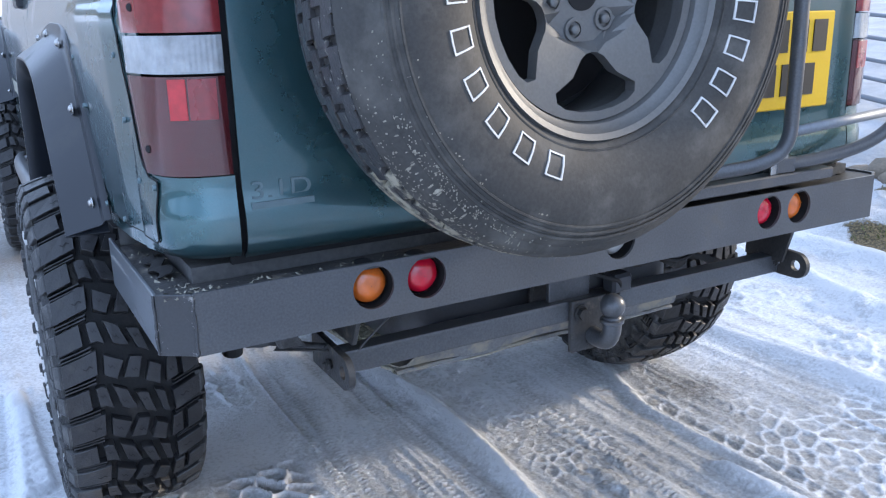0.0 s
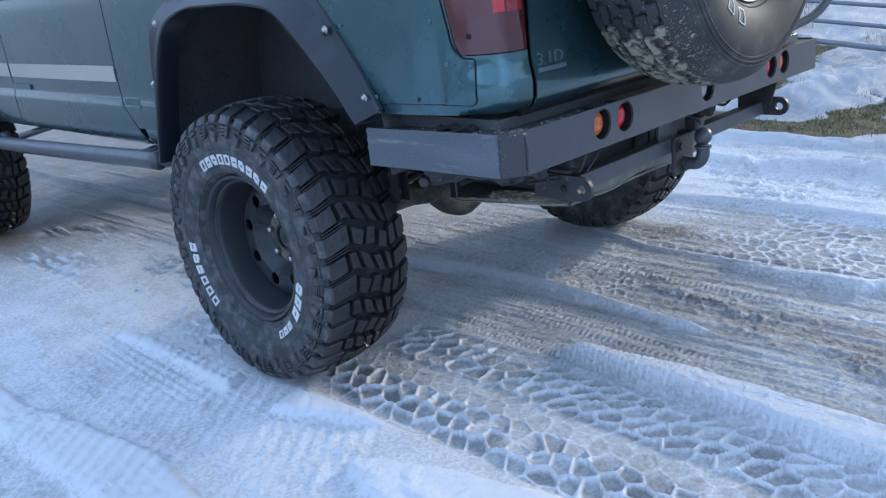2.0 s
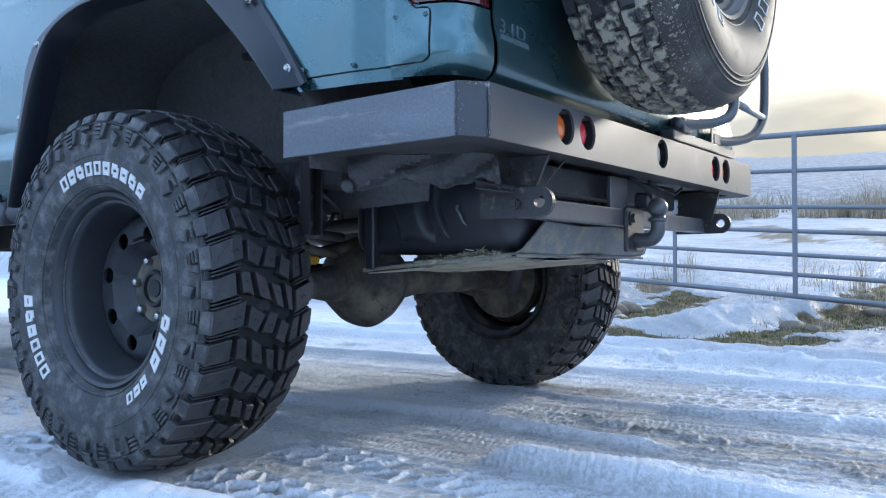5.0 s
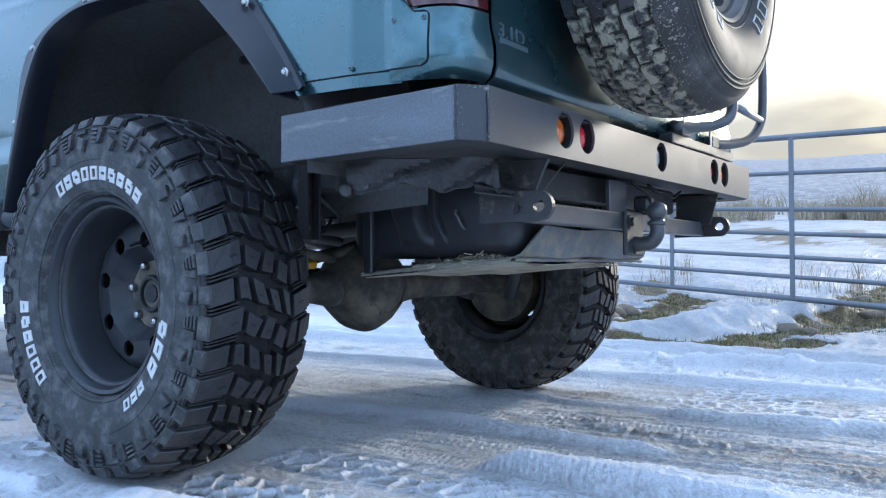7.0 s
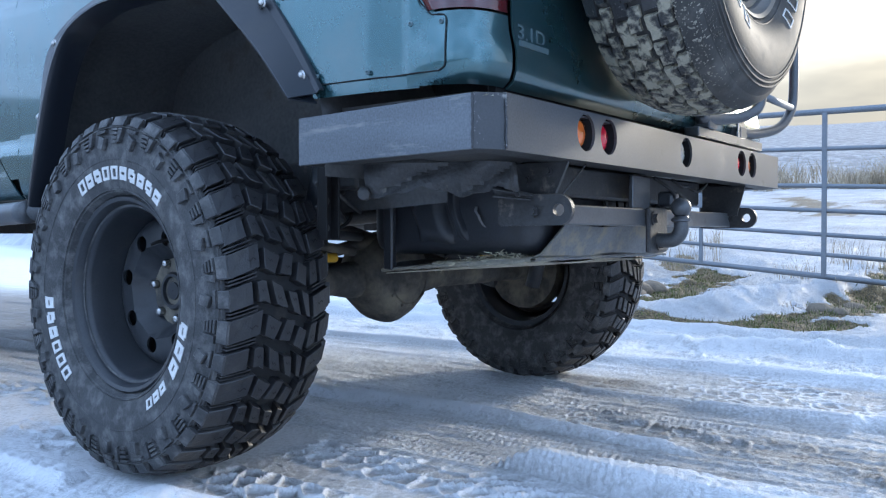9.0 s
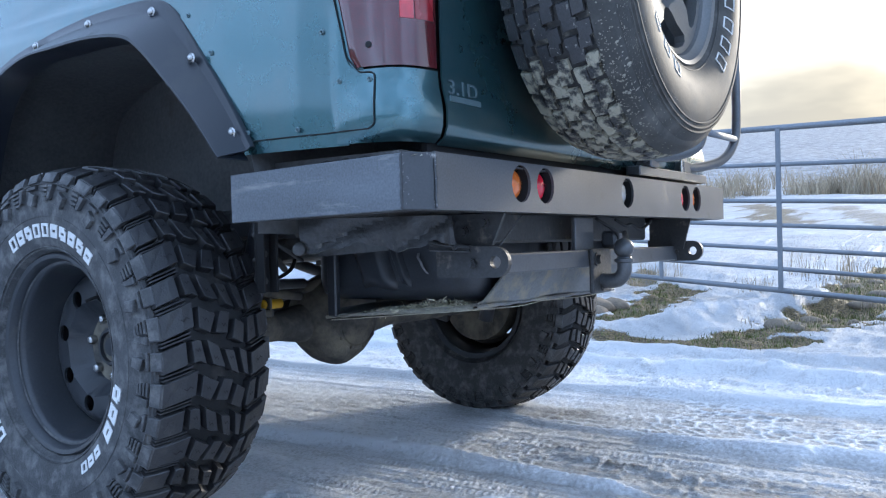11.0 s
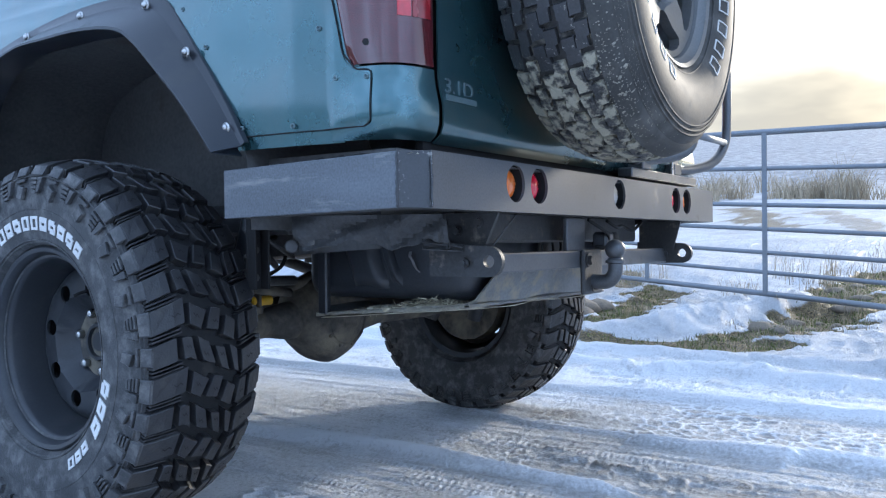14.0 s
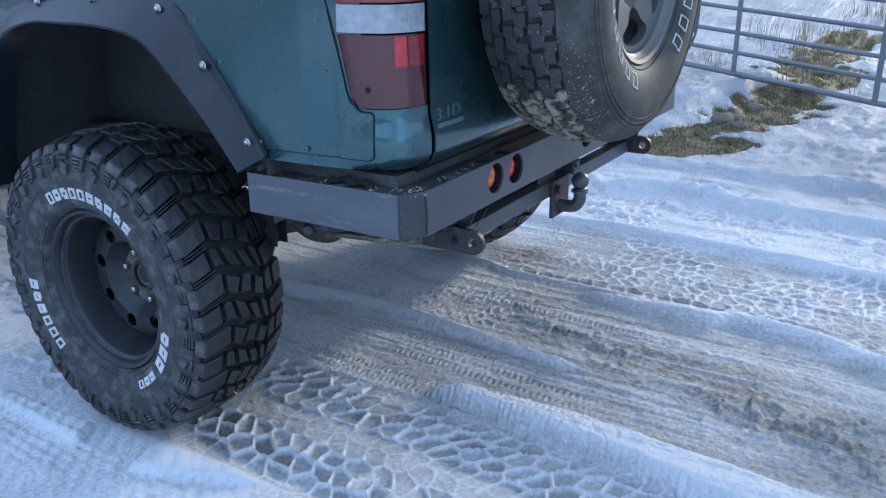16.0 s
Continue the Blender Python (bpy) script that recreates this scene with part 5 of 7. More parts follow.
def sidewall_blocks(bm, count, x_at, facing):
    """Biters on the sidewall's shoulder: combs of thin bars and slanting lozenges in turn. x_at(r) is the sidewall."""
    pitch = 2 * math.pi / count
    turn = 0.0 if facing < 0 else 1.0
    for k in range(count):
        if (k + int(turn)) % 2:
            shapes = [([(0.12, 0.3800), (0.68, 0.3800), (0.68, 0.4015), (0.12, 0.4015)], 0.0045),
                      ([(0.10, 0.366), (0.66, 0.366), (0.68, 0.3735), (0.10, 0.3735)], 0.0042), ([(0.20, 0.334), (0.56, 0.327), (0.70, 0.352), (0.30, 0.361)], 0.0056)]
        else:
            shapes = [([(0.06, 0.3800), (0.78, 0.3800), (0.78, 0.4015), (0.06, 0.4015)], 0.0050), ([(0.06, 0.3690), (0.50, 0.3690), (0.50, 0.3745), (0.05, 0.3745)], 0.0046), ([(0.08, 0.3595), (0.50, 0.3595), (0.50, 0.3650), (0.07, 0.3650)], 0.0044),
                      ([(0.11, 0.3495), (0.50, 0.3495), (0.50, 0.3555), (0.10, 0.3555)], 0.0042), ([(0.16, 0.340), (0.46, 0.340), (0.48, 0.346), (0.14, 0.346)], 0.0036), ([(0.56, 0.340), (0.72, 0.345), (0.84, 0.3745), (0.58, 0.3745)], 0.0052)]
        for poly, lift in shapes:
            cu, cr = sum(p[0] for p in poly) / len(poly), sum(p[1] for p in poly) / len(poly)
            loops = []
            lift = lift * 1.9
            for h, sh in ((-0.004, 1.0), (lift - 0.0012, 1.0), (lift, 0.88)):
                loop = []
                for u, r in poly:
                    a, rr = (k + cu + (u - cu) * sh) * pitch, cr + (r - cr) * sh
                    loop.append((facing * (x_at(rr) + h - max(0.0, rr - 0.395) * 0.5), -rr * math.sin(a), rr * math.cos(a)))
                loops.append(loop)
            block(bm, loops)


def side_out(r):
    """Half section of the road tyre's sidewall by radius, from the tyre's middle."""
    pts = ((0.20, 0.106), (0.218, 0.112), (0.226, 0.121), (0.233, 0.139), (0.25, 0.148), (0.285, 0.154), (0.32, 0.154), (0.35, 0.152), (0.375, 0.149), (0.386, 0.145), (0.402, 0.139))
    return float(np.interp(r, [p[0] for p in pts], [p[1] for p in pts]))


MARKS = (("####", "#..#", "#..#", "#..#", "####"), ("####", "####", "#..#", "####", "####"), ("###.", "####", "#..#", "####", ".###"))
HOLLOW = ("#############",) + ("#...........#",) * 13 + ("#############",)


def raised_mark(parent, rows, place, lift):
    """One moulded mark: a plain raised shape from a small chart of cells. place(u, v, h) puts it on the tyre."""
    bm = bmesh.new()
    nv, nu = len(rows), len(rows[0])
    seen = {}

    def vert(i, j, top):
        if (i, j, top) not in seen:
            seen[(i, j, top)] = bm.verts.new(place(i / nu, 1 - j / nv, lift if top else -0.001))
        return seen[(i, j, top)]

    full = {(i, j) for j, row in enumerate(rows) for i, c in enumerate(row) if c == "#"}
    for i, j in full:
        bm.faces.new([vert(i, j, 1), vert(i, j + 1, 1), vert(i + 1, j + 1, 1), vert(i + 1, j, 1)])
        for di, dj, p, q in ((-1, 0, (i, j), (i, j + 1)), (1, 0, (i + 1, j + 1), (i + 1, j)), (0, -1, (i + 1, j), (i, j)), (0, 1, (i, j + 1), (i + 1, j + 1))):
            if (i + di, j + dj) not in full:
                bm.faces.new([vert(*p, 1), vert(*p, 0), vert(*q, 0), vert(*q, 1)])
    bmesh.ops.recalc_face_normals(bm, faces=bm.faces)
    return part("white_mark", bm, WHITE_LETTER, parent)


def ring_marks(parent, kinds, a0, a1, r0, height, x_at, facing, lift=0.0022, fill=0.74):
    """Marks set round a sidewall between two angles (degrees from the top, towards the rear), each a part."""
    n = len(kinds)
    for k, kind in enumerate(kinds):
        def place(u, v, h, k=k):
            a = radians(a0 + (a1 - a0) * (k + fill * (u + 0.12 * v)) / n)
            r = r0 + height * v
            return (facing * (x_at(r) + h), -r * math.sin(a), r * math.cos(a))
        raised_mark(parent, MARKS[kind], place, lift)


def road_wheel(x, y, outward, turn=0.0):
    """A wheel with its middle at (x, y): tyre, white marks, deep-dish steel rim, studs and hub."""
    wheel = new("wheel")
    wheel.parent = car
    wheel.location = (x + outward * 0.0092, y, AXLE_Z)
    wheel["label"] = "wheel with a chunky mud tyre on a black steel rim"
    half, R, deep = 0.141, 0.422, 0.0205
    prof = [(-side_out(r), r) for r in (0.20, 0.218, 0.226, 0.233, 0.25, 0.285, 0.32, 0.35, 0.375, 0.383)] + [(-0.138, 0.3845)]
    crown_pts = [(v, crown(v, half, R - deep, 0.020)) for v in (-0.139, -0.135, -0.10, -0.06, -0.02, 0.02, 0.06, 0.10, 0.135, 0.139)]
    bm = lathe(prof, 152)
    lathe([(-a, r) for a, r in prof[::-1]], 152, bm=bm)
    part("tyre", bm, SIDEWALL, wheel, "dusty black mud-terrain tyre", smooth=35)
    part("tread_base", lathe(crown_pts, 152), TREAD_BASE, wheel, "tread grooves with their shade painted dark", smooth=35)
    # the tread blocks of the rear wheels can be told apart, those of the front wheels hardly
    turns = [k for k in range(0, PITCHES, 2)]
    joined = bmesh.new()
    for poly in ROAD_BLOCKS:
        bm = joined if y > 2 else bmesh.new()
        lug_ring(bm, [(poly, 2, 0)], PITCHES, R - deep, half, 0.020, deep, 0.0010, only=None if y > 2 else (lambda k: k == 0))
        if y > 2:
            continue
        bmesh.ops.recalc_face_normals(bm, faces=bm.faces)
        first = part("tread_block", bm, RUBBER, wheel)
        first.data.materials.append(EDGE_RUBBER)
        for k in turns[1:]:
            other = new("tread_block", first.data)
            other.parent = wheel
            other.rotation_euler = (2 * math.pi * k / PITCHES, 0, 0)
    if y > 2:
        bmesh.ops.recalc_face_normals(joined, faces=joined.faces)
        tread = part("tread", joined, RUBBER, wheel, "deep black rubber tread blocks")
        tread["kind"] = "stuff"
        tread.data.materials.append(EDGE_RUBBER)
    else:
        joined.free()
    bm = bmesh.new()
    lug_ring(bm, ROAD_RIBS, PITCHES, R - deep, half, 0.020, 0.0150, 0.0006)
    bmesh.ops.recalc_face_normals(bm, faces=bm.faces)
    ribs = part("groove_ribs", bm, RUBBER, wheel, "thin ribs between the shoulder lugs")
    ribs["kind"] = "stuff"
    ribs.data.materials.append(EDGE_RUBBER)
    bm = bmesh.new()
    sipes(bm, PITCHES, R - deep, half, 0.020, deep)
    part("siping", bm, GAP, wheel)["kind"] = "stuff"
    bm = bmesh.new()
    for f in (-1, 1):
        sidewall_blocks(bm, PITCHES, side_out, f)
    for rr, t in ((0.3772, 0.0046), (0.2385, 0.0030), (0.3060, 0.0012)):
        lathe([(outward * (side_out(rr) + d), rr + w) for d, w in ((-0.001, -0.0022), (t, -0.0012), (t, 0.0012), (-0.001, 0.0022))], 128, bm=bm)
    bmesh.ops.recalc_face_normals(bm, faces=bm.faces)
    emboss = part("shoulder_pattern", bm, SIDEWALL, wheel, "embossed sidewall shoulder")
    emboss["kind"] = "stuff"
    emboss.data.materials.append(EDGE_RUBBER)
    for kinds, a0, a1, r0, hh in (((0, 1, 2, 0, 0, 1, 2, 1, 2, 1), -30, 43, 0.260, 0.030), ((0, 0, 0, 1, 2, 1), -137, -92, 0.268, 0.032), ((2, 1, 1), 100, 128, 0.252, 0.033), ((1, 1, 0), 133, 153, 0.256, 0.022)):
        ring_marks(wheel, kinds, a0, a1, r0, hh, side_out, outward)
    # steel rim: flange, stepped lip, deep barrel, drilled disc
    s = outward
    bm = lathe([(s * a, r) for a, r in ((-0.118, 0.200), (-0.122, 0.216), (-0.112, 0.214), (-0.106, 0.204), (-0.06, 0.190), (0.06, 0.190), (0.100, 0.205), (0.110, 0.209), (0.119, 0.2235), (0.125, 0.2255), (0.1285, 0.2215), (0.1255, 0.2130), (0.1150, 0.2065), (0.1060, 0.2045), (0.1035, 0.2005), (0.0985, 0.1960), (0.0900, 0.1935), (0.05, 0.184), (-0.005, 0.177), (-0.03, 0.170))], 96)
    rim = part("rim", bm, RIM_STEEL, wheel, "deep-dish black steel rim", smooth=35)
    loops = [circle(0, 0, 0.178, 64), circle(0, 0, 0.042, 32)] + [circle(0.132 * math.cos(t), 0.132 * math.sin(t), 0.0195, 24) for t in (2 * math.pi * (k + 0.3) / 8 for k in range(8))]

    def dish(u, v, w):
        r = math.hypot(u, v)
        a = float(np.interp(r, (0.042, 0.080, 0.092, 0.106, 0.154, 0.166, 0.176), (-0.048, -0.048, -0.036, 0.000, 0.000, -0.006, -0.020)))
        return Vector((s * (0.030 + a - w), u, v))

    own = plate(loops, 0.006, lambda u, v, w: Vector((u, v, w)))
    bmesh.ops.subdivide_edges(own, edges=[e for e in own.edges if e.calc_length() > 0.018], cuts=3, use_grid_fill=False)
    bmesh.ops.triangulate(own, faces=own.faces)
    for v in own.verts:
        v.co = dish(v.co.x, v.co.y, v.co.z)
    bmesh.ops.recalc_face_normals(own, faces=own.faces)
    part("disc", own, RIM_STEEL, wheel, "drilled steel wheel centre", smooth=40)
    bm = bmesh.new()
    lathe([(s * a, r) for a, r in ((-0.045, 0.046), (-0.012, 0.046), (-0.006, 0.042), (-0.006, 0.035), (-0.022, 0.032), (-0.022, 0.024), (-0.010, 0.021), (-0.010, 0.001))], 32, bm=bm)
    part("hub", bm, RIM_STEEL, wheel, smooth=40)
    for k in range(6):
        t = 2 * math.pi * (k + 0.2) / 6
        bm = bmesh.new()
        disc(bm, (s * -0.018, 0.069 * math.cos(t), 0.069 * math.sin(t)), 0.0105, (s, 0, 0), 0.016, 6, 0.006)
        part("wheel_nut", bm, BRIGHT, wheel, "bright wheel nut", smooth=40)
    bm = tube([(s * 0.01, -0.03, 0.122), (s * 0.045, -0.028, 0.120), (s * 0.065, -0.02, 0.112)], 0.004, 8)
    part("valve", bm, GAP, wheel, smooth=40)
    # brake drum and backing plate behind the disc
    bm = lathe([(s * -0.09, 0.02), (s * -0.09, 0.15), (s * -0.02, 0.155), (s * -0.016, 0.13), (s * -0.014, 0.02)], 40)
    part("brake_drum", bm, MUDDY_IRON, wheel, "mud-caked brake drum", smooth=40)
    wheel.scale = (0.940, 0.982, 0.982)
    wheel.rotation_euler = (radians(turn), 0, 0)
    return wheel


for sign in (-1, 1):
    road_wheel(-0.821 if sign < 0 else 0.793, AXLE_Y, sign)
    road_wheel(sign * 0.821, AXLE_Y + BASE, sign, 50)


# ---------------------------------------------------------------- spare wheel on its carrier
SPARE = Vector((-0.246, -0.128, 1.200))
spare = new("spare_wheel")
spare.parent = car
spare.location = SPARE
spare["label"] = "muddy spare wheel with a grey five-spoke alloy rim"


def spare_out(r):
    pts = ((0.20, 0.098), (0.212, 0.105), (0.225, 0.117), (0.25, 0.128), (0.28, 0.134), (0.31, 0.133), (0.335, 0.129), (0.355, 0.121), (0.368, 0.104))
    return float(np.interp(r, [p[0] for p in pts], [p[1] for p in pts]))


TO_Y = Matrix(((0, 1, 0), (1, 0, 0), (0, 0, 1)))        # lays what is turned about x along y


def laid(bm):
    for v in bm.verts:
        v.co = TO_Y @ v.co
    bmesh.ops.reverse_faces(bm, faces=bm.faces)
    return bm


rs = (0.20, 0.212, 0.225, 0.25, 0.28, 0.31, 0.335, 0.342, 0.355, 0.368)
prof = [(-spare_out(r), r) for r in rs]
bm = lathe(prof, 144)
lathe([(-a, r) for a, r in prof[::-1]], 144, bm=bm)
spare_tyre = part("tyre", laid(bm), SPARE_SIDE, spare, "worn black tyre with outlined white marks", smooth=35)
spare_crown = [(-0.1040, 0.366)] + [(v, crown(v, 0.118, 0.391, 0.030)) for v in (-0.100, -0.07, -0.035, 0.0, 0.035, 0.07, 0.100)] + [(0.1040, 0.366)]
part("tread_base", laid(lathe(spare_crown, 144)), MUD_GROOVE, spare, "grooves filled with dried mud", smooth=35)
SPARE_BLOCKS = []
for column, (va, vb, off, step) in enumerate(((-0.064, -0.038, 0.00, 0.006), (-0.034, -0.008, 0.42, -0.006), (-0.003, 0.023, 0.10, 0.006), (0.027, 0.052, 0.55, -0.006), (0.056, 0.080, 0.05, 0.005), (0.086, 0.1175, 0.50, 0.0))):
    for k in (0, 1):
        a, n = off + k, 0.36 + 0.10 * ((column + k) % 2)
        SPARE_BLOCKS.append([(a, va), (a + n, va), (a + n + 0.04, va + step), (a + 0.80, va + step), (a + 0.86, vb + 0.5 * step), (a + n + 0.06, vb + step * 0.6), (a + n, vb), (a + 0.04, vb)])
SPARE_PITCHES = 40
for poly in SPARE_BLOCKS:
    meshes = []
    for mat in (MUD_TREAD, SPARE_TREAD):
        bm = bmesh.new()
        lug_ring(bm, [(poly, 2, 0)], SPARE_PITCHES, 0.391, 0.118, 0.030, 0.0085, 0.0008, 0.0, lambda k: k == 0)
        bmesh.ops.recalc_face_normals(bm, faces=bm.faces)
        me = bpy.data.meshes.new("tread_block")
        laid(bm).to_mesh(me)
        bm.free()
        me.materials.append(mat)
        me.materials.append(mat)
        meshes.append(me)
    for k in range(0, SPARE_PITCHES, 2):
        # turning about x, then laid along y, is a turn the other way about y
        ob = new("tread_block", meshes[0 if 13 <= k <= 20 else 1])
        ob.parent = spare
        ob.rotation_euler = (0, -2 * math.pi * k / SPARE_PITCHES, 0)
bm = bmesh.new()
for r, w, t in ((0.332, 0.0024, 0.0024), (0.342, 0.003, 0.003), (0.351, 0.003, 0.003), (0.222, 0.002, 0.002)):
    lathe([(-spare_out(r) + 0.001, r - w), (-spare_out(r) - t, r - w * 0.6), (-spare_out(r) - t, r + w * 0.6), (-spare_out(r) + 0.001, r + w)], 128, bm=bm)
part("sidewall_ribs", laid(bm), SPARE_SIDE, spare, smooth=35)
# the outer shoulder, worn smooth
SHOULDER = ((-0.1055, 0.3655), (-0.1010, 0.3770), (-0.0930, 0.3835), (-0.0800, 0.3885), (-0.0660, 0.3925), (-0.0625, 0.3860))
part("shoulder", laid(lathe(SHOULDER, 144)), SPARE_SIDE, spare, "smooth worn tyre shoulder", smooth=50)
# outlined marks, hollow inside; angles from the top, towards the right seen from behind


def outline_mark(ang, r0, h, wd):
    def place(u, v, k):
        q, r = radians(ang + wd * (0.5 - u) * (1 if ang > 150 else -1)), r0 + h * v
        return TO_Y @ Vector((-(spare_out(r) + k), r * math.sin(q), r * math.cos(q)))
    raised_mark(spare, HOLLOW, place, 0.002)


for k in range(8):
    outline_mark(203 + 13.4 * k, 0.235, 0.035, 6.8)
for k in range(6):
    outline_mark(135 - 12.5 * k, 0.237, 0.035, 7.0)

# dried mud spattered over the shoulder
rnd = random.Random(15)
bm = bmesh.new()
for k in range(300):
    q = radians(rnd.gauss(228, 12)) if k % 7 else radians(rnd.uniform(180, 275))
    r = min(0.366, rnd.gauss(0.362, 0.006)) if k % 6 else rnd.uniform(0.32, 0.362)
    s = rnd.uniform(0.0006, 0.0018) * (1.8 if k % 17 == 0 else 1)
    c = Vector((-(spare_out(r) + 0.0008), r * math.sin(q), r * math.cos(q)))
    vs = [bm.verts.new(TO_Y @ (c + Vector((-0.0006 * (i % 2), s * rnd.uniform(0.5, 1.3) * math.cos(i * 1.257), s * rnd.uniform(0.5, 1.3) * math.sin(i * 1.257))))) for i in range(5)]
    bm.faces.new(vs)
for k in range(300):
    q = radians(rnd.gauss(222, 13)) if k % 9 else radians(rnd.uniform(180, 268))
    v = -0.104 + 0.040 * rnd.random()
    r = float(np.interp(v, [p[0] for p in SHOULDER[:5]], [p[1] for p in SHOULDER[:5]])) + 0.0012
    s = rnd.uniform(0.0007, 0.0020) * (2.2 if k % 13 == 0 else 1)
    vs = []
    for i in range(5):
        da, dv = s * rnd.uniform(0.5, 1.3) * math.cos(i * 1.257) / r, s * rnd.uniform(0.5, 1.3) * math.sin(i * 1.257)
        rr = float(np.interp(v + dv, [p[0] for p in SHOULDER[:5]], [p[1] for p in SHOULDER[:5]])) + 0.0012
        vs.append(bm.verts.new(TO_Y @ Vector((v + dv, rr * math.sin(q + da), rr * math.cos(q + da)))))
    bm.faces.new(vs)
part("mud_spatter", bm, STRAW_MUD, spare, "pale dried mud spatter")["kind"] = "stuff"

bm = lathe([(-a, r) for a, r in ((-0.09, 0.19), (-0.095, 0.205), (-0.085, 0.20), (0.0, 0.178), (0.085, 0.196), (0.096, 0.203), (0.104, 0.212), (0.110, 0.209), (0.106, 0.200), (0.096, 0.196), (0.090, 0.188), (0.075, 0.184), (0.02, 0.176))], 96)
spare_rim = part("rim", laid(bm), RIM_ALLOY, spare, "dull grey alloy rim", smooth=35)
loops = [circle(0, 0, 0.184, 80)]
for k in range(5):
    c = math.pi / 2 + 2 * math.pi * (k + 0.5) / 5 + 0.06
    half_in, half_out = 0.22, 0.545
    ring = [(0.096, -half_in), (0.125, -half_in - 0.11), (0.155, -half_out + 0.05), (0.167, -half_out + 0.10)] + [(0.171, a) for a in (-0.34, -0.17, 0.0, 0.17, 0.34)] + [(0.167, half_out - 0.10), (0.155, half_out - 0.05), (0.125, half_in + 0.11), (0.096, half_in), (0.088, 0.12), (0.086, 0.0), (0.088, -0.12)]
    loops.append([(r * math.cos(c + a), r * math.sin(c + a)) for r, a in ring])
own = plate(loops, 0.022, lambda u, v, w: Vector((u, v, w)))
bmesh.ops.subdivide_edges(own, edges=[e for e in own.edges if e.calc_length() > 0.02], cuts=3)
bmesh.ops.triangulate(own, faces=own.faces)
for v in own.verts:
    u, w, t = v.co
    r = math.hypot(u, w)
    a = float(np.interp(r, (0.0, 0.074, 0.080, 0.088, 0.13, 0.184), (0.052, 0.052, 0.070, 0.073, 0.080, 0.083)))
    v.co = Vector((u, -(a - t), w))
bmesh.ops.recalc_face_normals(own, faces=own.faces)
part("spokes", own, RIM_ALLOY, spare, "five broad alloy spokes", smooth=30)
# near-black disc that paints the shade behind the spokes
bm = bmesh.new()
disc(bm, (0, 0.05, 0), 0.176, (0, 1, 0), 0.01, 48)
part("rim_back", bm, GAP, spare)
for k in range(6):
    t = 2 * math.pi * (k + 0.25) / 6
    bm = bmesh.new()
    c = (0.056 * math.cos(t), -0.050, 0.056 * math.sin(t))
    lathe([(-0.002, 0.017), (-0.006, 0.0165), (-0.006, 0.012), (0.004, 0.011)], 20, "Y", bm, c)
    disc(bm, c, 0.008, (0, -1, 0), 0.009, 6, 0.004)
    part("wheel_nut", bm, RIM_ALLOY, spare, smooth=40)
bm = bmesh.new()
disc(bm, (0, -0.050, 0), 0.028, (0, -1, 0), 0.004, 32)
part("centre_cap", bm, GAP, spare)

# tubular carrier
carrier = new("spare_carrier")
carrier.parent = car
carrier["label"] = "black tubular spare-wheel carrier"
part("hoop", tube([(0.14, 0.020, 0.846), (0.24, -0.005, 0.852), (0.32, -0.045, 0.868), (0.365, -0.065, 0.905), (0.375, -0.065, 1.00), (0.372, -0.065, 1.30)], 0.0145), BLACK_STEEL, carrier, smooth=60)
part("hoop", tube([(0.47, 0.030, 0.838), (0.58, 0.010, 0.846), (0.70, -0.015, 0.872), (0.775, -0.030, 0.925), (0.80, -0.035, 1.01), (0.80, -0.035, 1.30)], 0.0145), BLACK_STEEL, carrier, smooth=60)
part("cross_tube", tube([(0.373, -0.065, 0.928), (0.788, -0.033, 0.944)], 0.0105), GALV, carrier, smooth=60)
bm = bmesh.new()
box(bm, -0.30, 0.40, 0.0, 0.045, 1.15, 1.25, 0.006)
box(bm, -0.33, -0.16, -0.07, 0.02, 1.12, 1.28, 0.006)
part("mounting_arm", bm, BLACK_STEEL, carrier)
bm = bmesh.new()
box(bm, 0.425, 0.475, 0.014, 0.020, 0.822, 0.872, 0.001)
part("hinge_tab", bm, BRIGHT, carrier, "bare metal hinge tab")
bm = bmesh.new()
box(bm, 0.10, 0.62, 0.006, 0.046, 0.797, 0.822, 0.003)
box(bm, 0.16, 0.22, 0.0, 0.05, 0.822, 0.862, 0.003)
box(bm, 0.44, 0.50, 0.012, 0.05, 0.822, 0.856, 0.003)
part("hinge_base", bm, BLACK_STEEL, carrier)


# ---------------------------------------------------------------- rear bumper
bumper = new("rear_bumper")
bumper.parent = car
bumper["label"] = "home-made black box-section steel bumper with round lamp holes"
BZ0, BZ1 = 0.690, 0.788
HOLES = (-0.513, -0.415, 0.004, 0.414, 0.508)
loops = [[(-0.800, BZ0), (0.760, BZ0), (0.760, BZ1), (-0.800, BZ1)]] + [circle(x, 0.746, 0.0365, 36) for x in HOLES]
part("rear_plate", plate(loops, 0.006, lambda u, v, w: Vector((u, w, v))), BLACK_STEEL, bumper)


def upright_plate(p, q, z0p, z1p, z0q, z1q, thick, name, mat, label=""):
    d = Vector((q[0] - p[0], q[1] - p[1], 0)).normalized()
    n = Vector((d.y, -d.x, 0)) * thick
    bm = bmesh.new()
    quad = [Vector((*p, z0p)), Vector((*q, z0q)), Vector((*q, z1q)), Vector((*p, z1p))]
    prism(bm, quad, [v + n for v in quad], True)
    bmesh.ops.recalc_face_normals(bm, faces=bm.faces)
    bmesh.ops.bevel(bm, geom=bm.edges[:], offset=0.0012, segments=1, affect="EDGES")
    return part(name, bm, mat, bumper, label)


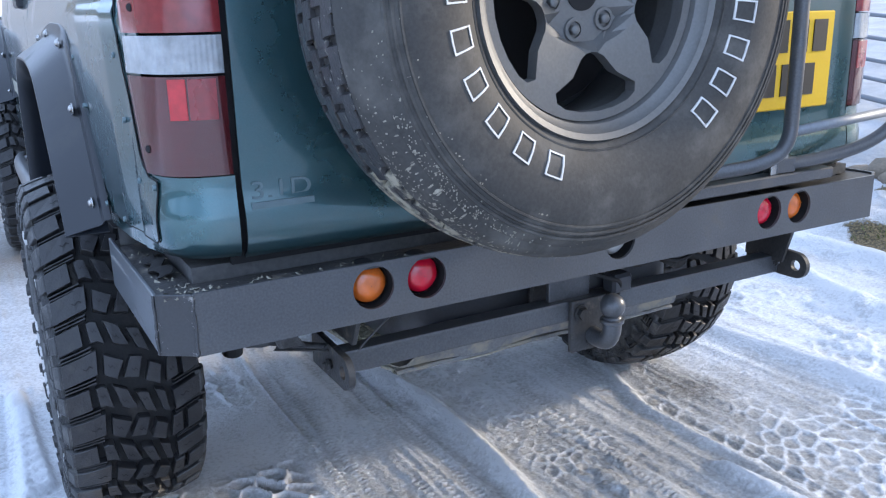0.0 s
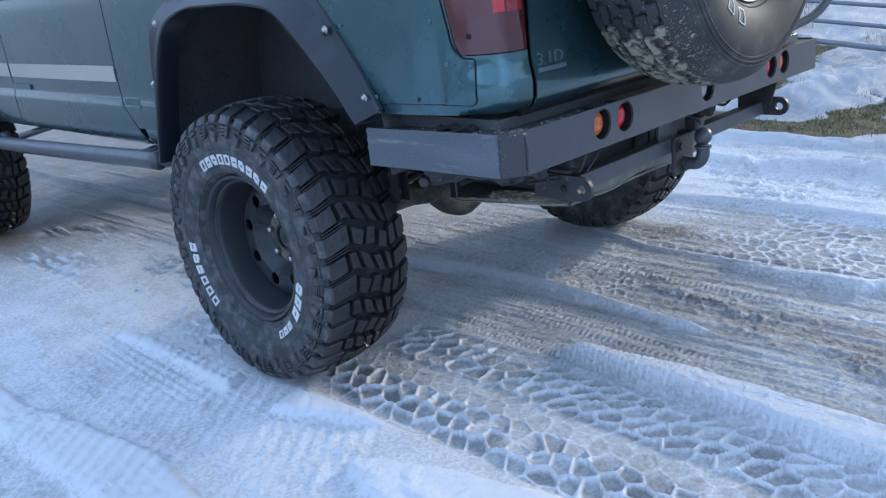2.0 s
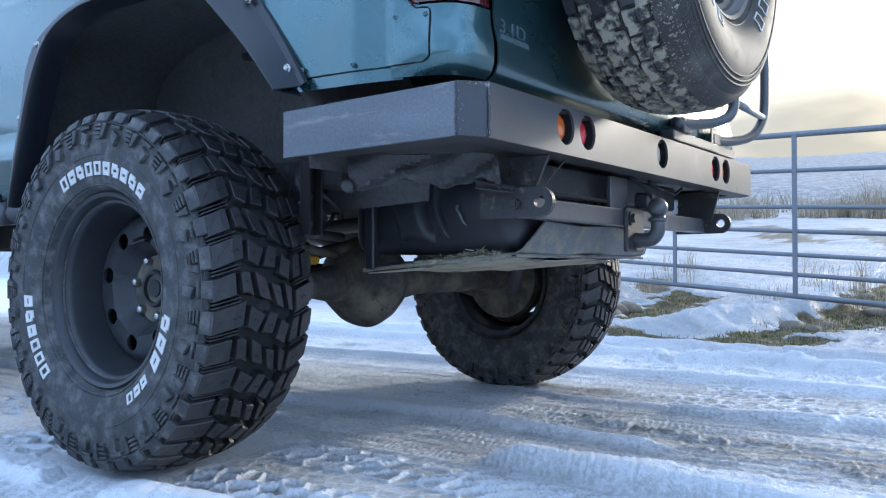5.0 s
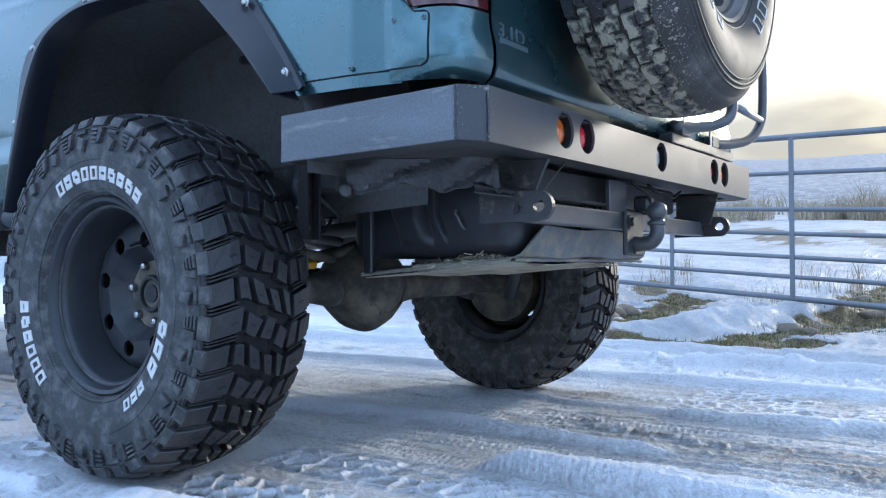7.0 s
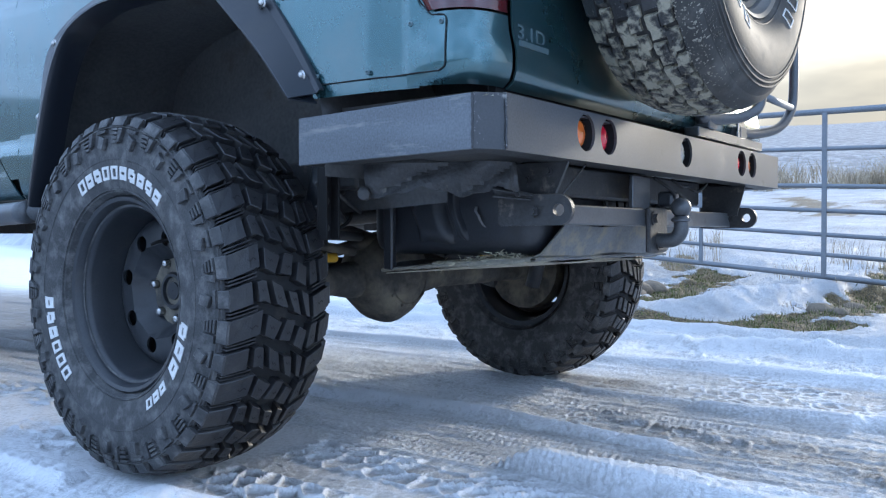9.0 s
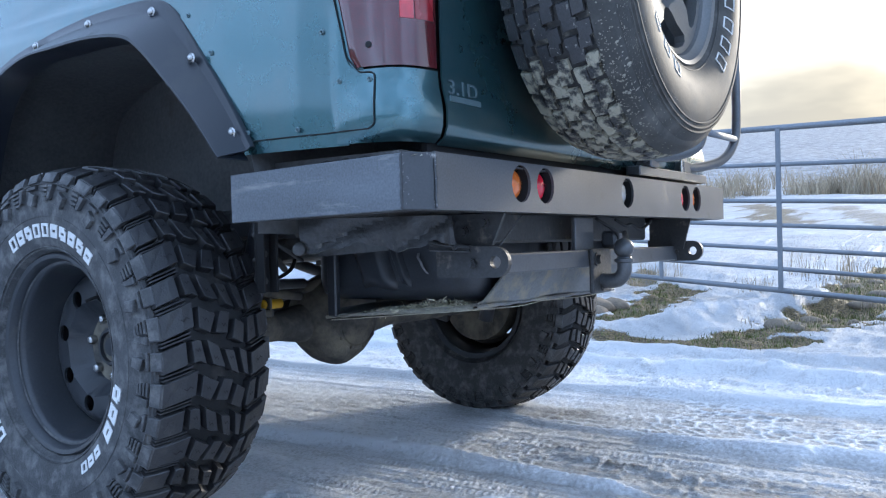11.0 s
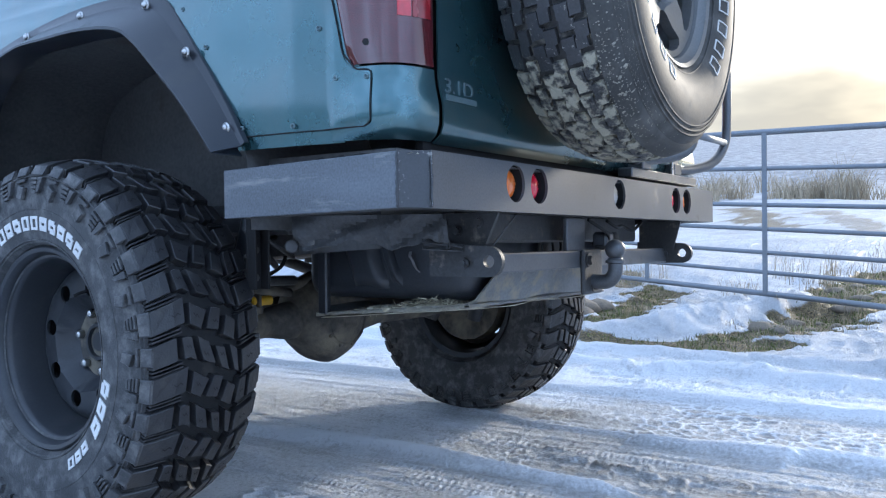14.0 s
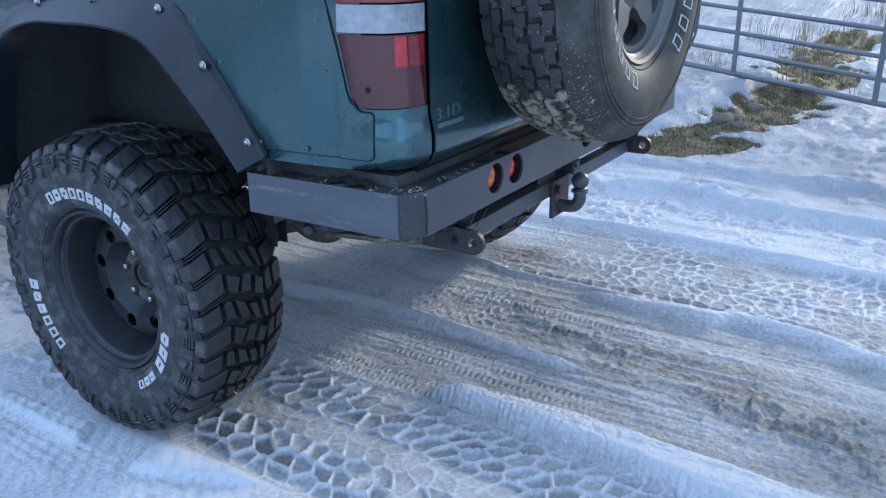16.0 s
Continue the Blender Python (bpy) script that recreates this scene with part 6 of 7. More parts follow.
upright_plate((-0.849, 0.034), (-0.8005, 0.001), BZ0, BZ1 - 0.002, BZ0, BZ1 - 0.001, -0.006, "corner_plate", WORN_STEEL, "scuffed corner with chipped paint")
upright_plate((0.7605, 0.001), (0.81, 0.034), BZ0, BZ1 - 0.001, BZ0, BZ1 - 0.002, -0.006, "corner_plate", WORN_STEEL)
upright_plate((-0.851, 0.458), (-0.8495, 0.035), 0.682, 0.776, BZ0, BZ1 - 0.003, -0.006, "side_plate", SCUFFED_SKYLIT)
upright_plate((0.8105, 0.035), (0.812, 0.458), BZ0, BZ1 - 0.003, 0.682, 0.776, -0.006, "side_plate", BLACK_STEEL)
# ragged weld beads down the corner's edges and chips of bare metal beside them
rnd = random.Random(23)
for px, py in ((-0.8505, 0.0345), (-0.8005, -0.0015)):
    pts = [(px + rnd.uniform(-0.0012, 0.0012), py + rnd.uniform(-0.0012, 0.0012), BZ0 + 0.002 + (BZ1 - BZ0 - 0.006) * k / 18) for k in range(19)]
    part("weld_bead", tube(pts, 0.0024, 7, soften=2), WORN_STEEL, bumper, "chipped weld bead", smooth=60)
bm = bmesh.new()
for k in range(34):
    t, z = (rnd.random() ** 5 * 0.4 if k % 2 else 1 - rnd.random() ** 5 * 0.3), rnd.uniform(BZ0 + 0.003, BZ1 - 0.005)
    if k % 4 == 0:
        z = BZ0 + 0.003 + 0.010 * rnd.random() ** 2
    c = Vector((-0.849, 0.034, 0)).lerp(Vector((-0.8005, 0.001, 0)), t) + Vector((-0.0042, -0.0062, z))
    along = Vector((0.0485, -0.033, 0)).normalized()
    sz = rnd.uniform(0.0004, 0.0013)
    bm.faces.new([bm.verts.new(c + along * sz * rnd.uniform(0.4, 1.2) * math.cos(q) + Vector((0, 0, sz * rnd.uniform(0.5, 1.6) * math.sin(q)))) for q in (0.2, 1.3, 2.6, 3.9, 5.2)])
part("paint_chips", bm, SCRAPED, bumper, "flakes of chipped paint showing pale metal")["kind"] = "stuff"
# torn strip of black sealant lying on the ledge
rows = [[Vector((-0.815 + 0.006 * math.sin(i * 0.9) + w, 0.13 + 0.0085 * i, BZ1 - 0.004 + 0.006 * math.sin(i * 0.55) ** 2 + w * 0.3)) for w in (-0.010, 0.0, 0.012)] for i in range(14)]
part("sealant_strip", thicken(grid(rows), 0.002), GAP, bumper, "torn strip of black sealant", smooth=60)
# top ledge and turned-in bottom lip
loops = [[(-0.842, 0.455), (-0.842, 0.040), (-0.797, 0.008), (0.757, 0.008), (0.803, 0.040), (0.803, 0.455), (0.745, 0.455), (0.745, 0.075), (-0.785, 0.075), (-0.785, 0.455)]]
part("top_ledge", plate(loops, 0.004, lambda u, v, w: Vector((u, v, BZ1 - 0.012 + w - 0.022 * max(0, v - 0.04)))), DIRTY_STEEL, bumper, "dirty black ledge with flaking mud")
loops = [[(-0.842, 0.455), (-0.842, 0.040), (-0.797, 0.008), (0.757, 0.008), (0.803, 0.040), (0.803, 0.455), (0.745, 0.455), (0.735, 0.065), (-0.775, 0.065), (-0.785, 0.455)]]
part("bottom_lip", plate(loops, 0.004, lambda u, v, w: Vector((u, v, BZ0 + 0.001 + w - 0.018 * max(0, v - 0.04)))), DIRTY_STEEL, bumper)
# dried mud crumbs on the ledge
rnd = random.Random(5)
bm = bmesh.new()
for k in range(150):
    u = rnd.random()
    p = Vector((-0.838 + rnd.random() ** 1.5 * 0.42, rnd.uniform(0.012, 0.05), 0)) if k % 3 else Vector((-0.835 + rnd.random() * 0.05, rnd.uniform(0.05, 0.35), 0))
    z = BZ1 - 0.008 - 0.022 * max(0, p.y - 0.04)
    s = rnd.uniform(0.002, 0.007)
    vs = [p + Vector((rnd.uniform(-s, s), rnd.uniform(-s, s), z + h * s * 0.6)) for h in (0, 0, 0, 1)]
    f = [bm.verts.new(v) for v in vs]
    for t in ((0, 1, 2), (0, 1, 3), (1, 2, 3), (2, 0, 3)):
        bm.faces.new([f[i] for i in t])
bmesh.ops.recalc_face_normals(bm, faces=bm.faces)
part("mud_crumbs", bm, STRAW_MUD, bumper)["kind"] = "stuff"

for x, mat, word in zip(HOLES, (LENS_AMBER, LENS_CRIMSON, LENS_GREY, LENS_CRIMSON, LENS_AMBER), ("amber", "red", "grey", "red", "amber")):
    lampo = new("bumper_lamp")
    lampo.parent = car
    lampo.location = (x, 0.006, 0.746)
    lampo["label"] = "round recessed %s lamp in a black cup" % word
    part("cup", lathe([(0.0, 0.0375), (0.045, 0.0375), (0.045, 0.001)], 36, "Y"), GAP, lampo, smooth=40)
    bm = lathe([(0.042, 0.034), (0.022, 0.0335), (0.013, 0.030), (0.007, 0.022), (0.004, 0.012), (0.003, 0.0008)], 32, "Y")
    part("lens", bm, mat, lampo, smooth=60)
    part("bezel", lathe([(0.040, 0.0372), (0.024, 0.0372), (0.020, 0.0355), (0.026, 0.0335), (0.040, 0.0335)], 36, "Y"), PLASTIC, lampo, smooth=40)


# ---------------------------------------------------------------- tow bar
tow = new("tow_bar")
tow.parent = car
tow["label"] = "black tow bar with shackle tabs and a swan-neck tow ball"
bm = bmesh.new()
box(bm, -0.555, 0.560, 0.082, 0.122, 0.566, 0.609, 0.004, segments=2)
part("cross_beam", bm, BLACK_STEEL, tow, "scraped square-section cross beam")
for x in (-0.528, 0.540):
    ends = [(0.034 + 0.030 * math.cos(t), 0.594 + 0.030 * math.sin(t)) for t in np.linspace(math.pi * 1.5, math.pi * 0.5, 14)]
    # tab lies along the car: rounded towards the rear, two bolt holes
    loop = [(0.175, 0.563)] + ends + [(0.175, 0.628)]
    holes = [circle(0.034, 0.594, 0.0125, 20), circle(0.086, 0.591, 0.0085, 16)]
    xs = x - 0.008 - (0.027 if x < 0 else -0.027)
    tab = part("shackle_tab", plate([loop] + holes, 0.012, lambda u, v, w, xs=xs: Vector((xs + w, u, v))), DIRTY_STEEL, tow, "rounded steel shackle tab with two holes")
    bm = bmesh.new()
    disc(bm, (xs - 0.004, 0.086, 0.591), 0.011, (-1, 0, 0), 0.006, 6)
    disc(bm, (xs - 0.010, 0.086, 0.591), 0.006, (-1, 0, 0), 0.006, 10)
    part("bolt", bm, DIRTY_STEEL, tow)
    # gusset up to the bumper
    loop = [(0.060, 0.628), (0.030, 0.690), (0.20, 0.690), (0.20, 0.628)] if x < 0 else [(0.055, 0.60), (0.030, 0.690), (0.16, 0.690), (0.16, 0.60)]
    part("gusset", plate([loop], 0.008, lambda u, v, w, x=x: Vector((x - 0.004 + w, u, v))), DIRTY_STEEL, tow)
bm = bmesh.new()
box(bm, -0.09, 0.012, 0.098, 0.110, 0.606, 0.690, 0.002)
part("hanger_plate", bm, BLACK_STEEL, tow)
for y, z in ((0.075, 0.672), (0.125, 0.655), (0.160, 0.672)):
    part("bolt", disc(disc(bmesh.new(), (-0.533, y, z), 0.011, (-1, 0, 0), 0.003, 16), (-0.536, y, z), 0.008, (-1, 0, 0), 0.007, 6), DIRTY_STEEL, tow)
bm = bmesh.new()
box(bm, -0.055, 0.055, 0.070, 0.082, 0.500, 0.612, 0.006, segments=2)
part("ball_plate", bm, DIRTY_STEEL, tow)
bm = tube([(0.0, 0.076, 0.532), (0.0, 0.050, 0.530), (0.0, 0.026, 0.535), (0.0, 0.012, 0.556), (0.0, 0.012, 0.590)], 0.0185, 18)
part("swan_neck", bm, BLACK_STEEL, tow, smooth=60)
bm = bmesh.new()
bmesh.ops.create_uvsphere(bm, u_segments=28, v_segments=18, radius=0.025, matrix=Matrix.Translation((0, 0.012, 0.611)))
lathe([(0.575, 0.019), (0.578, 0.024), (0.584, 0.024), (0.588, 0.015)], 24, "Z", bm, (0, 0.012, 0))
part("tow_ball", bm, BLACK_STEEL, tow, smooth=50)
for z in (0.522, 0.585):
    bm = bmesh.new()
    disc(bm, (-0.032 if z > 0.55 else 0.0, 0.070, z), 0.017, (0, -1, 0), 0.004, 20)
    disc(bm, (-0.032 if z > 0.55 else 0.0, 0.066, z), 0.0125, (0, -1, 0), 0.010, 6)
    part("bolt", bm, DIRTY_STEEL, tow)
# trailer wiring hanging under the bumper
for k, pts in enumerate(([(0.06, 0.06, 0.684), (0.10, 0.05, 0.668), (0.16, 0.06, 0.672), (0.22, 0.055, 0.66), (0.30, 0.06, 0.684)], [(-0.05, 0.06, 0.684), (0.02, 0.045, 0.655), (0.05, 0.05, 0.64), (0.055, 0.06, 0.612)],
                         [(-0.46, 0.03, 0.688), (-0.50, 0.035, 0.655), (-0.527, 0.045, 0.625)])):
    part("cable", tube(pts, 0.0042 if k < 2 else 0.0018, 8), GAP if k < 2 else DIRTY_STEEL, tow, smooth=60)
bm = bmesh.new()
box(bm, 0.035, 0.085, 0.05, 0.09, 0.615, 0.655, 0.006)
part("socket", bm, TANK, tow)

# ---------------------------------------------------------------- underside
under = new("chassis")
under.parent = car
under["label"] = "muddy black chassis with tank, axle and springs"
for x in (-0.50, 0.50):
    bm = bmesh.new()
    box(bm, x - 0.035, x + 0.035, 0.60, 4.3, 0.655, 0.730, 0.008)
    part("frame_rail", bm, DIRTY_STEEL, under)
bm = bmesh.new()
box(bm, -0.46, 0.46, 0.14, 0.19, 0.63, 0.70, 0.006)
part("cross_member", bm, DIRTY_STEEL, under)
bm = bmesh.new()
box(bm, -0.78, 0.78, 0.09, 0.42, 0.715, 0.80)
box(bm, -0.44, 0.44, 0.42, 4.4, 0.735, 0.775)
box(bm, -0.80, 0.80, 1.52, 3.25, 0.665, 0.735)
box(bm, -0.78, 0.78, 4.25, 4.5, 0.55, 0.735)
part("floor_pan", bm, UNDERSEAL, under)
# crumpled valance that hangs inside the bumper
line = [(-0.745, 0.37), (-0.725, 0.29), (-0.695, 0.24), (-0.680, 0.18), (-0.650, 0.13), (-0.620, 0.105), (-0.600, 0.100)]
rows = []
for j in range(9):
    t = j / 8
    row = []
    for i in range(33):
        k = i / 32 * (len(line) - 1)
        a = int(min(k, len(line) - 2))
        p = Vector(line[a]).lerp(Vector(line[a + 1]), k - a)
        drop = 0.010 + 0.066 * t * (0.86 + 0.13 * math.sin(i * 0.43 + 0.8) + 0.05 * math.sin(i * 1.3))
        bulge = 0.010 * math.sin(i * 0.8) * t + 0.016 * abs(math.sin(t * 3.2 + i * 0.21))
        row.append(Vector((p.x - bulge * 0.8 - 0.012 * (1 - t), p.y - bulge * 0.5, 0.696 - drop)))
    rows.append(row)
part("valance", thicken(grid(rows), 0.003), VALANCE, under, "crumpled dirty sheet-metal valance", smooth=24)
rows = [[Vector((-0.650 + 0.085 * w, 0.130 - 0.040 * w, 0.630 - 0.010 * w)) + Vector((-0.010 * math.cos(a), -0.006 * math.cos(a), 0.012 * math.sin(a) * (1 - 0.4 * w))) for a in np.linspace(0.3, 4.6, 10)] for w in np.linspace(0, 1, 9)]
part("curled_tip", thicken(grid(rows), 0.0025), VALANCE, under, "curled torn edge of the valance", smooth=60)
bm = bmesh.new()
disc(bm, (-0.735, 0.385, 0.628), 0.013, (-0.8, -0.6, 0), 0.04, 20, 0.004)
part("bump_stop", bm, DIRTY_STEEL, under, smooth=50)
# fuel tank, straps and the skid plate under it
bm = bmesh.new()
box(bm, -0.36, 0.34, 0.20, 0.72, 0.495, 0.690, 0.055, segments=5)
part("fuel_tank", bm, TANK, under, "black plastic fuel tank", smooth=50)
# on its side: a raised pad, a rib beside it and a torn strip of tape
for y0, y1, z0, z1, proud in ((0.556, 0.446, 0.525, 0.675, 0.024), (0.438, 0.404, 0.532, 0.672, 0.017)):
    rows = []
    for j in range(13):
        t = j / 12
        row = []
        for i in range(15):
            w = i / 14
            lift = min(1.0, 4.5 * w, 4.5 * (1 - w), 6 * t)
            row.append(Vector((-0.357 - proud * lift ** 0.5, y0 + (y1 - y0) * w - 0.030 * (1 - smooth01(0.0, 0.7, np.array(t))) + 0.022, z0 + (z1 - z0) * t + 0.004 * math.sin(w * 6))))
        rows.append(row)
    part("tank_boss", thicken(grid(rows), 0.004), TANK, under, "raised pad moulded in the tank", smooth=50)
rows = [[Vector((-0.364 - 0.010 * math.sin(k * 0.8), 0.372 - 0.005 * k + w + 0.003 * math.sin(k * 2.1), 0.612 - 0.011 * k)) for w in (-0.004, 0.004 - 0.0006 * k)] for k in range(8)]
part("torn_tape", thicken(grid(rows), 0.001), SCRAPED, under, "torn strip of pale tape", smooth=60)
for x in (-0.045, 0.16):
    bm = grid([[Vector((x + w + 0.012 * math.sin(z * 40), y, z)) for w in (-0.022, -0.018, 0.018, 0.022)] for y, z in ((0.20, 0.685), (0.186, 0.66), (0.184, 0.60), (0.187, 0.55), (0.205, 0.515))])
    part("tank_strap", thicken(bm, 0.005), DIRTY_STEEL, under, "dirty steel tank strap", smooth=40)
rnd = random.Random(31)
for k in range(3):
    x = -0.07 + 0.05 * k
    pts = [(x, 0.182, 0.655), (x + rnd.uniform(-0.01, 0.01), 0.172, 0.62), (x + rnd.uniform(-0.015, 0.015), 0.176, 0.585)]
    part("cable", tube(pts, 0.0035, 8), GAP if k else DIRTY_STEEL, under, smooth=60)
rows = []
for y, z, x0 in ((0.66, 0.472, -0.37), (0.64, 0.458, -0.385), (0.55, 0.464, -0.385), (0.40, 0.474, -0.385), (0.32, 0.479, -0.385), (0.25, 0.484, -0.385), (0.205, 0.489, -0.375), (0.190, 0.497, -0.365), (0.165, 0.566, -0.30)):
    rows.append([Vector((x0 + (0.34 - x0) * i / 14, y + 0.003 * math.sin(i * 1.3), z + 0.003 * math.sin(i * 0.9 + y * 7))) for i in range(15)])
part("skid_plate", thicken(grid(rows), 0.004), SKID, under, "scraped steel skid plate smeared with mud", smooth=40)
part("mud_coat", thicken(grid([[v - Vector((0, 0, 0.0075)) for v in row[:-1]] for row in rows[1:7]]), 0.002), MUD_COAT, under, "pale dried mud under the skid plate", smooth=40)
bm = bmesh.new()
box(bm, -0.392, -0.372, 0.615, 0.645, 0.455, 0.66, 0.004)
part("tank_guard", bm, TANK, under)


rows = [[Vector((-0.386 + dx + 0.003 * math.sin(k * 1.7), y, skid_z0 + dz + 0.0012 * math.sin(k * 2.3 + dz * 300))) for dx, dz in ((0.006, 0.004), (-0.002, 0.003), (-0.004, -0.001), (-0.002, -0.005), (0.008, -0.005))]
        for k, (y, skid_z0) in enumerate((y, float(np.interp(y, (0.19, 0.25, 0.32, 0.40, 0.55, 0.74), (0.492, 0.484, 0.479, 0.474, 0.464, 0.447)))) for y in np.linspace(0.205, 0.65, 26))]
part("skid_lip", thicken(grid(rows), 0.002), STRAW_MUD, under, "skid plate's edge caked with pale mud", smooth=50)
rows = [[Vector((x, 0.196 + dy, 0.490 + dz + 0.0012 * math.sin(k * 2.1))) for dy, dz in ((0.008, 0.004), (-0.002, 0.003), (-0.004, -0.001), (-0.002, -0.005), (0.008, -0.005))] for k, x in enumerate(np.linspace(-0.386, 0.34, 30))]
part("skid_lip", thicken(grid(rows), 0.002), SKID, under, smooth=50)


def skid_z(y):
    return float(np.interp(y, (0.175, 0.205, 0.25, 0.32, 0.40, 0.55, 0.74), (0.53, 0.489, 0.484, 0.479, 0.474, 0.464, 0.447)))


rnd = random.Random(9)
bm = bmesh.new()
for k in range(900):
    t = rnd.random()
    p = Vector((-0.378 + rnd.random() * 0.07, 0.24 + t * 0.30, 0))
    p.z = skid_z(p.y) + 0.002
    hgt = rnd.uniform(0.002, 0.022) * math.sin(min(1.0, t * 1.2 + 0.2) * 3.0)
    d = Vector((rnd.uniform(-1, 1), rnd.uniform(-1, 1), rnd.uniform(-0.5, 0.35))).normalized() * rnd.uniform(0.006, 0.022)
    q = p + Vector((0, 0, abs(hgt)))
    w = Vector((rnd.uniform(-1, 1), rnd.uniform(-1, 1), rnd.uniform(-1, 1))).normalized() * 0.0013
    vs = [bm.verts.new(v) for v in (q - w, q + w, q + d + w * 0.4, q + d - w * 0.4)]
    bm.faces.new(vs)
for k in range(150):
    p = Vector((-0.376 + rnd.random() * 0.06, 0.25 + rnd.random() * 0.24, 0))
    p.z = skid_z(p.y) + 0.003
    bmesh.ops.create_icosphere(bm, subdivisions=1, radius=rnd.uniform(0.006, 0.014), matrix=Matrix.Translation(p) @ Matrix.Diagonal((1.4, 1.4, 0.7, 1)))
part("caked_straw", bm, STRAW, under, "dried straw and mud caught on the skid plate")["kind"] = "stuff"
# rear axle with its bulging differential
bm = lathe([(-0.72, 0.04), (-0.30, 0.042), (-0.22, 0.055), (0.10, 0.055), (0.18, 0.042), (0.72, 0.04)], 28, "X", None, (0, AXLE_Y, AXLE_Z))
axle = part("rear_axle", bm, MUDDY_IRON, under, "mud-caked axle tube", smooth=50)
bm = bmesh.new()
bmesh.ops.create_uvsphere(bm, u_segments=32, v_segments=20, radius=1.0)
for v in bm.verts:
    c = v.co
    flat = 1.0 if c.y > 0 else 0.82
    v.co = Vector((-0.075 + c.x * 0.152 * (1 - 0.26 * max(0, -c.z) ** 1.6), AXLE_Y - 0.01 + c.y * 0.135 * flat, AXLE_Z + 0.005 + c.z * 0.140)) + v.co * 0.0015 * (math.sin(c.x * 9 + c.z * 5) * math.sin(c.z * 11 + c.y * 4))
part("differential", bm, MUDDY_IRON, under, "bulging mud-caked differential casing", smooth=60)
bm = lathe([(0.0, 0.088), (-0.010, 0.088), (-0.012, 0.080), (-0.020, 0.076)], 36, "Y", None, (-0.075, AXLE_Y - 0.085, AXLE_Z + 0.003))
for k in range(10):
    t = 2 * math.pi * k / 10
    disc(bm, (-0.075 + 0.083 * math.cos(t), AXLE_Y - 0.094, AXLE_Z + 0.003 + 0.083 * math.sin(t)), 0.007, (0, -1, 0), 0.006, 6)
part("cover_flange", bm, MUDDY_IRON, under, smooth=40)
part("propshaft", tube([(-0.06, AXLE_Y + 0.12, 0.43), (-0.02, 2.6, 0.56)], 0.035, 18), DIRTY_STEEL, under, smooth=60)
for sx in (-1, 1):
    part("trailing_arm", tube([(sx * 0.50, AXLE_Y - 0.02, 0.375), (sx * 0.47, 1.75, 0.60)], 0.022, 12), DIRTY_STEEL, under, smooth=60)
    # coil spring and damper
    pts = [(sx * 0.46 + 0.052 * math.cos(t), AXLE_Y + 0.03 + 0.052 * math.sin(t), 0.46 + 0.24 * t / (2 * math.pi * 5.5)) for t in np.linspace(0, 2 * math.pi * 5.5, 110)]
    part("coil_spring", tube(pts, 0.007, 8, soften=0), DIRTY_STEEL, under, smooth=60)
    bm = tube([(sx * 0.56, AXLE_Y - 0.14, 0.36), (sx * 0.555, AXLE_Y - 0.20, 0.56)], 0.026, 16)
    tube([(sx * 0.555, AXLE_Y - 0.19, 0.55), (sx * 0.55, AXLE_Y - 0.24, 0.72)], 0.033, 16, bm)
    part("damper", bm, TANK, under, "black damper", smooth=60)
    part("lower_link", tube([(sx * 0.60, AXLE_Y - 0.03, 0.40), (sx * 0.30, AXLE_Y - 0.02, 0.50), (-sx * 0.1, AXLE_Y - 0.02, 0.56)], 0.017, 12), MUDDY_IRON, under, smooth=60)
    bm = bmesh.new()
    disc(bm, (sx * 0.350, AXLE_Y - 0.066, 0.482), 0.013, (sx, 0, 0), 0.066, 18, 0.003)
    part("bush", bm, YELLOW, under, "yellow rubber bush", smooth=40)
    bm = bmesh.new()
    box(bm, sx * 0.34, sx * 0.47, AXLE_Y - 0.035, AXLE_Y + 0.06, 0.44, 0.535, 0.012, segments=2)
    part("axle_bracket", bm, DIRTY_STEEL, under, "dark axle bracket")
    part("upper_link", tube([(sx * 0.62, AXLE_Y - 0.17, 0.572), (sx * 0.45, AXLE_Y - 0.10, 0.600), (sx * 0.30, AXLE_Y + 0.02, 0.635)], 0.019, 12), UNDERSEAL, under, smooth=60)
    part("panhard_rod", tube([(sx * 0.47, AXLE_Y - 0.085, 0.522), (sx * 0.27, AXLE_Y - 0.06, 0.497)], 0.013, 12), MUDDY_IRON, under, smooth=60)
    part("brake_hose", tube([(sx * 0.60, AXLE_Y - 0.06, 0.50), (sx * 0.53, AXLE_Y - 0.15, 0.53), (sx * 0.44, AXLE_Y - 0.20, 0.575), (sx * 0.40, AXLE_Y - 0.18, 0.64)], 0.005, 8), GAP, under, smooth=60)
    # upright channel with braces and bolts behind the wheel
    bm = bmesh.new()
    for xa, xb, ya, yb in ((0.664, 0.706, 0.552, 0.558), (0.664, 0.669, 0.528, 0.552), (0.701, 0.706, 0.528, 0.552)):
        box(bm, sx * xa, sx * xb, ya, yb, 0.535, 0.735, 0.001)
    bmesh.ops.recalc_face_normals(bm, faces=bm.faces)
    channel = part("mud_bracket", bm, GAP, under, "black upright channel")
    for z in (0.56, 0.62):
        part("bolt", disc(bmesh.new(), (sx * 0.685, 0.5525, z), 0.008, (0, -1, 0), 0.006, 6), DIRTY_STEEL, channel)
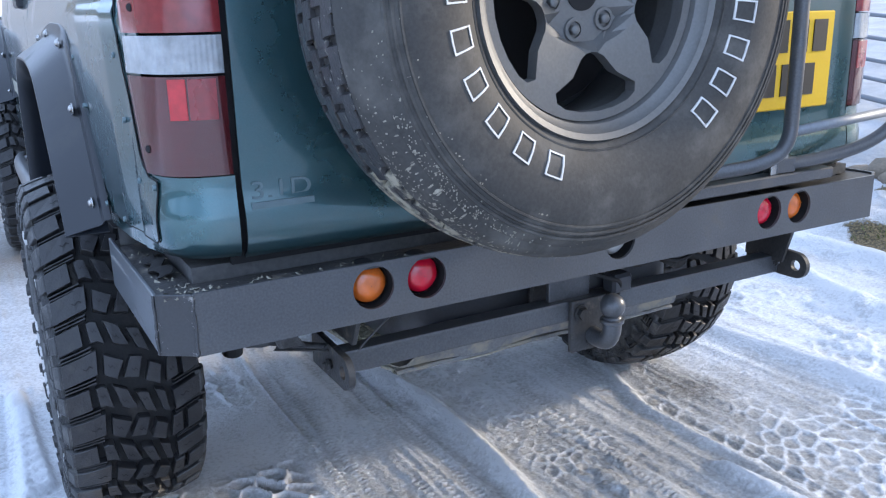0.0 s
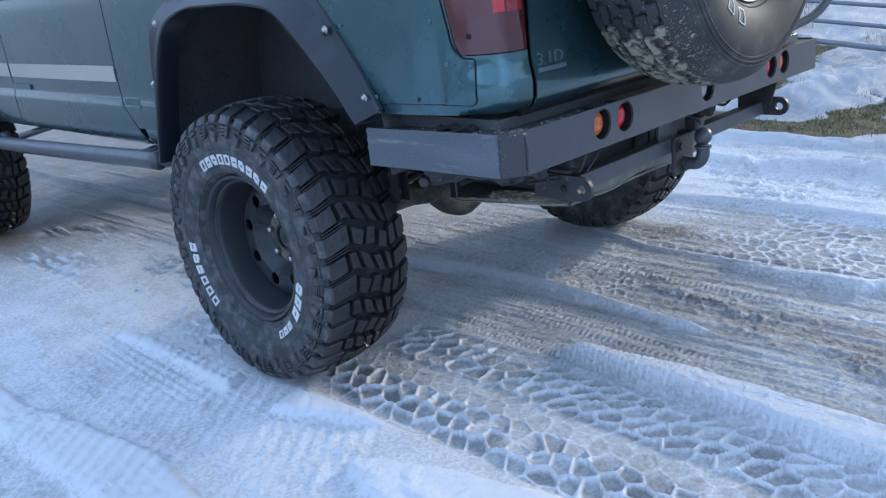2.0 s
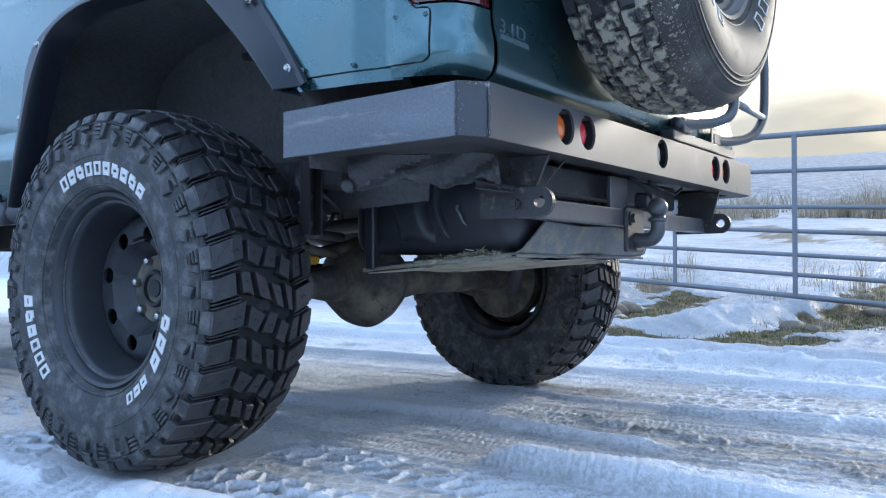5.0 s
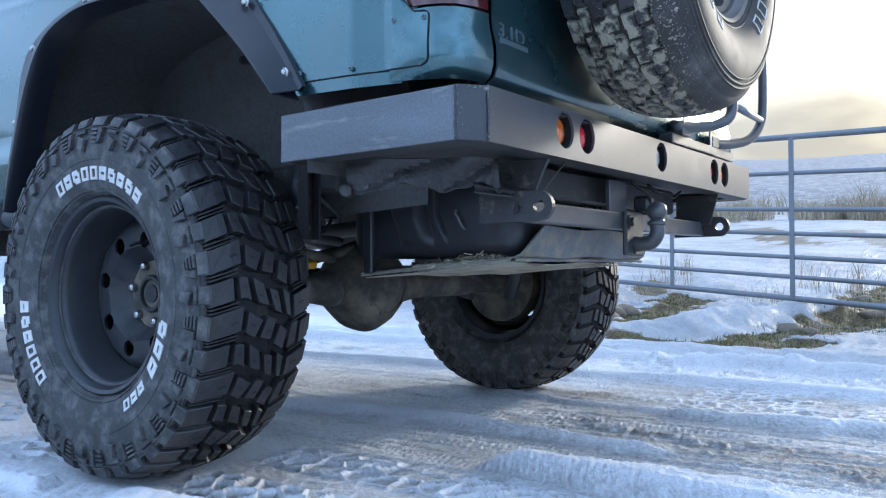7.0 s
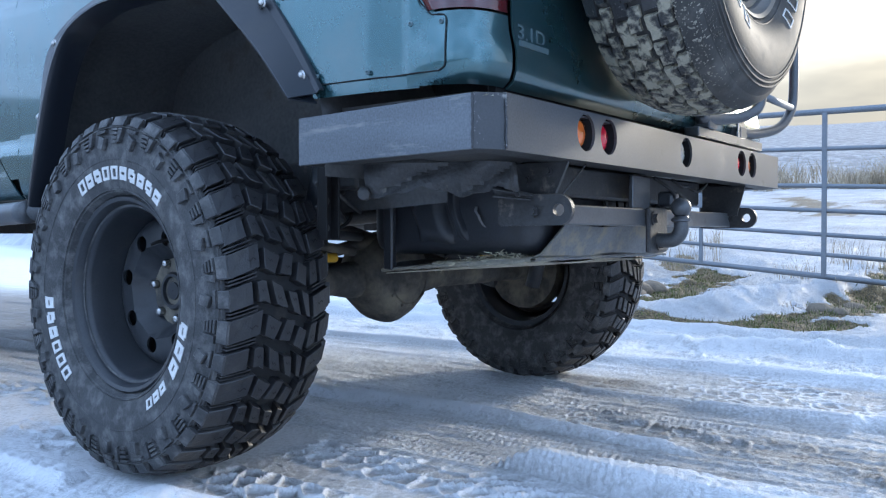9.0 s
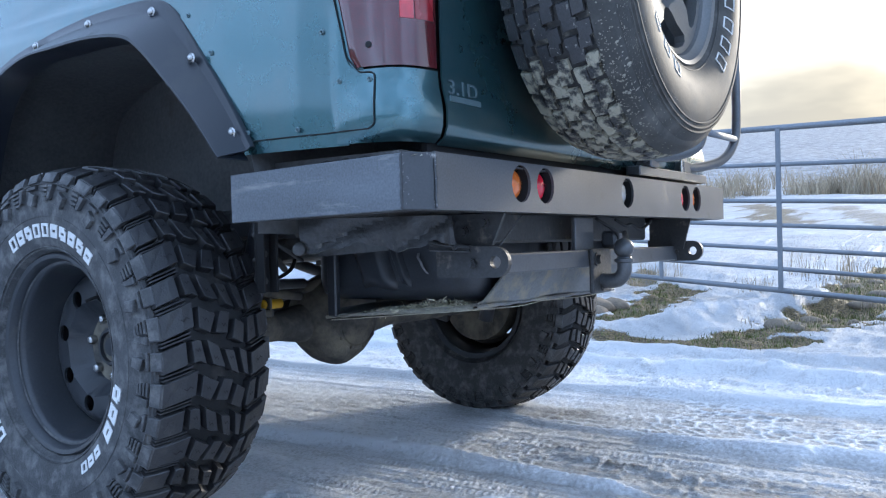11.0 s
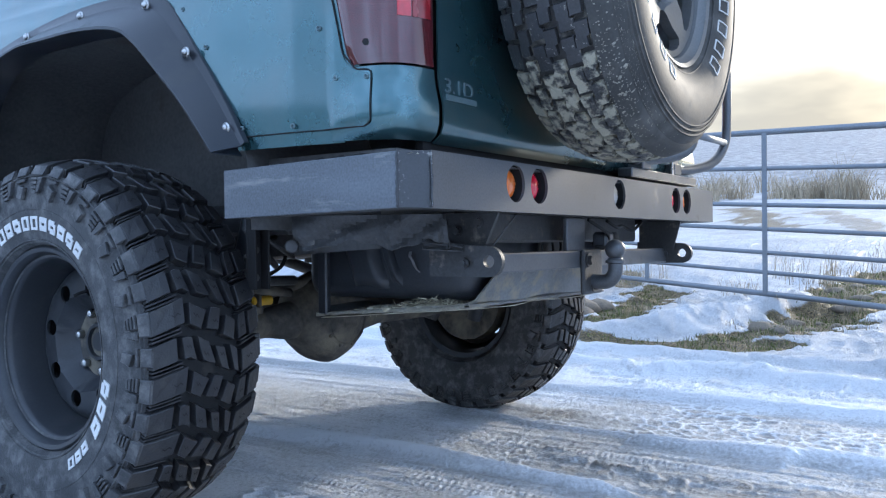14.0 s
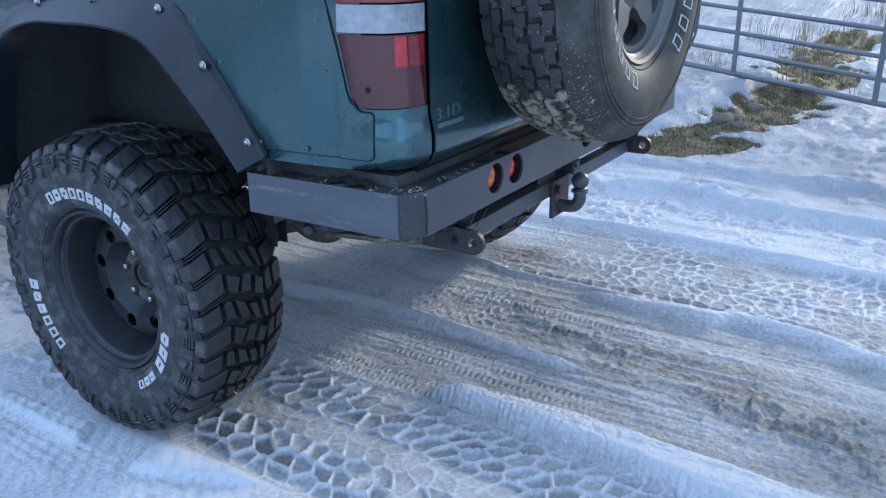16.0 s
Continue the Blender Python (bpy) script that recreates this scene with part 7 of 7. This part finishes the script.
    for a, b, r in (((0.690, 0.575, 0.605), (0.500, 0.680, 0.650), 0.006), ((0.690, 0.575, 0.665), (0.520, 0.660, 0.580), 0.008), ((0.600, 0.610, 0.645), (0.480, 0.640, 0.600), 0.005), ((0.660, 0.640, 0.548), (0.400, 0.720, 0.540), 0.013)):
        part("brace", tube([(sx * a[0], a[1], a[2]), (sx * b[0], b[1], b[2])], r, 10), DIRTY_STEEL, under, smooth=60)
    bm = bmesh.new()
    box(bm, sx * 0.400, sx * 0.455, 0.835, 0.885, 0.450, 0.468, 0.003)
    box(bm, sx * 0.400, sx * 0.408, 0.835, 0.885, 0.468, 0.500, 0.002)
    part("bush_bracket", bm, MUDDY_IRON, under)
    # body-side step bar
    bar = tube([(sx * 0.80, 1.47, 0.612), (sx * 0.872, 1.53, 0.607), (sx * 0.880, 1.62, 0.603), (sx * 0.880, 2.95, 0.560), (sx * 0.80, 3.10, 0.56)], 0.031, 16)
    part("side_step", bar, BLACK_STEEL, car, "black tubular side step", smooth=60)
    for y in (1.70, 2.75):
        part("step_bracket", tube([(sx * 0.872, y, 0.60), (sx * 0.52, y, 0.645)], 0.015, 8), BLACK_STEEL, under, smooth=60)
part("exhaust", tube([(0.30, 0.14, 0.63), (0.31, 0.5, 0.66), (0.30, 1.2, 0.62), (0.28, 2.4, 0.55)], 0.028, 16), DIRTY_STEEL, under, smooth=60)

# ---------------------------------------------------------------- field gate
gate = thing("field_gate", "closed grey galvanised seven-bar steel field gate", "gate")


def on_gate(along, z, off=0.0):
    p = GATE_AT + GATE_WAY * along
    return Vector((p[0] + 0.94 * off, p[1] - 0.341 * off, z + 0.059 * along))


A0, A1 = -2.25, 3.42
RAILS = ((1.433, 0.0225), (1.163, 0.0165), (0.892, 0.0165), (0.712, 0.0165), (0.537, 0.0165), (0.390, 0.0165), (0.231, 0.0215))
for z, r in RAILS:
    part("rail", tube([on_gate(A0, z), on_gate(A1, z)], r, 14), GALV, gate, smooth=60)
for along in (A0, -1.105, 0.008, 1.136, 2.27, A1):
    bm = bmesh.new()
    ends = along in (A0, A1)
    a, b = on_gate(along, RAILS[-1][0]), on_gate(along, RAILS[0][0])
    if ends:
        tube([a, b], 0.0225, 14, bm)
    else:
        way, nrm = Vector((*GATE_WAY, 0)), Vector((0.94, -0.341, 0))
        w = 0.019
        foot = [a + way * s * w + nrm * k for s, k in ((-1, -0.021), (1, -0.021), (1, -0.012), (-1, -0.012))]
        prism(bm, foot, [v + (b - a) for v in foot], True)
    bmesh.ops.recalc_face_normals(bm, faces=bm.faces)
    part("upright", bm, GALV, gate, smooth=45)
for along in (A0 - 0.16, A1 + 0.16):
    c = on_gate(along, 0)
    z0 = ground_z(c.x, c.y)
    bm = bmesh.new()
    box(bm, c.x - 0.085, c.x + 0.085, c.y - 0.085, c.y + 0.085, z0 - 0.3, c.z + 1.62, 0.012)
    tagged(part("gate_post", bm, TIMBER), "square weathered timber gate post in snowy ground", "post", "gate posts")
    for z in (0.39, 1.29):
        part("hinge", tube([on_gate(along + (0.08 if along < 0 else -0.08), z), on_gate(A0 if along < 0 else A1, z)], 0.012, 8), GALV, gate)


# ---------------------------------------------------------------- verge: grass, stones, rushes
def blades(name, spots, mat, hgt, width, lean, label, category, seed):
    """Many thin bent blades in tufts, as one mesh. spots: x, y, spread, count, height factor."""
    r = np.random.RandomState(seed)
    vs, fs = [], []
    for x, y, spread, count, k in spots:
        for _ in range(count):
            a, d = r.uniform(0, 2 * math.pi), spread * math.sqrt(r.uniform())
            px, py = x + d * math.cos(a), y + d * math.sin(a)
            pz = ground_fast(px, py) - 0.01
            hh = hgt * k * r.uniform(0.45, 1.15)
            b = r.uniform(0, 2 * math.pi)
            lx, ly = lean * hh * math.cos(b) * r.uniform(0.2, 1), lean * hh * math.sin(b) * r.uniform(0.2, 1)
            c = r.uniform(0, math.pi)
            wx, wy = width * math.cos(c), width * math.sin(c)
            n = len(vs)
            vs += [(px - wx, py - wy, pz), (px + wx, py + wy, pz), (px + wx * 0.7 + lx * 0.35, py + wy * 0.7 + ly * 0.35, pz + hh * 0.6), (px - wx * 0.7 + lx * 0.35, py - wy * 0.7 + ly * 0.35, pz + hh * 0.6), (px + lx, py + ly, pz + hh)]
            fs += [(n, n + 1, n + 2, n + 3), (n + 3, n + 2, n + 4)]
    me = bpy.data.meshes.new(name)
    me.from_pydata(vs, [], fs)
    me.materials.append(mat)
    return tagged(new(name, me), label, category, kind="stuff")


def ground_fast(x, y):
    """Height of the built ground sheet, by its nearest vertices."""
    i = min(max(int(np.searchsorted(gx, x)) - 1, 0), n_x - 2)
    j = min(max(int(np.searchsorted(gy, y)) - 1, 0), n_y - 2)
    fx, fy = (x - gx[i]) / (gx[i + 1] - gx[i]), (y - gy[j]) / (gy[j + 1] - gy[j])
    return float((Z[i, j] * (1 - fx) + Z[i + 1, j] * fx) * (1 - fy) + (Z[i, j + 1] * (1 - fx) + Z[i + 1, j + 1] * fx) * fy)


r0 = np.random.RandomState(3)
spots = []
us, vs_ = r0.uniform(2.0, 7.2, 9000), r0.uniform(-2.5, 5.5, 9000)
xs, ys = 0.94 * us + 0.341 * vs_, -0.341 * us + 0.94 * vs_
for x, y, t, q in zip(xs, ys, snow_form(xs, ys)[2], r0.uniform(0, 1, 9000)):
    if t > 0.42 + 0.55 * q:
        spots.append((x, y, 0.05, 9, 0.5 + 0.7 * t))
blades("verge_grass", spots, GRASS, 0.034, 0.0028, 0.9, "short wet green grass showing through the snow", "grass", 4)
spots = []
for x, y, n, k in ((6.49, 0.87, 9, 1.0), (6.85, 0.58, 7, 1.1), (5.37, 1.09, 7, 0.6), (7.0, 2.6, 8, 0.9), (5.9, 2.4, 7, 0.8), (6.0, 0.6, 6, 0.6), (8.2, 0.2, 8, 1.0), (4.9, 0.2, 4, 0.5), (7.8, -1.4, 8, 1.0)):
    for _ in range(n):
        spots.append((x + r0.normal(0, 0.14), y + r0.normal(0, 0.16), 0.07, 11, k * r0.uniform(0.5, 1.1)))
for x, y, n in ((4.1, 0.3, 26), (3.5, 0.45, 14), (5.9, 0.38, 40), (4.2, 1.62, 10)):
    for _ in range(n):
        spots.append((x + r0.normal(0, 0.35), y + r0.normal(0, 0.13), 0.08, 7, r0.uniform(0.12, 0.26)))
blades("dry_grass", spots, RUSH, 0.36, 0.0022, 0.55, "thin dry grass stems by the gate", "grass", 5)
# two belts of rushes across the field, with a gap for the track
spots = []
for k in range(620):
    y = r0.uniform(-14, 20)
    if 6.55 < y < 7.45:
        continue
    tall = 0.62 if y > 7 else float(np.interp(y, (-14, -2, 2.5, 5.5, 6.5), (1.1, 1.15, 1.0, 0.7, 0.45)))
    x = 31.0 + r0.normal(0, 1.1) - 0.03 * abs(y - 7)
    d = fractal(np.array([x]), np.array([y]), 0.55, 3, 91)[0]
    if d > 0.43:
        spots.append((x, y, 0.42, 46, tall * (0.40 + 2.0 * (d - 0.42)) * r0.uniform(0.6, 1.2)))
for _ in range(160):
    x, y = r0.uniform(36, 70), r0.uniform(-20, 34)
    spots.append((x, y, 0.5, 14, r0.uniform(0.2, 0.5)))
blades("rush_clumps", spots, RUSH, 2.0, 0.012, 0.85, "clumps of dry brown rushes in the snowy field", "rushes", 6)

for k, (x, y, s) in enumerate(((4.15, 2.12, 0.15), (4.36, 2.02, 0.12), (3.98, 1.98, 0.10), (4.05, 2.28, 0.09), (3.64, 0.57, 0.08), (3.80, 0.50, 0.06), (3.48, 0.42, 0.05), (4.28, 0.50, 0.07), (4.85, 0.28, 0.08), (5.44, 0.24, 0.07), (4.05, 0.35, 0.05), (4.25, 0.22, 0.04), (3.95, 0.20, 0.035), (4.4, 0.36, 0.03), (5.9, 0.5, 0.08), (6.3, 0.4, 0.06))):
    bm = bmesh.new()
    bmesh.ops.create_icosphere(bm, subdivisions=2, radius=1.0)
    for w in bm.verts:
        n = 1 + 0.35 * noise.noise(w.co * 1.3 + Vector((k * 3.1, 0, 0)))
        w.co = Vector((w.co.x * s * n * 1.3, w.co.y * s * n, w.co.z * s * n * 0.6))
    st = tagged(part("stone", bm, STONE, None, "", 40), "small brown stone lying on the snowy verge", "stone", "stones on the verge")
    st.location = (x, y, ground_fast(x, y) - s * 0.02)
    st.rotation_euler = (0, 0, r0.uniform(0, 6))
